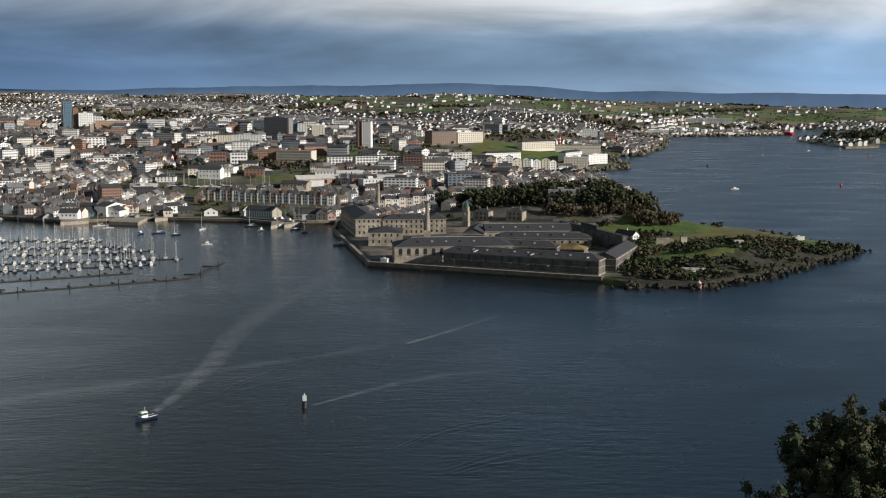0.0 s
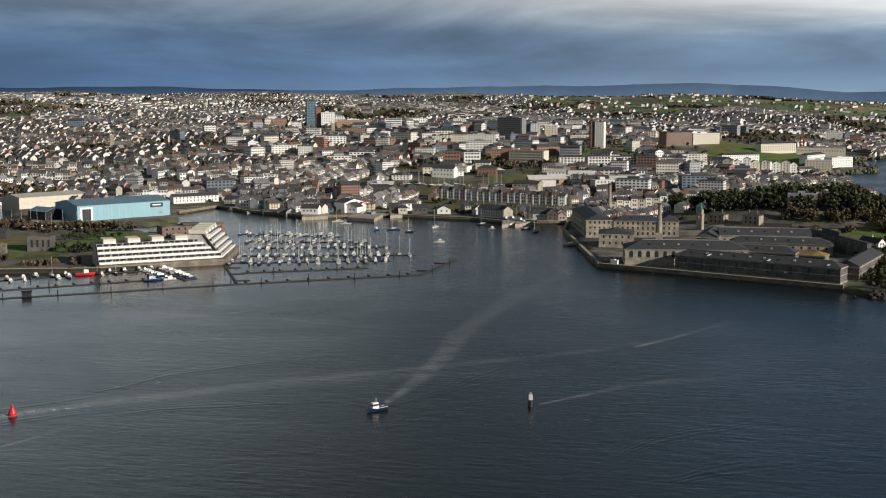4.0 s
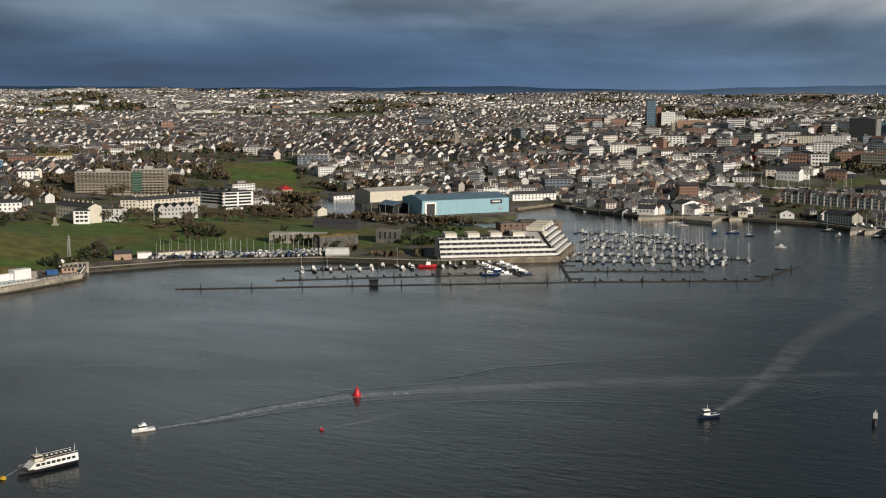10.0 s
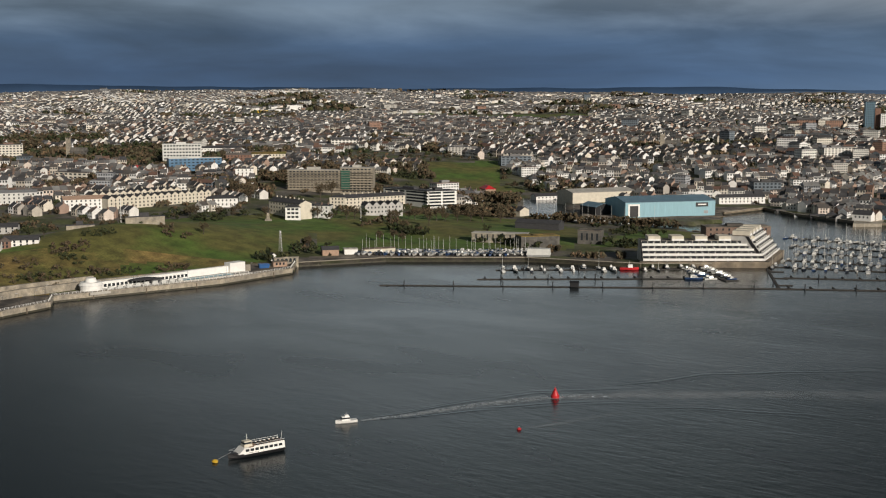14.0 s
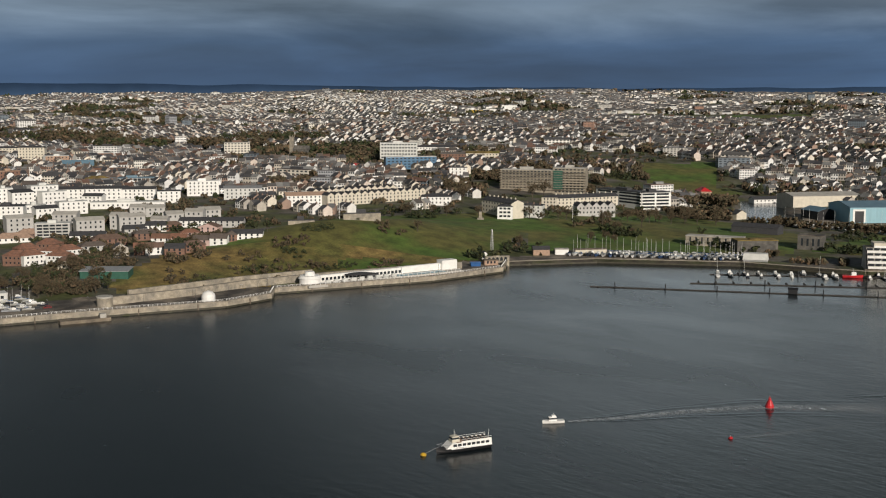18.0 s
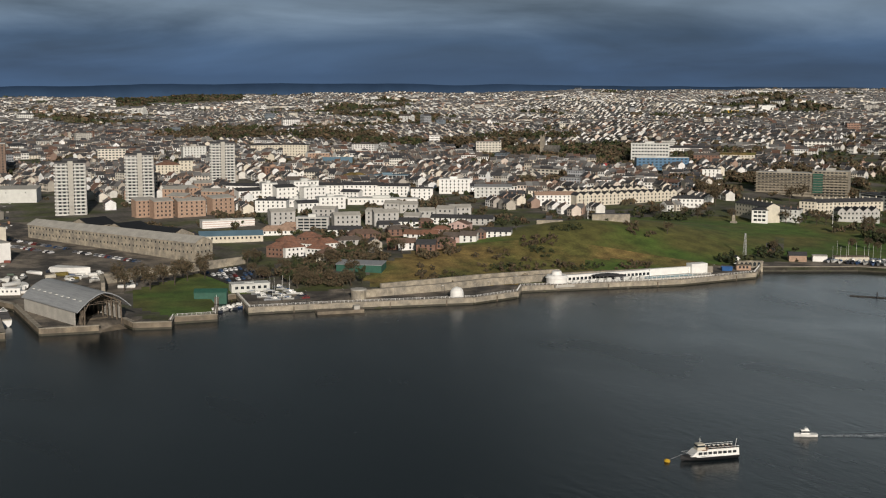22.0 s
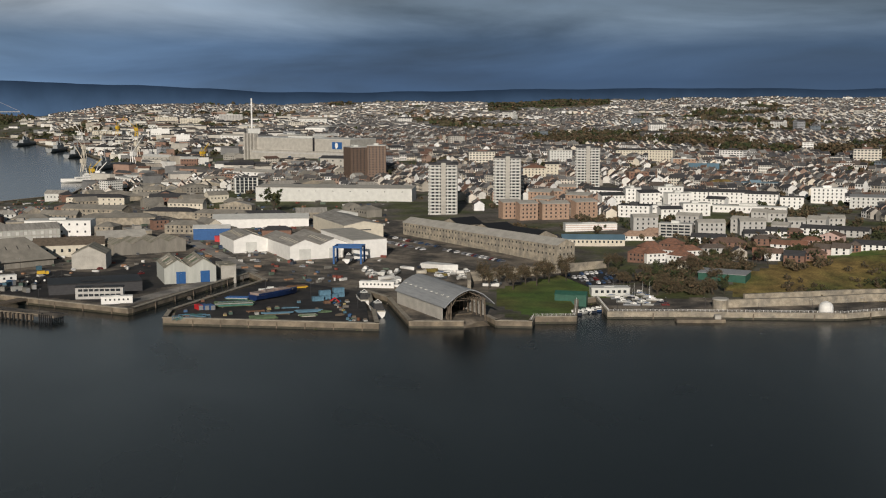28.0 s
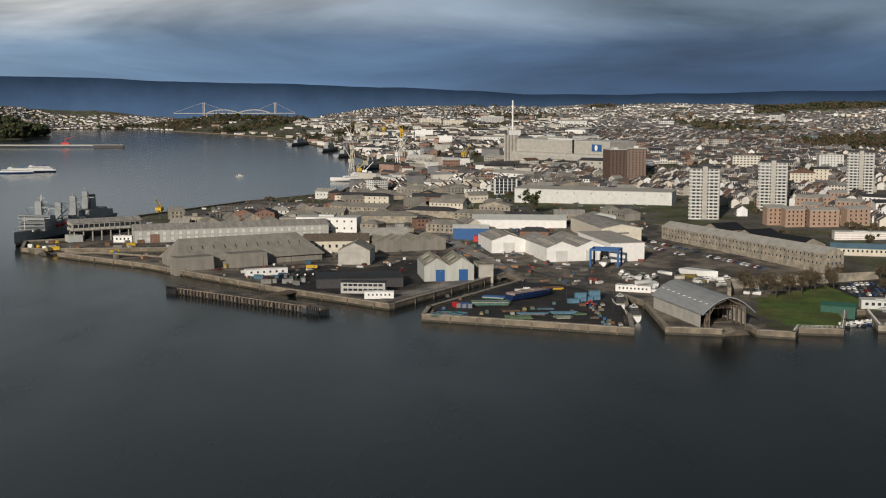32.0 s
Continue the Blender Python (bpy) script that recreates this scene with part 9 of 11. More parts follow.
block("waterfront_house", -108, 1006, 6, 10, 10, 6.2, M_STONE_DARK, "y", 4, M_SLATE, front=(2, 2), label="dark gabled boat house by the water", category="house", group="waterfront houses")
# Stone piers and slips of the old quay, and the boats drawn up on them.
for i, outline in enumerate([[(-282, 1000), (-255, 991), (-259, 1066), (-289, 1077)], [(-320, 992), (-301, 1006), (-314, 1061), (-338, 1056)], [(-248, 1021), (-238, 1033), (-250, 1084), (-263, 1082)], [(-140, 964), (-130, 992), (-135, 1038), (-148, 1026)], [(-130, 970), (-117, 995), (-120, 1017), (-133, 1001)]]):
    tagged(part("stone_pier", Geo().slab(outline, -4, 2.75 + 0.05 * i), M_COPING), "pale stone pier of the old quay", "pier", kind="structure")
    mx, my = sum(p[0] for p in outline) / 4, sum(p[1] for p in outline) / 4
    for k in range(3):
        ob = copy_thing((YACHTS + CRUISERS)[(i + k) % 5], pose(mx - 5 + 5 * k, my + (k % 2) * 3, 3.1, 0, 0, 80 + 17 * i + 9 * k))
        ob["group"] = "boats on the quay"
block("quay_house", -100, 1009, 5, 9, 9, 6.5, M_CREAM, "y", 3, M_SLATE, front=(2, 2), label="cream gabled house beside the quay", category="house")
block("sail_loft", -294, 1036, 60, 24, 14, 9, M_WHITE, "y", 3, M_SLATE, label="white gabled sail loft on the quay", category="warehouse")
for i in range(22):
    px = -270 - 110 * r.random() if i < 12 else -420 + 190 * r.random()
    py = 1052 + 16 * r.random()
    block("quay_store", px, py, r.choice((-20, 10, 40)), r.uniform(9, 16), 9, r.uniform(5, 8), M_WALLS, "x", 2.6, M_ROOFS, front=(3, 2), label="small rendered store on the old quay", category="house", group="old quay stores")

for i in range(30):
    px, py = -330 + 290 * r.random(), 1165 + 250 * r.random()
    if any(math.hypot(px - ax, py - ay) < ar for ax, ay, ar in ((-235, 1228, 45), (-140, 1225, 40), (-110, 1425, 60), (-260, 1410, 25), (-175, 1290, 35))):
        continue
    mats = r.choice(((M_PALE, M_PALE), (M_WHITE, M_CONCRETE), (M_BRICK, M_SLATE), (M_CREAM, M_SLATE), (M_STONE, M_SLATE), (M_SLATE, M_PALE), (M_WHITE, M_SLATE)))
    w = r.uniform(16, 40)
    block("dock_warehouse", px, py, r.choice((-10, 5, 15, 28)), w, r.uniform(10, 18), r.uniform(5, 10), mats[0], r.choice(("x", "flat", "hip", "x")), 2.8, mats[1], front=(int(w / 4), 2), label="warehouse or flats beside the inner dock", category="building", group="inner dock buildings")
# ---- town centre landmarks ----
TOWN = dict(category="building", group="town centre blocks")
# Narrow brown block paints in the unlit side of the white tower.
block("white_tower_block", -124, 1737, 12, 6, 18, 39, M_BRICK, "flat", 2, M_SLATE, front=(3, 14), pane=(1.6, 1.4), label="tall slab of flats, its shaded end coloured brown", category="tower block")
block("white_tower_block", -118, 1736, -6, 13, 16, 38, M_WHITE, "flat", 2, M_SLATE, front=(4, 14), pane=(1.4, 1.3), label="tall white slab of flats", category="tower block")
block("dark_glass_block", -299, 1998, -3, 40, 20, 34, M_SLATE, "flat", 3, M_SLATE, front=(12, 10), pane=(2.2, 1.8), label="dark glazed office block", **TOWN)
block("dark_glass_block", -258, 2000, -3, 8, 20, 34, M_PALE, "flat", 1, M_SLATE, label="pale stair end of the dark office block", **TOWN)
block("slate_tower", -712, 2250, 25, 17, 20, 52, M_TEAL_ROOF, "flat", 3, M_SLATE, front=(5, 16), pane=(1.6, 1.6), label="tall dark blue student tower", category="tower block")
block("slate_tower", -696, 2256, 25, 10, 20, 40, M_BRICK, "flat", 2, M_SLATE, label="brown flank of the student tower", category="tower block")
block("white_student_block", -684, 2252, 25, 26, 18, 30, M_WHITE, "flat", 2, M_PALE, front=(7, 9), pane=(1.6, 1.4), label="white rendered student flats beside a dark tower", category="tower block")
block("red_brick_block", -660, 2275, 16, 66, 20, 15, M_TERRA, "flat", 2, M_PALE, front=(16, 4), label="long red and white block", **TOWN)
block("white_slab", -547, 2213, 14, 32, 16, 22, M_WHITE, "flat", 2, M_SLATE, front=(1, 6), pane=(29, 1.5), label="white banded office slab", **TOWN)
block("brick_office", -215, 1467, 8, 13, 22, 19, M_BRICK, "flat", 2, M_SLATE, label="brown brick office wing", **TOWN)
block("white_office", -203, 1454, -14, 45, 18, 17, M_CREAM, "flat", 2, M_TERRA, front=(14, 5), pane=(1.8, 1.6), label="cream office block with rows of windows", **TOWN)
block("red_roof_hall", -351, 1492, 30, 28, 16, 6, M_RED, "flat", 1, M_RED, label="bright red low hall", **TOWN)
for i, (px, py, wd, hh) in enumerate(((-137, 1412, 30, 13), (-104, 1418, 28, 14), (-74, 1430, 28, 14), (-44, 1452, 22, 14), (-22, 1466, 16, 14), (-4, 1476, 16, 15), (14, 1470, 18, 13), (-275, 1404, 20, 18), (-252, 1414, 20, 17))):
    block("harbour_flats", px, py, 14, wd, 13, hh, M_WHITE if i not in (3, 7) else M_BRICK, "flat", 2, M_SLATE, front=(wd // 4, 4), pane=(2.4, 1.8), label="modern harbour flats with balconies", category="apartment building", group="harbour flats")
block("grand_hotel", -17, 1790, 33, 44, 20, 20, M_BROWN_PALE, "flat", 3, M_SLATE, front=(10, 6), label="large dark brick hotel above the cliff", **TOWN)
block("cream_hotel", 22, 1822, 36, 48, 18, 16, M_CREAM, "flat", 2, M_PALE, front=(12, 5), label="large cream hotel above the cliff lawn", **TOWN)
block("theatre", -96, 2150, 30, 46, 30, 17, M_SLATE, "flat", 3, M_SLATE, front=(8, 3), label="dark grey theatre block", **TOWN)
block("cliff_terrace", 180, 1760, 60, 60, 12, 13, M_WHITE, "hip", 3, M_SLATE, front=(16, 4), label="tall white seafront terrace", **TOWN)
block("cliff_terrace", 212, 1745, 46, 46, 14, 13.5, M_WHITE, "flat", 1, M_PALE, front=(12, 4), label="white seafront flats on the promontory", **TOWN)
block("cliff_terrace", 120, 1820, 40, 70, 12, 12, M_CREAM, "hip", 3, M_SLATE, front=(18, 4), label="long cream seafront terrace", **TOWN)
block("cliff_terrace", 60, 1700, 30, 60, 12, 11, M_WHITE, "hip", 3, M_SLATE, front=(16, 3), label="white stuccoed seafront terrace with slate roof", **TOWN)
block("ferry_terminal", -157, 1208, 24, 38, 18, 7, M_PALE, "flat", 0.6, M_WHITE, label="low white ferry terminal shed", **TOWN)
block("brick_warehouse", -150, 1222, 20, 44, 14, 8, M_TERRA, "x", 3, M_PALE, front=(5, 1), pane=(3, 4), label="brick dock warehouse with a white roof edge", **TOWN)
lt = thing("banded_lighthouse", 214, 2206, 0, "red and white banded lighthouse on the grassy cliff top", "lighthouse")
for i in range(5):
    part("band", Geo().tube(0, 0, 3 + i * 2.7, 5.7 + i * 2.7, 2.9 - 0.22 * i, 2.68 - 0.22 * i, 12), (M_RED, M_WHITE)[i % 2], lt)
part("base", Geo().tube(0, 0, -2, 3, 3.4, 3.0, 12), M_STONE, lt)
part("lantern", Geo().tube(0, 0, 16.5, 18.6, 1.4, 1.4, 10).tube(0, 0, 18.6, 20, 1.5, 0.2, 10), M_RED, lt)
war = thing("war_memorial", 70, 2080, 0, "tall pale stone memorial column", "monument")
part("column", Geo().box(-3, -3, -2, 3, 3, 6, 0.5).box(-1.4, -1.4, 6, 1.4, 1.4, 27, 0.3), M_STONE, war)
part("globe", Geo().blob(0, 0, 28.4, 1.5, 1.5, 1.5, 3, 10, 6), M_GREEN, war)
# Millbay marina masts.
for i in range(26):
    copy_thing(YACHTS[i % 3], pose(-285 + 105 * r.random(), 1215 + 22 * r.random(), ground_at(-230, 1226), 0, 0, r.uniform(0, 360)))
for i, (px, rad) in enumerate(((615, 9), (650, 11), (676, 8), (694, 6))):
    root = thing("oil_tank", px, 3100 + i * 4, 0, "white cylindrical oil tank", "tank", "oil tanks")
    part("shell", Geo().tube(0, 0, -1, 17 if i < 2 else 13, rad, rad, 20), M_WHITE, root)
    part("dome", Geo().tube(0, 0, 17 if i < 2 else 13, 18.2 if i < 2 else 14, rad, rad * 0.3, 20), M_WHITE, root)
tanker = thing("red_ship", 905, 3150, 100, "bright red ship with white bridge in the harbour mouth", "ship", z=0)
part("hull", hull(60, 13, 8, 0.5, 0.3), M_RED, tanker)
part("bridge", Geo().box(-22, -5, 8, -10, 5, 20, 0.5), M_WHITE, tanker)
block("fort_tower", 880, 2700, 10, 20, 20, 12, M_STONE_DARK, "flat", 2, M_STONE, label="old round fort tower on the headland", category="fort")
wood("headland_wood", [(900, 2690, 70, 60), (1010, 2740, 90, 60), (1200, 2800, 120, 60)], 120, 18, M_LEAF, "dark trees on the fort headland", 45)
pier = thing("harbour_breakwater", 806, 2385, 20, "long low stone harbour breakwater", "breakwater", z=0)
part("mole", Geo().box(-10, -6, -2, 70, 6, 4), M_QUAY, pier)

# ---- naval base up river ----
frig = block("frigate_complex", -1832, 134, 42, 205, 60, 34, M_CONCRETE, "flat", 2, M_PALE, label="vast grey concrete covered ship dock", category="building")
part("lower_range", Geo().box(22, -9, -2, 205, 0, 16), M_CONCRETE, frig)
part("lower_glazing", Geo().box(24, -9.2, 12, 203, -9, 14.0), M_GREY, frig)
for i in range(4):
    part("buttress", Geo().box(4 + i * 6.5, -6, -2, 7 + i * 6.5, 2, 40), M_CONCRETE, frig)
part("duct", Geo().box(136, -1, 0, 139, 0, 36), M_BLACK, frig)
board = part("emblem_board", Geo().box(172, -0.4, 20, 190, 0, 30), M_BLUE, frig, "dark blue emblem board")
part("emblem", Geo().blob(180, -0.5, 25, 3, 0.15, 4, 2, 10, 6), M_WHITE, board)
stack = thing("incinerator_stack", -2400, 191, 0, "slim tall white stack", "chimney")
part("flue", Geo().tube(0, 0, -2, 79, 1.9, 1.5, 10), M_WHITE, stack)
part("stack_base", Geo().box(-20, -10, -2, 30, 14, 20), M_PALE, stack)
r = random.Random(81)
for i in range(70):
    a, dd = radians(r.uniform(82, 93.5)), r.uniform(1400, 3500)
    px, py = -math.sin(a) * dd, math.cos(a) * dd
    gz, sh = heights(np.array([px]), np.array([py]))
    if sh[0] > 15 and not in_any(np.array([px]), np.array([py]), [(-1750, 190, 120), (-1375, 240, 50)])[0]:
        block("dock_building", px, py, r.uniform(20, 90), r.uniform(20, 70), r.uniform(12, 26), r.uniform(6, 15), r.choice((M_CREAM, M_PALE, M_CONCRETE, M_WHITE, M_BRICK)), r.choice(("flat", "x", "hip")), 3, r.choice((M_PALE, M_CONCRETE, M_SLATE)),
              label="pale naval base building", category="building", group="naval base buildings", front=(6, 2), pane=(2, 1.6))
block("long_white_range", -1152, 94, 68, 152, 24, 13.5, M_PALE, "mono", 1.5, M_CONCRETE, front=(9, 1), pane=(0.8, 0.8), base=7, label="very long white warehouse wall", category="warehouse")
block("glass_office", -1286, 79, 31, 40, 16, 12.5, M_CONCRETE, "flat", 1, M_SLATE, front=(9, 3), pane=(3, 2.4), label="grey office with wide glass bays", category="building")


def dock_crane(x, y, h, mat, label):
    root = thing("dock_crane", x, y, r.uniform(0, 360), label, "crane", "dock cranes")
    for sx, sy in ((-4, -4), (4, -4), (4, 4), (-4, 4)):
        part("leg", Geo().beam((sx, sy, -1), (sx * 0.4, sy * 0.4, h * 0.45), 0.7), mat, root)
    part("cab", Geo().box(-3, -3, h * 0.45, 4, 3, h * 0.58), mat, root)
    part("jib", Geo().beam((0, 0, h * 0.55), (h * 0.45, 0, h), 0.6).beam((-3, 0, h * 0.58), (0, 0, h * 0.8), 0.4), mat, root)


dock_crane(-2116, -27, 56, M_CREAM, "tall pale dock crane")
dock_crane(-1907, 74, 30, M_YELLOW, "yellow dock crane on the river wall")
for i in range(10):
    a, dd = radians(r.uniform(90.5, 93.5)), r.uniform(1700, 3300)
    dock_crane(-math.sin(a) * dd, math.cos(a) * dd, r.uniform(26, 52), r.choice((M_PALE, M_CREAM, M_YELLOW, M_WHITE, M_NAVY)), "dock crane among the naval basins")
dock_crane(-1160, -250, 22, M_YELLOW, "small yellow quay crane")
for i in range(9):
    px = -2000 - i * 130
    dock_crane(px, -20 - i * 18 + r.uniform(-10, 30), r.uniform(28, 44), r.choice((M_PALE, M_CREAM, M_METAL)), "pale dock crane on the river wall")


def warship(x, y, turn, length, label):
    root = thing("warship", x, y, turn, label, "ship", "warships", z=0)
    part("hull", hull(length, length * 0.13, 7, 0.5, 0.4), M_NAVY, root)
    part("superstructure", Geo().box(-length * 0.2, -5, 7, length * 0.15, 5, 14, 1).box(0, -4, 14, length * 0.12, 4, 18, 1), M_NAVY, root)
    part("mast", Geo().tube(length * 0.04, 0, 18, 34, 1.2, 0.3, 6).box(-length * 0.1, -2, 14, -length * 0.05, 2, 21, 0.5), M_NAVY, root)


warship(-1925, -75, 160, 110, "grey warship alongside the river wall")
warship(-2350, -140, 165, 120, "grey warship alongside the river wall")
warship(-2600, -190, 165, 120, "grey warship alongside the river wall")
warship(-2950, -290, 165, 130, "grey warship alongside the river wall")
def passenger_ship(name, x, y, turn, ln, label, category, group, band):
    """Fine-lined white ship: hull with a painted band, two stepped glazed decks, wheelhouse and mast."""
    root = thing(name, x, y, turn, label, category, group, z=0)
    part("hull", hull(ln, ln * 0.17, ln * 0.06, 0.3, 0.4), M_WHITE, root)
    part("stripe", hull(ln * 0.992, ln * 0.172, ln * 0.032, 0.3, 0.1), band, root)
    for k, (back, ahead, low, high, wide) in enumerate(((-0.42, 0.26, 0.06, 0.095, 0.07), (-0.36, 0.12, 0.095, 0.13, 0.06))):
        deck = part("deckhouse", Geo().box(ln * back, -ln * wide, ln * low, ln * ahead, ln * wide, ln * high, ln * 0.006), M_WHITE, root)
        part("window_band", Geo().box(ln * (back + 0.02), -ln * wide - 0.05, ln * (low + 0.012), ln * (ahead - 0.012), ln * wide + 0.05, ln * (high - 0.012)), M_GLASS, deck)
    part("wheelhouse", Geo().box(ln * 0.02, -ln * 0.04, ln * 0.13, ln * 0.1, ln * 0.04, ln * 0.16, ln * 0.008), M_PALE, root)
    part("mast", Geo().beam((0, 0, ln * 0.13), (-ln * 0.02, 0, ln * 0.23), ln * 0.004).beam((0, -ln * 0.03, ln * 0.19), (0, ln * 0.03, ln * 0.19), ln * 0.003), M_PALE, root)
    part("funnel", Geo().box(-ln * 0.26, -ln * 0.025, ln * 0.13, -ln * 0.2, ln * 0.025, ln * 0.17, ln * 0.006), band, root)
    return root


passenger_ship("river_ferry", -1638, -82, 285, 76, "long white river ferry at the dock", "ship", "river ferries", M_PALE)
passenger_ship("catamaran", -1820, -612, 285, 60, "moored blue and white ferry", "ship", "moored ferries", M_BLUE)
passenger_ship("catamaran", -1850, -590, 285, 66, "moored blue and white ferry", "ship", "moored ferries", M_HULL_BLUE)
launch = thing("harbour_launch", -1733, -257, 110, "small white launch under way on the river", "boat", z=0)
part("hull", hull(11, 3.6, 1.6), M_WHITE, launch)
part("cabin", Geo().box(-2, -1.3, 1.4, 2.6, 1.3, 3.4, 0.3), M_WHITE, launch)
part("cabin_glass", Geo().box(-1.6, -1.34, 2.3, 2.4, 1.34, 3.0, 0.1), M_GLASS, launch)
part("aft_deck", Geo().box(-5, -1.2, 1.2, -2, 1.2, 1.7), M_RUST, launch)
fuel = thing("fuel_jetty", -2815, -1000, 88, "long low river jetty with red cranes at its head", "jetty", z=0)
part("deck", Geo().box(-200, -5, 4, 318, 5, 7), M_CONCRETE, fuel)
for i in range(40):
    part("support_post", Geo().tube(-190 + i * 13, -3, -3, 4, 0.9, 0.9, 6), M_BLACK, fuel)
part("jetty_crane", Geo().beam((180, 0, 7), (180, 0, 20), 1.2).beam((180, 0, 20), (196, 0, 24), 0.8).box(172, -3, 7, 190, 3, 12), M_RED, fuel)
part("barge", Geo().box(250, -14, -1, 320, -6, 6), M_BLACK, fuel)


def at(turn, away):
    return Vector((-math.sin(radians(turn)) * away, math.cos(radians(turn)) * away, 0))


bridge = tagged(new("river_bridge"), "pale grey suspension bridge beside a twin-arched railway bridge over the river", "bridge")
ends = [at(101.4, 4650), at(95.8, 4650)]
span = ends[1] - ends[0]
point = lambda k, z: ends[0] + span * k + Vector((0, 0, z))
part("deck", Geo().beam(point(0, 60), point(1, 60), 1.8), M_CONCRETE, bridge)
for k in (0.24, 0.83):
    part("pylon", Geo().beam(point(k, -5), point(k, 101), 1.6).beam(point(k + 0.012, -5), point(k + 0.012, 101), 1.6), M_CONCRETE, bridge)
for k0, z0, k1, z1 in ((0.0, 62, 0.24, 100), (0.24, 100, 0.4, 74), (0.7, 74, 0.83, 100), (0.83, 100, 1.0, 62)):
    part("cable", Geo().beam(point(k0, z0), point(k1, z1), 0.6), M_CONCRETE, bridge)
for a, b in ((0.27, 0.53), (0.53, 0.79)):
    arch = Geo()
    for i in range(10):
        u, v = i / 10, (i + 1) / 10
        arch.beam(point(a + (b - a) * u, 62 + 44 * u * (1 - u)), point(a + (b - a) * v, 62 + 44 * v * (1 - v)), 2.4)
        arch.beam(point(a + (b - a) * u, 62 - 14 * u * (1 - u)), point(a + (b - a) * v, 62 - 14 * v * (1 - v)), 1.4)
        arch.beam(point(a + (b - a) * u, 60), point(a + (b - a) * u, 62 + 44 * u * (1 - u)), 0.6)
    part("arch", arch, M_CONCRETE, bridge)["kind"] = "stuff"
    part("pier", Geo().beam(point(a, -5), point(a, 62), 3), M_STONE, bridge)


# Houses on the far bank behind the bridge, and sheds and gear packed along the naval wharves.
rr = np.random.default_rng(5)


def scatter(count, turns, aways, widths, depths, tall, grades=(20, 110)):
    a, dd = np.radians(rr.uniform(*turns, count)), rr.uniform(*aways, count)
    px, py = -np.sin(a) * dd, np.cos(a) * dd
    gz, sh = heights(px, py)
    rows = np.stack([px, py, gz - 0.4, rr.uniform(*grades, count), rr.uniform(*widths, count), rr.uniform(*depths, count), rr.uniform(*tall, count), rr.uniform(2, 3.4, count)], -1)
    return rows[sh > 8]


M_WHARF = material("wharf_paints", [(0.68, 0.66, 0.6), (0.55, 0.52, 0.46), (0.7, 0.69, 0.66), (0.4, 0.36, 0.31), (0.33, 0.22, 0.17), (0.55, 0.52, 0.46), (0.2, 0.2, 0.2)], 0.8, grain=0.15, scale=0.1, pick="island")
bank = np.concatenate([scatter(1900, (101.5, 111), (4380, 4900), (7, 14), (6, 8), (4.5, 6.5), (70, 130)), scatter(90, (94.6, 101), (3500, 4700), (10, 30), (8, 12), (4, 7))])
many("bank_houses_walls", bank, KIT_BOX, M_WALLS_FAR, "pale houses on the far river bank", "houses")
many("bank_houses_roofs", bank, KIT_ROOF, M_ROOFS_FAR, "dark roofs on the far river bank", "roofs")
wharf = np.concatenate([scatter(420, (82, 94.5), (1450, 3600), (12, 44), (8, 18), (4, 15)), scatter(160, (88, 96), (2600, 4300), (14, 50), (10, 18), (5, 12))])
wharf = wharf[~in_any(wharf[:, 0], wharf[:, 1], [(-1750, 190, 140), (-1375, 240, 45), (-1286, 90, 40)])]
many("wharf_sheds", wharf, KIT_BOX, M_WHARF, "pale sheds and stores packed along the naval wharves", "sheds")
many("wharf_shed_roofs", wharf[::2], KIT_ROOF, M_ROOFS_FAR, "grey roofs of the wharf sheds", "roofs")
gear = np.concatenate([scatter(1500, (79, 103), (640, 1400), (1.0, 6), (0.8, 2.4), (0.5, 2.3), (0, 180)), scatter(600, (80, 95), (1300, 2600), (2, 10), (2, 3), (1.5, 5), (0, 180))])
gear = gear[~in_any(gear[:, 0], gear[:, 1], [(-600, 60, 90), (-680, -100, 20), (-690, -30, 45), (-740, 10, 35), (-1160, -150, 60)])]
many("dock_gear", gear, KIT_BOX, M_GEAR, "skips, vans, stacked stores and machinery on the dock floor", "dock gear")


# ---- further landmarks of the town, the cliffs and the naval base ----
block("ribbed_office", -451, 2407, 10, 25, 14, 16.2, M_WHITE, "flat", 2, M_PALE, front=(6, 5), pane=(1.2, 2.2), label="white ribbed office block", category="office", group="town centre blocks")
block("grey_office", -371, 1766, 12, 22, 14, 14.5, M_PALE, "flat", 2, M_SLATE, front=(5, 4), label="pale grey office block with rows of windows", category="office", group="town centre blocks")
block("grey_office", -340, 1796, 10, 24, 14, 15.6, M_CREAM, "flat", 2, M_SLATE, front=(6, 5), label="cream stepped office block", category="office", group="town centre blocks")
block("grey_office", -302, 1718, 9, 42, 14, 19.8, M_PALE, "flat", 2, M_CONCRETE, front=(10, 6), label="pale stepped office blocks with dark glazing", category="office", group="town centre blocks")
block("pale_flats", -238, 1898, 7, 7, 14, 32.6, M_TEAL_ROOF, "flat", 2, M_SLATE, front=(2, 10), label="narrow dark blue office wing", category="office", group="town centre blocks")
block("pale_flats", -230, 1894, 7, 15, 14, 28.0, M_PALE, "flat", 2, M_SLATE, front=(3, 9), label="pale office tower beside the dark block", category="office", group="town centre blocks")
block("pale_flats", -208, 1897, 6, 20, 14, 24.4, M_CREAM, "flat", 2, M_WHITE, front=(4, 7), label="cream and glass corner block", category="office", group="town centre blocks")
block("pale_flats", -206, 2110, 5, 20, 14, 18.1, M_GREY, "flat", 2, M_SLATE, front=(5, 5), label="grey flats behind the green", category="apartment building", group="town centre blocks")
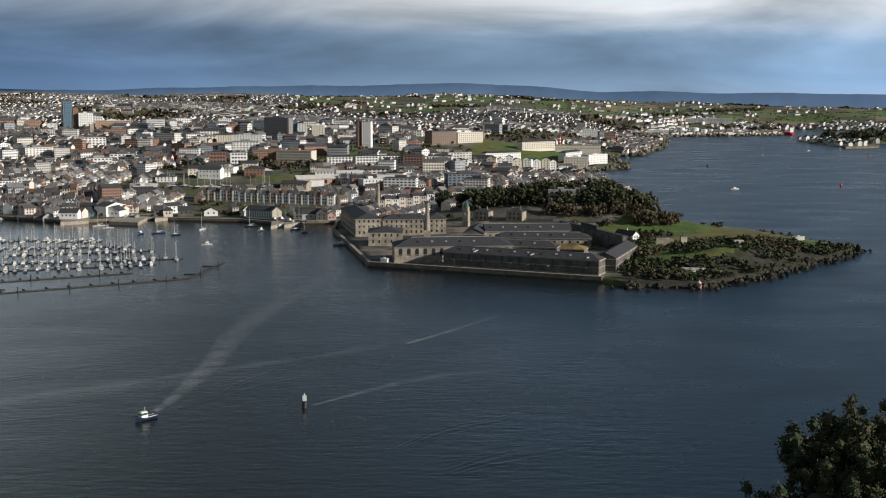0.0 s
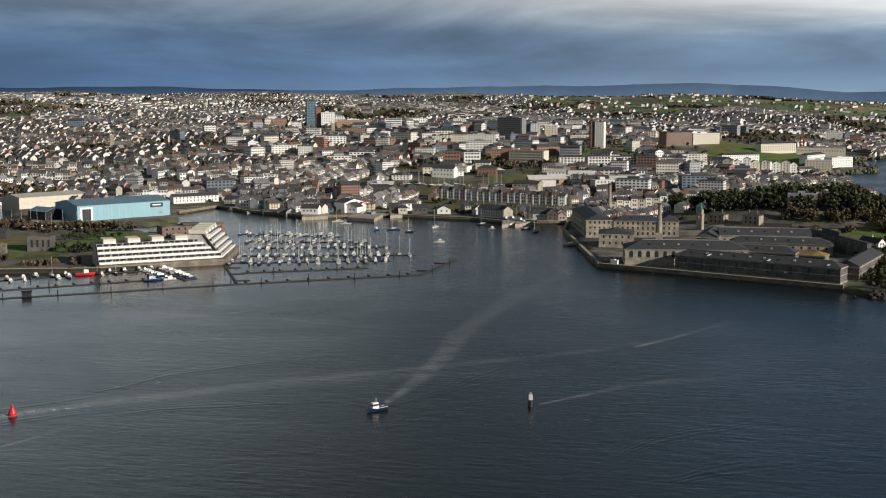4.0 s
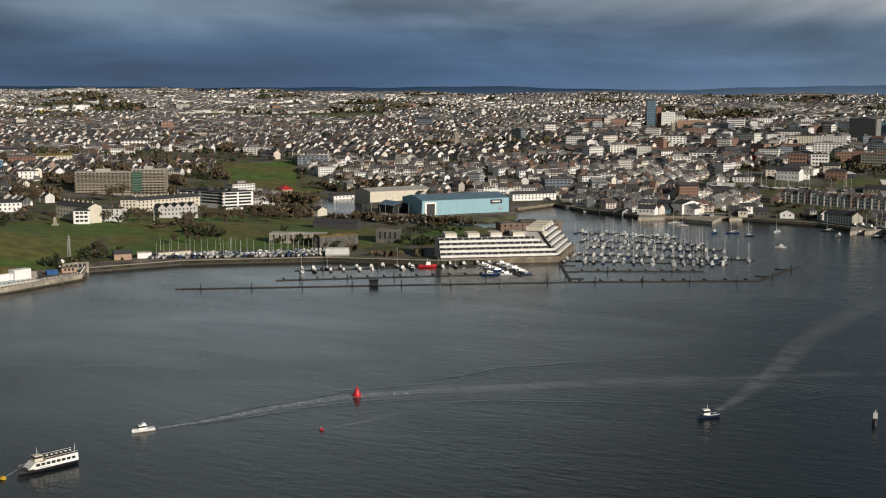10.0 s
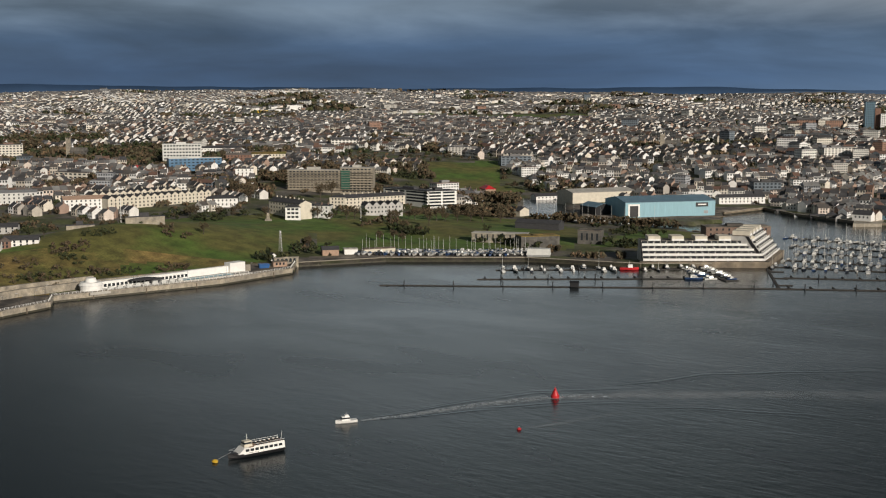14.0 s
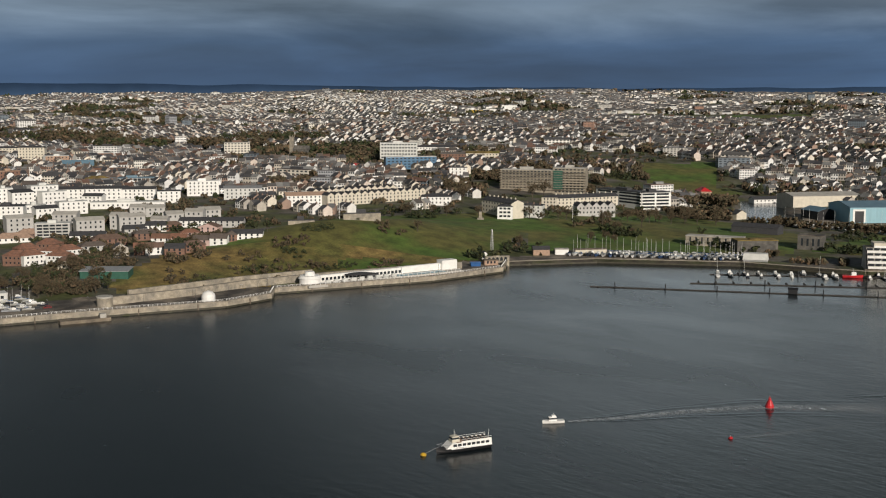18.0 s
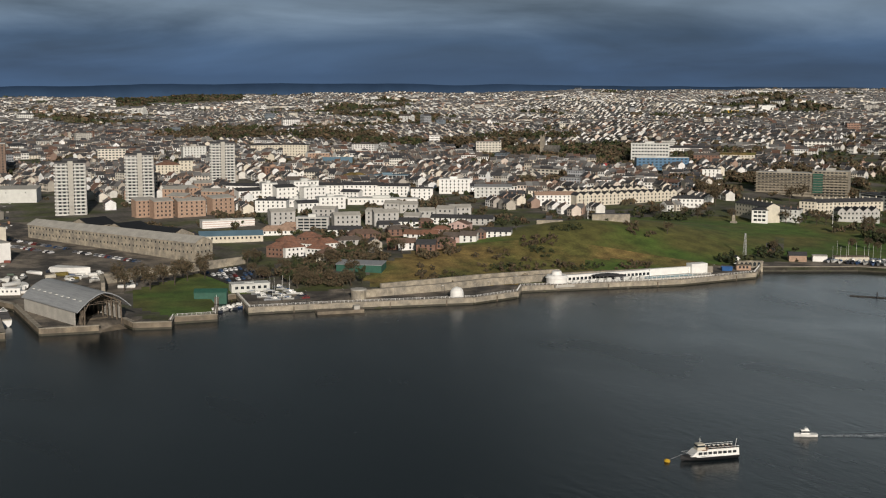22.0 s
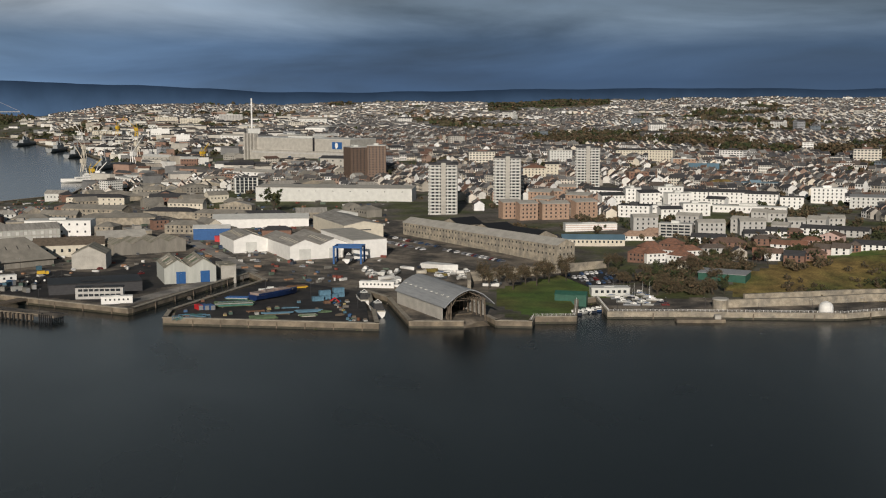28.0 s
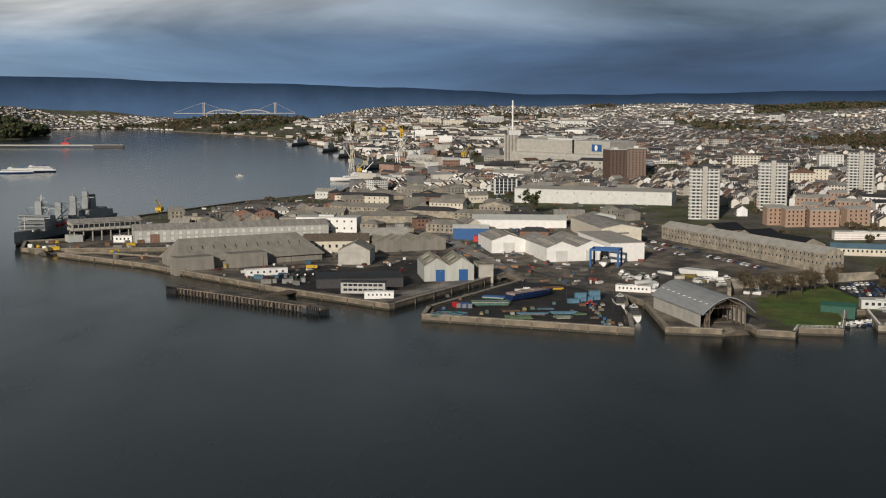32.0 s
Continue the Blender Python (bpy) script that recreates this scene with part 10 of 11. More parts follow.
block("brick_flats", -48, 1428, 1, 24, 14, 16.2, M_BRICK, "flat", 2, M_SLATE, front=(6, 5), pane=(2.6, 1.7), label="red-brown brick harbour flats with balconies", category="apartment building", group="harbour flats")
block("framed_block", -2, 1492, -0, 13, 14, 15.5, M_WHITE, "flat", 2, M_SLATE, front=(3, 5), pane=(3.4, 2.4), label="dark glazed block in a white frame", category="building", group="town centre blocks")
block("cream_range", -10, 1688, 0, 18, 14, 10.0, M_CREAM, "hip", 2, M_SLATE, front=(4, 3), label="cream range with a slate roof", category="building", group="town centre blocks")
block("gabled_terrace", 55, 1523, -10, 12, 12, 16.5, M_CREAM, "y", 3, M_SLATE, front=(2, 5), label="tall white gabled town house above the marina", category="house", group="gabled town houses")
block("gabled_terrace", 69, 1538, 3, 10, 12, 15.2, M_WHITE, "y", 3, M_SLATE, front=(2, 4), label="tall white gabled town house above the marina", category="house", group="gabled town houses")
block("gabled_terrace", 81, 1558, -3, 10, 12, 18.4, M_WHITE, "y", 3, M_SLATE, front=(2, 5), label="tall white gabled town house above the marina", category="house", group="gabled town houses")
block("gabled_terrace", 92, 1573, 6, 11, 12, 14.9, M_CREAM, "y", 3, M_SLATE, front=(2, 4), label="tall white gabled town house above the marina", category="house", group="gabled town houses")
block("gabled_terrace", 106, 1588, -12, 11, 12, 16.6, M_WHITE, "y", 3, M_SLATE, front=(2, 5), label="tall white gabled town house above the marina", category="house", group="gabled town houses")
block("gabled_terrace", 120, 1603, 2, 11, 12, 14.5, M_WHITE, "y", 3, M_SLATE, front=(2, 4), label="tall white gabled town house above the marina", category="house", group="gabled town houses")
block("gabled_terrace", 133, 1614, -5, 11, 12, 16.2, M_CREAM, "y", 3, M_SLATE, front=(2, 5), label="tall white gabled town house above the marina", category="house", group="gabled town houses")
block("gabled_terrace", 144, 1617, 5, 9, 12, 13.9, M_WHITE, "y", 3, M_SLATE, front=(2, 4), label="tall white gabled town house above the marina", category="house", group="gabled town houses")
block("fort_wall", 176, 1884, -6, 71, 30, 9.8, M_CREAM, "flat", 2, M_STONE, front=(17, 1), label="long pale stone wall of the citadel", category="fort")
block("seafront_hotel", 171, 1696, -6, 34, 14, 14.5, M_CREAM, "flat", 2, M_PALE, front=(8, 4), label="cream seafront hotel above the beach wall", category="hotel")
block("cliff_villa", 87, 988, -6, 22, 12, 11.3, M_STONE, "flat", 2, M_LEAD, front=(5, 3), pane=(2.4, 1.8), label="grey flat-roofed villa among the trees", category="house", group="cliff villas")
block("cliff_villa", 111, 1006, -7, 15, 10, 7.2, M_WHITE, "flat", 2, M_PALE, front=(3, 2), pane=(2.4, 1.6), label="white villa on the cliff top", category="house", group="cliff villas")
block("terrace_parapet", 118, 989, -7, 17, 3, 3.8, M_WHITE, "flat", 2, M_PALE, front=(4, 1), label="pale balustraded terrace wall on the cliff", category="wall")
block("far_terminal", 289, 2499, -7, 32, 14, 14.3, M_WHITE, "flat", 2, M_PALE, front=(8, 4), label="white seafront building on the hill", category="building", group="town centre blocks")
block("far_terminal", 519, 3056, -10, 54, 14, 11.7, M_WHITE, "flat", 2, M_WHITE, front=(13, 3), label="low white waterside shed", category="shed")
block("far_terminal", 665, 3298, -12, 124, 14, 11.1, M_PALE, "flat", 2, M_PALE, front=(31, 3), label="long pale port warehouse", category="warehouse")
block("white_dock_shed", -2644, -5, 90, 40, 30, 23.8, M_WHITE, "flat", 2, M_WHITE, front=(10, 1), label="tall white sheeted dock shed", category="shed", group="naval base sheds")
block("white_dock_shed", -2355, 43, 89, 26, 26, 23.4, M_WHITE, "flat", 2, M_WHITE, front=(6, 1), label="tall white sheeted dock shed", category="shed", group="naval base sheds")
block("cream_barracks", -3140, 6, 89, 56, 14, 25.3, M_CREAM, "flat", 2, M_PALE, front=(14, 8), label="cream barrack blocks on the hillside", category="building", group="naval base sheds")
block("cream_barracks", -3024, 66, 88, 49, 14, 21.5, M_CREAM, "flat", 2, M_PALE, front=(12, 6), label="cream barrack blocks on the hillside", category="building", group="naval base sheds")
block("white_dock_shed", -2945, -137, 92, 53, 24, 22.3, M_CREAM, "flat", 2, M_PALE, front=(13, 7), label="pale dock workshop on the wharf", category="shed", group="naval base sheds")
block("glass_front_office", -1242, 80, 86, 24, 14, 16.5, M_PALE, "flat", 2, M_SLATE, front=(5, 5), pane=(3.4, 2.8), label="pale office with a blue glass front", category="office")
block("works_hall", -3196, 169, 86, 61, 14, 27.3, M_GREY, "flat", 2, M_PALE, front=(15, 8), label="grey incinerator works hall", category="building")
for bx, by, boat, turn in ((334, 1366, CRUISERS[1], 20), (693, 2274, YACHTS[2], 40), (560, 2100, YACHTS[1], 70)):
    copy_thing(boat, pose(bx, by, 0, 0, 0, turn))["label"] = "small white boat out in the sound"
for bx, by, mat, label in ((472, 1416, M_RED, "red channel buoy in the sound"), (398, 1800, M_BLACK, "dark channel buoy in the sound"), (732, 2054, M_RED, "red channel buoy in the sound")):
    root = thing("channel_buoy", bx, by, 0, label, "buoy", "sound buoys", z=0)
    part("float", Geo().tube(0, 0, -0.5, 1.2, 1.6, 1.6, 10), mat, root)
    part("tower", Geo().tube(0, 0, 1.2, 4.2, 1.1, 0.4, 8), mat, root)
cliff = []
rr = random.Random(15)
for run, big in ((SHORE_CITY[4:12], 9), (SHORE_CITY[11:16], 6)):
    for (ax, ay), (bx, by) in zip(run, run[1:]):
        for i in range(int(math.hypot(bx - ax, by - ay) / 3)):
            k, s = rr.random(), big * rr.uniform(0.5, 1.2)
            cliff.append((ax + (bx - ax) * k + rr.gauss(-4, 4), ay + (by - ay) * k + rr.gauss(0, 4), rr.uniform(-2, 1), rr.uniform(0, 360), s, s * rr.uniform(0.5, 1), s * rr.uniform(0.5, 0.9), 0))
M_CLIFF = material("grey_limestone_cliff", (0.2, 0.18, 0.15), 0.9, grain=0.4, scale=0.2, second=(0.07, 0.075, 0.04), patch=0.08)
many("cliff_rocks", cliff, unit_clump(4, 6, 3), M_CLIFF, "broken grey limestone cliffs along the far shore", "rocks")
# ---- distance: hazy ridges behind the town ----
def ridge(name, away, turns, tops, mat, seed):
    g = Geo()
    pts = np.linspace(turns[0], turns[-1], 160)
    for i, tn in enumerate(pts):
        z = np.interp(tn, turns, tops) + 7 * noise.noise((tn * 0.35, seed, 0)) + 2 * noise.noise((tn * 2.5, seed, 4))
        for dd, zz in ((away - 90, -20), (away, z), (away + 50, -20)):
            p = at(tn, dd)
            g.v.append((p.x, p.y, zz))
        if i:
            k = 3 * i
            g.f += [(k - 3, k, k + 1, k - 2), (k - 2, k + 1, k + 2, k - 1)]
    ob = part(name, g, mat)
    for poly in ob.data.polygons:
        poly.use_smooth = True
    return tagged(ob, "hazy blue ridge of hills behind the town", "hills", kind="structure")


# Blue haze of distance is painted into both hill colours.
M_HAZE = material("haze_blue_moorland", (0.075, 0.135, 0.25), 1.0, grain=0.12, scale=0.002, spec=0.0)
M_HAZE_EAST = material("haze_pale_moor", (0.15, 0.24, 0.4), 1.0, grain=0.12, scale=0.002, spec=0.0)
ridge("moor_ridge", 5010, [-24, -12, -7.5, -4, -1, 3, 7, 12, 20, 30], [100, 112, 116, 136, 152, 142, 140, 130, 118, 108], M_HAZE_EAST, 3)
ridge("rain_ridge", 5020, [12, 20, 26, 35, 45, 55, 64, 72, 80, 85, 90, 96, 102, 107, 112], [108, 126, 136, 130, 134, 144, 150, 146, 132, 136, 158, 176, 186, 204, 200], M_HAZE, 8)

# ---- on the water ----
ferry = thing("passenger_ferry", -259.6, 249.6, -107, "black and white passenger boat with two decks moored to a buoy", "boat", z=0)
part("hull", hull(18.5, 4.8, 1.5, 0.5, 0.35, 0.92), M_BLACK, ferry, "black hull")
part("white_strake", Geo().box(-9, -2.42, 1.35, 5, 2.42, 1.55, 0.02), M_WHITE, ferry)
part("saloon", Geo().add([(-9, -2.3, 1.5), (6.6, -1.9, 1.5), (6.6, 1.9, 1.5), (-9, 2.3, 1.5), (-8.9, -2.2, 3.2), (4.6, -2.0, 3.2), (4.6, 2.0, 3.2), (-8.9, 2.2, 3.2)], [(3, 2, 1, 0), (4, 5, 6, 7), (0, 1, 5, 4), (1, 2, 6, 5), (2, 3, 7, 6), (3, 0, 4, 7)]), M_WHITE, ferry)
for i in range(8):
    for side in (-1, 1):
        part("window", Geo().box(-8 + i * 1.6, 2.2 * side - 0.1, 2.1, -6.85 + i * 1.6, 2.2 * side + 0.1, 2.85), M_GLASS, ferry)
part("bulwark", Geo().box(-8.9, -2.2, 3.2, 1.5, -2.1, 3.6).box(-8.9, 2.1, 3.2, 1.5, 2.2, 3.6).beam((-8.9, -2.15, 4.1), (1.5, -2.15, 4.1), 0.05).beam((-8.9, 2.15, 4.1), (1.5, 2.15, 4.1), 0.05), M_WHITE, ferry)
part("deck", Geo().box(-8.8, -2.1, 3.2, 3, 2.1, 3.28), M_TERRA, ferry)
wheelhouse = part("wheelhouse", Geo().box(1.6, -1.3, 3.2, 4.4, 1.3, 5.0, 0.25), M_CREAM, ferry)
part("wheelhouse_window", Geo().box(1.75, -1.2, 4.1, 4.3, 1.2, 4.65, 0.08), M_GLASS, wheelhouse)
part("mast", Geo().tube(3.0, 0, 5.0, 7.0, 0.08, 0.05, 5).beam((3.0, -0.8, 6.0), (3.0, 0.8, 6.0), 0.05), M_WHITE, ferry)
part("flagstaff", Geo().beam((-8.8, 0, 3.3), (-9.2, 0, 5.8), 0.05), M_WHITE, ferry)
for i in range(6):
    part("bench", Geo().box(-8 + i * 1.5, -1.7, 3.28, -7.4 + i * 1.5, 1.7, 3.7), M_SLATE, ferry)
part("foredeck_rail", Geo().beam((5.5, -1.9, 2.6), (9, 0, 2.9), 0.05).beam((5.5, 1.9, 2.6), (9, 0, 2.9), 0.05), M_METAL, ferry)
moor = thing("mooring_buoy", -263.6, 236.6, 0, "yellow mooring buoy with chain bridle", "buoy", z=0)
part("float", Geo().blob(0, 0, 0.3, 0.9, 0.9, 0.6, 2, 12, 6), M_YELLOW, moor)
part("bridle", Geo().beam((0.2, 0.4, 0.6), (1.6, 5.2, 2.2), 0.05), M_METAL, moor)
pilot = thing("motor_launch", -261, 293, -122, "small white motor launch under way", "boat", z=0)
part("hull", hull(7.5, 2.6, 1.0, 0.3, 0.4), M_WHITE, pilot)
cabin = part("cabin", Geo().box(-1.2, -0.9, 1.0, 1.8, 0.9, 2.3, 0.2), M_WHITE, pilot)
part("cabin_window", Geo().box(-1.1, -0.91, 1.5, 1.75, 0.91, 2.0, 0.1), M_GLASS, cabin)
part("mast", Geo().tube(0, 0, 2.3, 3.6, 0.05, 0.04, 5), M_WHITE, pilot)
part("flying_bridge", Geo().box(-0.8, -0.6, 2.3, 0.6, 0.6, 2.8, 0.1), M_WHITE, pilot)
buoy = thing("navigation_buoy", -222.5, 364, 0, "red conical can buoy with a lantern", "buoy", z=0)
part("float", Geo().tube(0, 0, -0.6, 0.9, 1.5, 1.55, 14), M_RED, buoy)
part("body", Geo().tube(0, 0, 0.9, 2.6, 1.4, 0.7, 14), M_RED, buoy)
part("topmark", Geo().tube(0, 0, 2.6, 3.4, 0.5, 0.45, 10).tube(0, 0, 3.4, 4.0, 0.2, 0.12, 6), M_RED, buoy)
small = thing("small_buoy", -210, 321, 0, "small red mooring buoy", "buoy", z=0)
part("float", Geo().blob(0, 0, 0.25, 0.75, 0.75, 0.6, 9, 10, 5), M_RED, small)
part("eye", Geo().tube(0, 0, 0.7, 1.1, 0.12, 0.1, 6), M_METAL, small)
beacon = thing("channel_beacon", -49, 410, 0, "dark channel beacon post with white panels", "beacon", z=0)
part("support_post", Geo().tube(0, 0, -3, 2.2, 0.95, 0.85, 10), M_BLACK, beacon)
part("cage", Geo().box(-0.8, -0.8, 2.2, 0.8, 0.8, 3.6, 0.2), M_SLATE, beacon)
part("panel", Geo().box(-0.5, -0.9, 2.6, 0.9, -0.8, 4.6), M_WHITE, beacon)
part("lantern", Geo().tube(0.1, 0, 3.6, 5.2, 0.2, 0.15, 8), M_WHITE, beacon)
tug = thing("fishing_launch", -101, 394, -130, "small dark blue fishing boat with a white wheelhouse", "boat", z=0)
part("hull", hull(8.5, 3.0, 1.1, 0.4, 0.5), M_INK, tug)
part("gunwale", Geo().beam((-4.1, -1.1, 1.15), (1.5, -1.5, 1.25), 0.09).beam((-4.1, 1.1, 1.15), (1.5, 1.5, 1.25), 0.09), M_WHITE, tug)
part("wheelhouse", Geo().box(-0.5, -0.9, 1.1, 2.2, 0.9, 3.1, 0.15), M_WHITE, tug)
part("wheelhouse_window", Geo().box(-0.3, -0.92, 2.0, 2.15, 0.92, 2.7, 0.08), M_GLASS, tug)
part("mast", Geo().tube(0.2, 0, 3.1, 4.6, 0.06, 0.04, 5), M_WHITE, tug)
part("awning", Geo().box(-4, -1.2, 2.0, -0.6, 1.2, 2.2), M_INK, tug)
visitor = copy_thing(CRUISERS[1], pose(-75, 862, 0, 0, 0, 200))
visitor["label"] = "white harbour launch near the yard quay"


def foam_material(name, strength, size):
    m = bpy.data.materials.new(name)
    m.use_nodes = True
    n, l = m.node_tree.nodes, m.node_tree.links
    shader = n["Principled BSDF"]
    shader.inputs["Base Color"].default_value, shader.inputs["Roughness"].default_value = (0.62, 0.66, 0.68, 1), 0.6
    tex = n.new("ShaderNodeTexNoise")
    tex.inputs["Scale"].default_value, tex.inputs["Detail"].default_value = size, 6
    l.new(n.new("ShaderNodeTexCoord").outputs["Object"], tex.inputs["Vector"])
    edge = n.new("ShaderNodeAttribute")
    edge.attribute_name = "fade"
    span = n.new("ShaderNodeMapRange")
    l.new(tex.outputs[0], span.inputs["Value"])
    for key, value in (("From Min", 0.25), ("From Max", 0.7), ("To Min", 0.0), ("To Max", strength)):
        span.inputs[key].default_value = value
    mul = n.new("ShaderNodeMath")
    mul.operation = "MULTIPLY"
    l.new(span.outputs[0], mul.inputs[0])
    l.new(edge.outputs["Fac"], mul.inputs[1])
    l.new(mul.outputs[0], shader.inputs["Alpha"])
    return m


def wake(name, pts, wide, mat, label, z):
    """A strip of churned water that widens and fades along its course."""
    fine = []
    for (ax, ay), (bx, by) in zip(pts, pts[1:]):
        fine += [(ax + (bx - ax) * k / 12, ay + (by - ay) * k / 12) for k in range(12)]
    fine.append(pts[-1])
    g, fades = Geo(), []
    for i, (x, y) in enumerate(fine):
        a, b = fine[max(0, i - 1)], fine[min(len(fine) - 1, i + 1)]
        d = Vector((b[0] - a[0], b[1] - a[1], 0)).normalized()
        s = i / (len(fine) - 1)
        w = wide[0] + (wide[1] - wide[0]) * s
        for k, f in ((-1, 0.0), (-0.5, 0.8), (0, 1.0), (0.5, 0.8), (1, 0.0)):
            g.v.append((x - d.y * w * k / 2, y + d.x * w * k / 2, z))
            fades.append(f * (1 - s) ** 0.8 * (1 if i else 0))
        if i:
            n = 5 * i
            g.f += [(n - 5 + j, n - 4 + j, n + 1 + j, n + j) for j in range(4)]
    ob = part(name, g, mat)
    ob.data.attributes.new("fade", "FLOAT", "POINT").data.foreach_set("value", fades)
    return tagged(ob, label, "wake", kind="stuff")


def wave_train(name, pts, wide, waves, lift, label):
    """Low ridges of water running out beside a wake, highest in the middle of the strip and dying out at its ends."""
    fine = []
    for (ax, ay), (bx, by) in zip(pts, pts[1:]):
        fine += [(ax + (bx - ax) * k / 10, ay + (by - ay) * k / 10) for k in range(10)]
    fine.append(pts[-1])
    n, g = waves * 8 + 1, Geo()
    for i, (x, y) in enumerate(fine):
        a, b = fine[max(0, i - 2)], fine[min(len(fine) - 1, i + 2)]
        d = Vector((b[0] - a[0], b[1] - a[1], 0)).normalized()
        s = i / (len(fine) - 1)
        w = wide[0] + (wide[1] - wide[0]) * s
        ends = min(1, s * 6, (1 - s) * 2.5)
        for j in range(n):
            k = j / (n - 1) - 0.5
            sway = 0.8 * noise.noise((x * 0.05, y * 0.05, 2.0 + j * 0.05))
            h = lift * ends * (0.5 - 0.5 * math.cos(6.28319 * (j / 8 + sway))) * math.cos(math.pi * k) ** 2
            g.v.append((x - d.y * w * k, y + d.x * w * k, 0.012 + h))
        if i:
            o = n * i
            g.f += [(o - n + j, o - n + 1 + j, o + 1 + j, o + j) for j in range(n - 1)]
    ob = part(name, g, M_WATER)
    for poly in ob.data.polygons:
        poly.use_smooth = True
    return tagged(ob, label, "wake", kind="stuff")


M_FOAM = foam_material("churned_foam", 0.85, 0.35)
M_SLICK = foam_material("pale_slick", 0.2, 0.06)
M_STREAK = foam_material("broken_wake_water", 0.34, 0.12)
wake("launch_wake", [(-259, 297), (-250, 313), (-239, 338), (-223.5, 364), (-202, 382), (-182, 397), (-150, 425)], (2.4, 15), M_FOAM, "white wake of the motor launch", 0.14)
wake("old_wake", [(-190, 391), (-151, 425), (-121, 446), (-89, 467), (-48, 495), (-8, 530), (12, 558)], (12, 9), M_SLICK, "pale slick of an older wake across the channel", 0.15)
wake("old_wake", [(-223, 362), (-196, 394), (-151, 420), (-92, 452), (-30, 462)], (8, 20), M_SLICK, "pale slick of an older wake across the channel", 0.13)
wake("fishing_wake", [(-101, 400), (-98.5, 415), (-96.5, 440), (-94.5, 480), (-96, 530), (-91, 590), (-80, 660), (-62, 730)], (2.6, 24), M_STREAK, "fading wake of the fishing boat", 0.16)
wake("buoy_eddy", [(-209, 323), (-202, 337), (-189, 370)], (1.5, 6), M_STREAK, "tide eddy behind the small buoy", 0.1)
wake("beacon_eddy", [(-47, 412), (-28, 434), (-10, 452), (36, 476)], (1.5, 12), M_STREAK, "tide eddy behind the beacon", 0.1)
wake("tide_streak", [(-17, 516), (0, 541), (14, 563), (31, 590)], (3, 6), M_STREAK, "pale streak along a tide line", 0.12)
LINES = "low dark ripples running out from a boat's wake"
wave_train("wake_waves", [(-216, 392), (-205, 407), (-193, 433), (-171, 452), (-148, 471), (-130, 492)], (8, 16), 3, 0.09, LINES)
wave_train("wake_waves", [(-192, 369), (-177, 381), (-160, 388), (-136, 397), (-112, 407)], (9, 14), 3, 0.08, LINES)
wave_train("wake_waves", [(-98, 404), (-83, 429), (-74, 450), (-64, 474), (-43, 505)], (5, 18), 4, 0.09, LINES)
wave_train("wake_waves", [(-22, 342), (-13, 363), (-3, 377), (8, 388), (23, 399), (39, 408)], (7, 26), 6, 0.1, "crossed tide ripples over the shallows")
wave_train("wake_waves", [(-2, 334), (12, 347), (28, 357), (46, 368)], (14, 22), 5, 0.1, "crossed tide ripples over the shallows")
wave_train("wake_waves", [(-258, 301), (-247, 313), (-233, 337), (-214, 361), (-190, 380), (-150, 408)], (2.5, 12), 2, 0.09, LINES)
wave_train("wake_waves", [(-261, 299), (-254, 314), (-245, 340), (-232, 367), (-210, 389), (-170, 424)], (2.5, 12), 2, 0.09, LINES)
wave_train("wake_waves", [(-100, 399), (-92, 410), (-80, 428), (-62, 450), (-30, 480)], (2.5, 14), 3, 0.08, LINES)

# ---- the town: nearest houses as things, the rest as streets ----
OPEN += [(-820, 400, 60), (-860, 420, 60), (-920, 450, 80), (-940, 540, 70), (-720, 320, 50), (-720, 440, 75), (-920, 290, 60), (-830, 670, 75), (-690, 730, 80), (-655, 770, 40), (-800, 300, 60), (-215, 1146, 14), (-192, 1138, 14), (-168, 1131, 14), (-144, 1123, 14), (-118, 1115, 14), (-140, 1020, 24), (-160, 1030, 16), (-690, 2240, 50)]
OPEN += [(-240, 1230, 70), (-150, 1215, 50), (-590, 950, 80), (-480, 1090, 40), (-60, 1440, 80), (-30, 1065, 35), (-490, 900, 70), (-540, 890, 60), (-1170, 120, 90), (160, 860, 60), (150, 900, 40), (-1100, 60, 90), (-1250, 60, 60), (-1230, -60, 80), (-1060, 0, 90), (-560, 800, 90), (-520, 770, 60), (-640, 880, 40), (40, 1800, 60), (-1090, 920, 60), (-415, 680, 45), (-215, 1112, 30), (-170, 1098, 30), (-125, 1082, 28)]


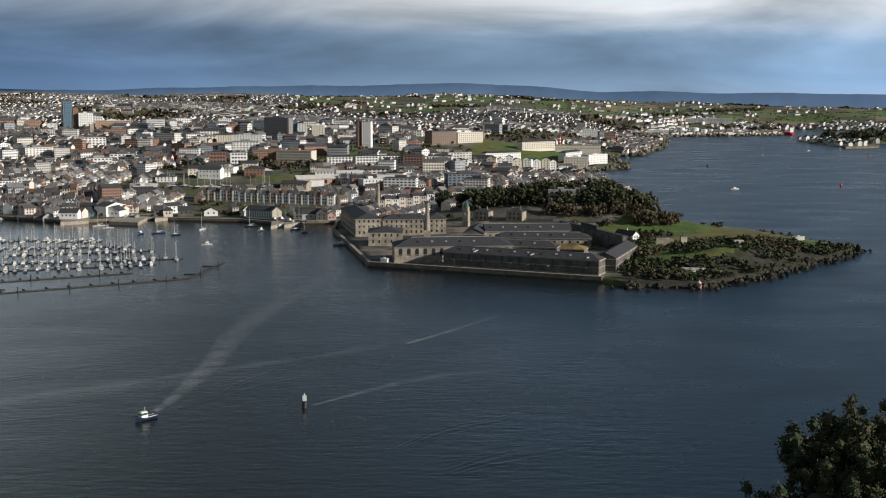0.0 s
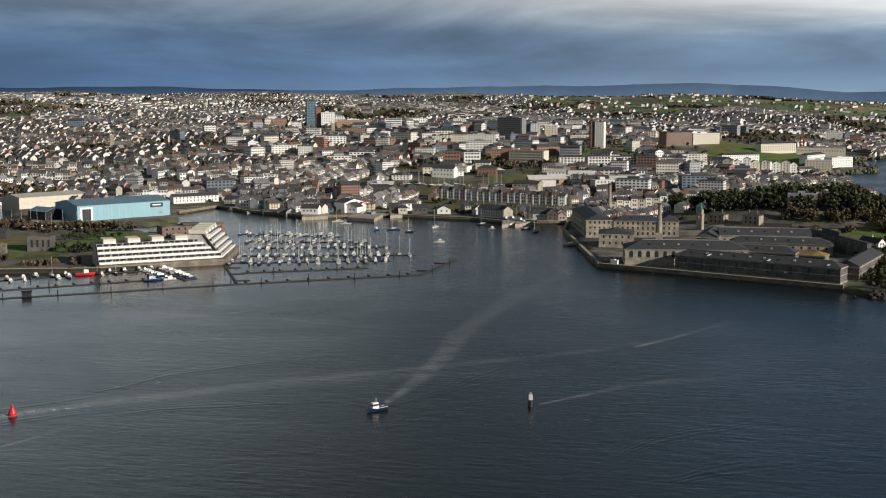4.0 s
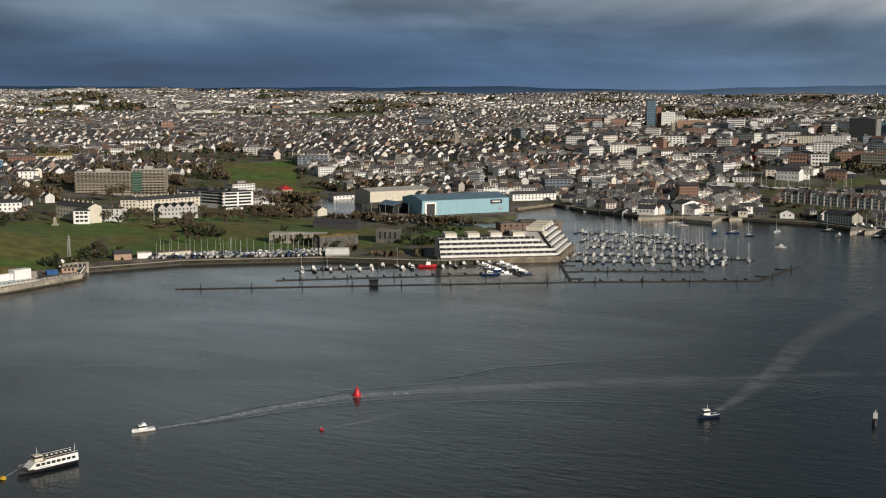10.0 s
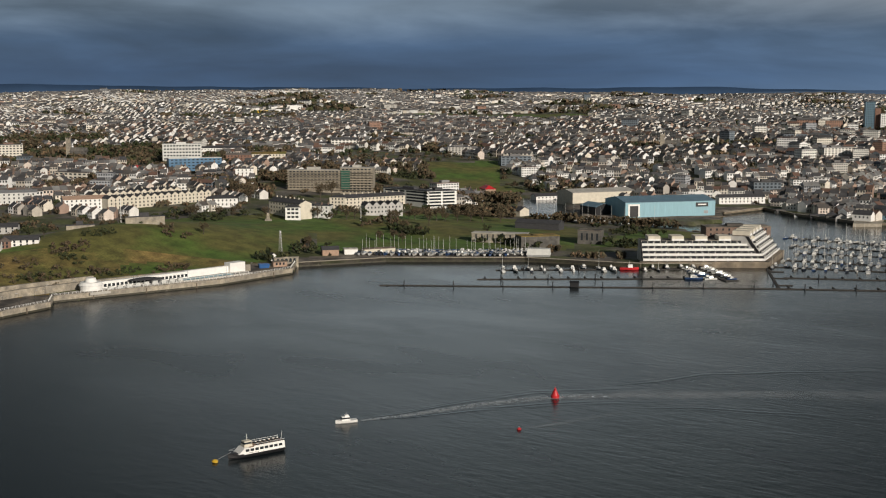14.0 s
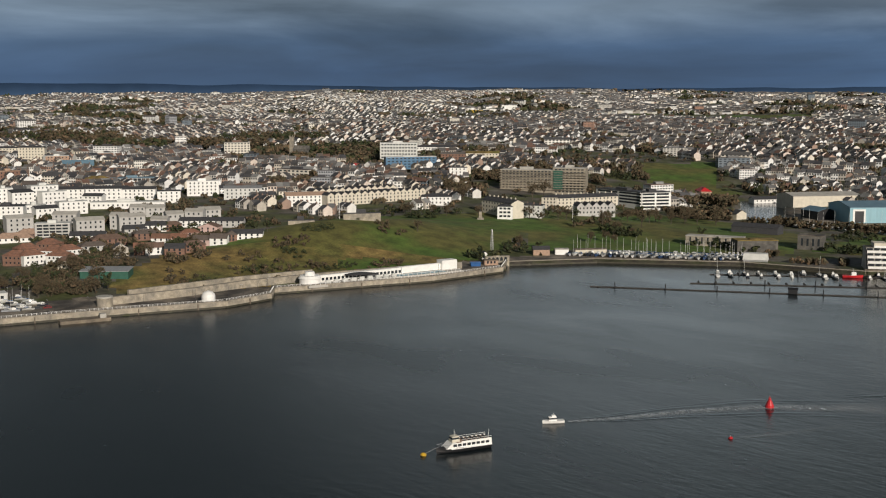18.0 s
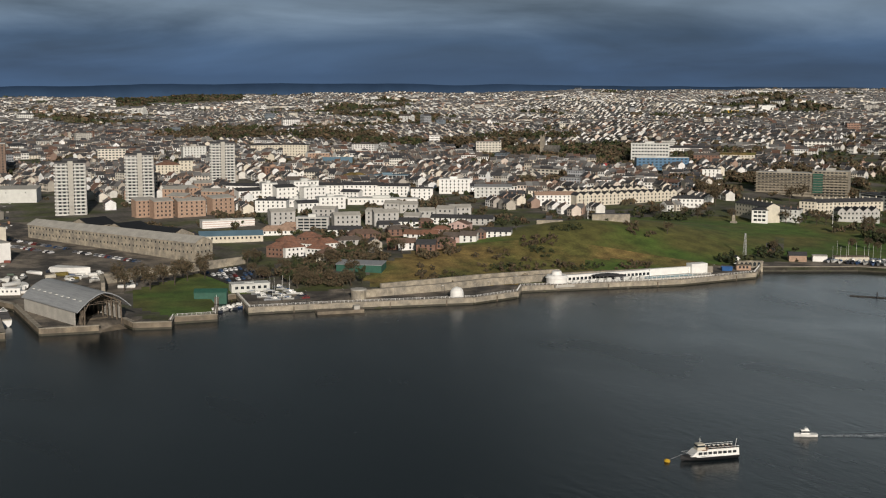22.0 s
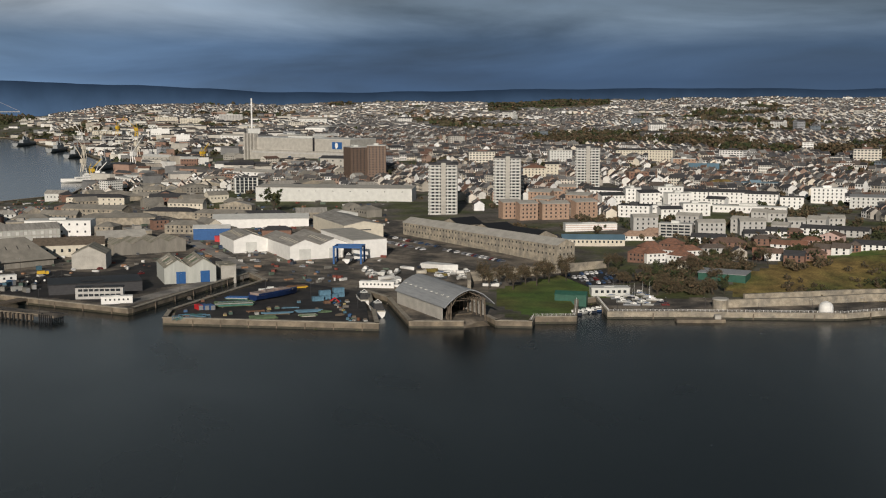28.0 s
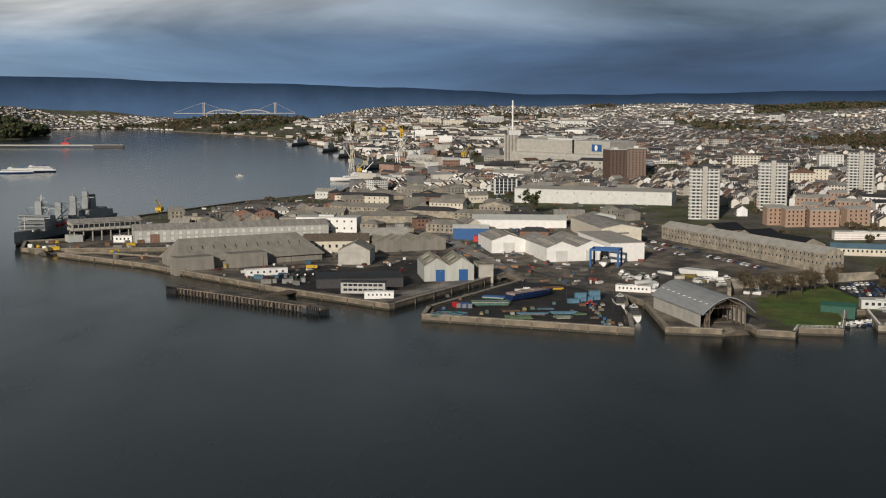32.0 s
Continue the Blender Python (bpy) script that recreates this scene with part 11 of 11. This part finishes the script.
def make_house(w, h, seed):
    root = thing("terraced_house", 0, 0, 0, "rendered terraced house with slate roof and brick chimney", "house", "terraced houses", z=-500)
    d = 9.0
    part("wall", Geo().box(-w / 2, -d / 2, -3, w / 2, d / 2, h).gable(-w / 2, -d / 2, w / 2, d / 2, h, 2.8, 0), M_WALLS, root)
    g = Geo()
    sheet_slab(g, (-w / 2, -d / 2 - 0.4, h - 0.25), (w / 2, -d / 2 - 0.4, h - 0.25), (w / 2, 0, h + 2.8), (-w / 2, 0, h + 2.8), 0.25)
    sheet_slab(g, (-w / 2, 0, h + 2.8), (w / 2, 0, h + 2.8), (w / 2, d / 2 + 0.4, h - 0.25), (-w / 2, d / 2 + 0.4, h - 0.25), 0.25)
    part("roof", g, M_ROOFS, root)
    part("chimney", Geo().box(w / 2 - 1.1, -0.6, h + 1.8, w / 2 - 0.3, 0.6, h + 4.2).tube(w / 2 - 0.7, -0.3, h + 4.2, h + 4.7, 0.14, n=6).tube(w / 2 - 0.7, 0.3, h + 4.2, h + 4.7, 0.14, n=6), M_STACK, root)
    for side in (-1, 1):
        strip = Geo()
        for s in range(2 if h < 7 else 3):
            for wx in (-w * 0.22, w * 0.22):
                strip.box(wx - 0.65, side * d / 2 - 0.07, 0.9 + s * 2.7, wx + 0.65, side * d / 2 + 0.07, 2.4 + s * 2.7)
        part("glazing", strip, M_GLASS, root)["kind"] = "stuff"
    return root


HOUSES = [make_house(6.0, 5.6, 1), make_house(7.0, 5.8, 2)]
near_rows = street_rows(110, 760, 1500, 25, 7.5, 0.9)
mid_rows = street_rows(160, 1500, 2600, 28, 9, 0.86)
far_rows = street_rows(230, 2600, 4720, 34, 9.5, 0.86)
order = np.argsort(np.hypot(near_rows[:, 0], near_rows[:, 1]))
for i in order[:150]:
    x, y, z, turn = near_rows[i, :4]
    copy_thing(HOUSES[int(i) % 2], pose(x, y, z + 0.3, 0, 0, turn))
near_rows = near_rows[order[150:]]
for rows in (near_rows, mid_rows):
    t = np.radians(rows[:, 3])
    rows[np.sin(t) * -rows[:, 0] + np.cos(t) * rows[:, 1] < 0, 3] += 180
for nm, rows, fine in (("near_streets", near_rows, 2), ("town_streets", mid_rows, 1), ("hill_streets", far_rows, 0)):
    many(nm + "_walls", rows, KIT_GABLED, M_WALLS_FAR, "pale rendered terraced houses along streets", "houses")
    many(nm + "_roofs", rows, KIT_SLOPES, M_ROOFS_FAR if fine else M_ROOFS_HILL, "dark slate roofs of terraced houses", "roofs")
    if fine:
        many(nm + "_windows", rows, KIT_FRONT, M_GLASS, "dark windows of terraced houses", "windows")
        many(nm + "_stacks", rows if fine == 2 else rows[::2], KIT_STACK, M_STACK, "brick chimney stacks of terraced houses", "chimneys")
# Larger blocks among the streets: offices, schools, stores, flats.
M_BIG = material("large_block_walls", [(0.75, 0.74, 0.7), (0.5, 0.48, 0.44), (0.3, 0.18, 0.13), (0.66, 0.62, 0.54), (0.78, 0.77, 0.75), (0.34, 0.35, 0.37), (0.7, 0.68, 0.63), (0.16, 0.19, 0.22), (0.76, 0.75, 0.73)], 0.8, grain=0.1, scale=0.05, pick="island")


def large_blocks(name, count, turns, aways, lean, seed, keep_off=()):
    r = random.Random(seed)
    rows = []
    for i in range(count):
        a, dd = radians(r.uniform(*turns)), aways[0] + (aways[1] - aways[0]) * r.random() ** lean
        rows.append((-math.sin(a) * dd, math.cos(a) * dd, 0, math.degrees(a) + r.choice((-38, -24, -10, 4, 16, 34)), r.choice((14, 18, 22, 26, 34)) * r.uniform(0.9, 1.15), r.uniform(11, 17), r.choice((7, 9, 11, 13, 16, 19)), r.uniform(2.2, 3.4)))
    rows = np.array(rows)
    gz, sh = heights(rows[:, 0], rows[:, 1])
    rows[:, 2] = gz - 0.5
    rows = rows[(sh > 25) & ~in_any(rows[:, 0], rows[:, 1], OPEN + [(x, y, r + 9) for x, y, r in TAKEN]) & ~rural(rows[:, 0], rows[:, 1]) & ~inside(rows[:, 0], rows[:, 1], GRASS_AREAS)]
    pitched = np.arange(len(rows)) % 5 < 2
    many(name + "_walls", rows[pitched], KIT_GABLED, M_BIG, "larger gabled blocks among the streets", "buildings")
    many(name + "_slopes", rows[pitched], KIT_SLOPES, M_ROOFS_FAR, "slate roofs of the larger blocks", "roofs")
    many(name + "_flat_walls", rows[~pitched], KIT_BOX, M_BIG, "offices, schools and flats among the streets", "buildings")
    caps = rows[~pitched].copy()
    caps[:, 2] += caps[:, 6]
    caps[:, 4:6] += 0.5
    caps[:, 6] = 0.5
    plant = caps.copy()
    plant[:, 2] += 0.4
    plant[:, 4:6] *= 0.35
    plant[:, 6] = 2.4
    many(name + "_roofs", np.concatenate([caps, plant]), KIT_BOX, M_ROOFS_FAR, "flat grey roofs with plant rooms on the larger blocks", "roofs")
    for low, high, cols, storeys in ((0, 10, 6, 3), (10, 14, 7, 4), (14, 30, 8, 6)):
        some = rows[(rows[:, 6] > low) & (rows[:, 6] <= high)]
        many(name + "_windows", some, pane_grid(cols, storeys, 4), M_GLASS, "rows of dark windows on the larger blocks", "windows")


large_blocks("town_blocks", 300, (-9, 100), (1150, 4300), 1.5, 91)
large_blocks("centre_blocks", 330, (-3, 21), (1290, 2450), 1.0, 92)


# Trees among the streets and on the hills.
def town_trees(name, count, near, far, size, mat, label, seed, only_wild):
    rr = np.random.default_rng(seed)
    a = np.radians(rr.uniform(-22, 110, count))
    dd = near + (far - near) * rr.random(count) ** 1.2
    px, py = -np.sin(a) * dd, np.cos(a) * dd
    gz, sh = heights(px, py)
    wild = np.array([noise.noise((x * 0.0035, y * 0.0035, 5.0)) for x, y in zip(px, py)])
    keep = (sh > 14) & ~rural(px, py) & ~inside(px, py, GRASS_AREAS + YARD_AREAS) & (wild > (0.22 if only_wild else -1)) & ~in_any(px, py, [(-850, 0, 330), (-1050, -120, 200), (40, 820, 120), (-480, 960, 75), (-400, 750, 60), (-1700, 100, 300), (-600, 450, 130)])
    s = size * rr.uniform(0.5, 1.2, count)
    rows = np.stack([px, py, gz - 0.05 * s, rr.uniform(0, 360, count), s, s * rr.uniform(0.7, 1.2, count), s * rr.uniform(0.7, 1.05, count), 0 * s], -1)[keep]
    lumps = 10 if far < 1500 else 2
    sets = []
    for k in range(lumps):
        piece = rows.copy()
        size_k = (0.4 if lumps > 2 else 0.85) * rr.uniform(0.7, 1.2, len(rows))
        piece[:, 0] += rr.normal(0, 0.27, len(rows)) * rows[:, 4]
        piece[:, 1] += rr.normal(0, 0.27, len(rows)) * rows[:, 4]
        piece[:, 2] += rr.uniform(0.0, 0.6, len(rows)) * rows[:, 6] * (1 - size_k)
        piece[:, 4:7] *= size_k[:, None]
        sets.append(piece)
    many(name, np.concatenate(sets), leafy_clump(seed, 9 if far < 1500 else 6, 0.45), mat, label, "trees")


town_trees("street_trees", 1500, 780, 1400, 7, M_TWIG, "bare brown trees among the streets", 51, False)
town_trees("town_trees", 6500, 1400, 3000, 8, M_TWIG, "bare brown trees among the far streets", 71, False)
town_trees("garden_evergreens", 450, 780, 1400, 6, M_LEAF, "dark evergreens among the houses", 52, False)
town_trees("town_evergreens", 3000, 1400, 3000, 8, M_LEAF, "dark evergreens among the far houses", 72, False)
town_trees("wood_patches", 7500, 1400, 2600, 10, M_TWIG, "patches of bare woodland in the town", 53, True)
town_trees("wood_evergreens", 4000, 1400, 2600, 10, M_LEAF, "patches of evergreen woodland in the town", 54, True)
town_trees("hill_trees", 13000, 2600, 4750, 16, M_TWIG, "bare woods on the far hills", 55, True)
town_trees("hill_gardens", 6500, 2600, 4700, 8, M_TWIG, "bare trees in the gardens of the far streets", 73, False)
town_trees("hill_garden_evergreens", 4000, 2600, 4700, 8, M_LEAF, "dark evergreens in the gardens of the far streets", 74, False)
town_trees("hill_evergreens", 9000, 2600, 4750, 15, M_LEAF, "dark woods on the far hills", 56, True)

# Hedges between the fields, copses and scattered farmsteads.
hr = np.random.default_rng(77)
ha, hd = np.radians(hr.uniform(-24, 78, 60000)), hr.uniform(3250, 4930, 60000)
hx, hy = -np.sin(ha) * hd, np.cos(ha) * hd
far_off = rural(hx, hy)
hx, hy = hx[far_off], hy[far_off]
gz, sh = heights(hx, hy)
gap = nearest_fields(hx, hy)[1]
copse = np.array([noise.noise((x * 0.004, y * 0.004, 17.0)) for x, y in zip(hx, hy)]) > np.where(np.degrees(np.arctan2(-hx, hy)) > 60, 0.02, 0.4)
keep = (sh > 10) & ((gap < 6) | copse)
size = np.where(copse[keep], hr.uniform(7, 14, keep.sum()), hr.uniform(3, 6, keep.sum()))
rows = np.stack([hx[keep], hy[keep], gz[keep] - 0.5, hr.uniform(0, 360, keep.sum()), size * 1.2, size, size * hr.uniform(0.5, 0.9, keep.sum()), 0 * size], -1)
many("hedgerows", rows[::2], leafy_clump(78, 6, 0.45), M_TWIG, "brown hedgerows and copses between the fields", "hedges")
many("hedgerow_evergreens", rows[1::2], leafy_clump(79, 6, 0.45), M_LEAF, "dark hedgerows and copses between the fields", "hedges")
scattered = np.nonzero((sh > 20) & (np.degrees(np.arctan2(-hx, hy)) < 60))[0][::46]
rows = np.stack([hx[scattered], hy[scattered], gz[scattered] - 0.4, hr.uniform(0, 180, len(scattered)), hr.uniform(8, 22, len(scattered)), hr.uniform(7, 10, len(scattered)), hr.uniform(4.5, 7, len(scattered)), hr.uniform(2, 3.4, len(scattered))], -1)
many("farmstead_walls", rows, KIT_GABLED, M_WALLS_FAR, "scattered pale farmsteads and villages on the hills", "houses")
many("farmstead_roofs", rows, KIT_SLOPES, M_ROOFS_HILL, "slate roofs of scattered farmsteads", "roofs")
block("retail_store", *at(45.9, 3150).xy, 45, 45, 26, 13, M_YELLOW, "flat", 1, M_PALE, label="yellow retail store on the far hillside", category="building")
block("retail_store", *at(45.2, 3160).xy, 45, 62, 24, 11, M_WHITE, "flat", 1, M_PALE, label="long white retail store on the far hillside", category="building")
block("retail_store", *at(44.2, 3170).xy, 45, 34, 24, 16, M_WHITE, "flat", 1, M_PALE, label="tall white retail store on the far hillside", category="building")

# Belts of bare trees across the middle distance.
wood("park_belt", [(-1875, 729, 60, 90), (-1834, 884, 60, 100), (-1543, 839, 60, 60), (-1460, 939, 50, 60), (-1558, 1087, 60, 90), (-1230, 1004, 50, 60), (-2084, 775, 70, 120), (-1950, 700, 60, 90), (-1700, 860, 50, 70)], 420, 15, M_TWIG, "long belt of bare brown park trees", 57, 10)
wood("park_belt_evergreens", [(-1850, 800, 70, 160), (-1543, 839, 60, 60), (-1558, 1087, 60, 90), (-1260, 1004, 60, 60), (-2050, 760, 70, 120)], 260, 14, M_LEAF, "dark evergreens in the park belt", 58, 10)
wood("school_trees", [(-875, 900, 40, 25), (-855, 985, 50, 25), (-760, 905, 30, 14), (-700, 940, 40, 20), (-660, 990, 30, 30), (-920, 1010, 40, 40), (-600, 860, 30, 14)], 220, 11, M_TWIG, "bare trees round the playing field", 59, 14)
wood("river_wood", [(-3480, -1180, 110, 80), (-3620, -1170, 90, 60), (-3560, -1300, 150, 100), (-3720, -1250, 70, 80)], 240, 34, M_LEAF, "dark wooded point across the river", 60, 8)
wood("creek_trees", [(-480, 862, 40, 6), (-440, 868, 25, 5), (-530, 862, 20, 8)], 70, 8, M_TWIG, "bare trees along the creek bank", 61, 14)
wood("bank_wood", [(-4480, -760, 60, 260), (-4300, -600, 80, 200), (-4000, -520, 100, 160), (-4550, -1000, 60, 160), (-4350, -900, 60, 120)], 420, 13, M_TWIG, "dark leafless woods on the far river bank", 62, 5)
wood("bank_evergreens", [(-4480, -760, 60, 260), (-4300, -600, 80, 200), (-4550, -1100, 60, 160), (-4000, -520, 100, 160)], 420, 14, M_LEAF, "dark evergreens on the far river bank", 63, 5)
wood("estate_gardens", [(-760, 400, 50, 60), (-740, 340, 30, 30), (-860, 360, 40, 60), (-820, 480, 40, 60), (-880, 500, 30, 60), (-700, 420, 25, 40), (-860, 270, 30, 14)], 130, 6, M_TWIG, "bare garden trees among the estate houses", 64, 12)
wood("estate_evergreens", [(-760, 400, 50, 60), (-860, 400, 40, 80), (-800, 500, 50, 60), (-720, 640, 30, 40)], 60, 6, M_LEAF, "dark garden evergreens among the estate houses", 65, 12)
# Bare park and garden trees between the terraces above the hill.
wood("garden_trees", [(-809, 777, 22, 22), (-880, 812, 30, 26), (-835, 900, 26, 20), (-1112, 1139, 70, 40), (-1148, 1353, 80, 40), (-991, 1342, 60, 40), (-691, 1132, 50, 40), (-888, 1090, 60, 26), (-972, 691, 30, 40), (-1286, 1199, 80, 40), (-1342, 1033, 60, 60), (-624, 1064, 30, 40)], 300, 11, M_TWIG, "bare brown trees in gardens between the terraces", 91, 8)
wood("slope_trees", [(-620, 867, 20, 8), (-640, 826, 14, 10), (-600, 720, 10, 22), (-761, 518, 16, 16), (-625, 372, 9, 14), (-650, 322, 12, 14)], 60, 6, M_TWIG, "brown thicket and small trees on the grassy slope", 92, 8)
wood("terrace_evergreens", [(-1112, 1139, 70, 40), (-991, 1342, 60, 40), (-691, 1132, 50, 40), (-888, 1076, 60, 26), (-1058, 1649, 90, 40), (-1342, 1033, 60, 60)], 70, 10, M_LEAF, "dark evergreens in gardens between the terraces", 93, 8)
for tx, ty, size in ((-570, 740, 1.15), (-588, 823, 1.2), (-597, 793, 1.0), (-562, 828, 1.2), (-637, 718, 0.9), (-594, 721, 1.0), (-560, 592, 0.8), (-608, 541, 0.8), (-760, 730, 1.5), (-798, 749, 1.6), (-756, 816, 1.4), (-768, 845, 1.4)):
    tree(tx, ty, 1, size, group="bare trees by the lawn")

# ---- spare patterns go, once all copies stand ----
for pattern in TREES + YACHTS + CRUISERS + HOUSES + [CAR, OAK, PINE, DINGHY]:
    for o in [pattern, *pattern.children_recursive]:
        bpy.data.objects.remove(o, do_unlink=True)
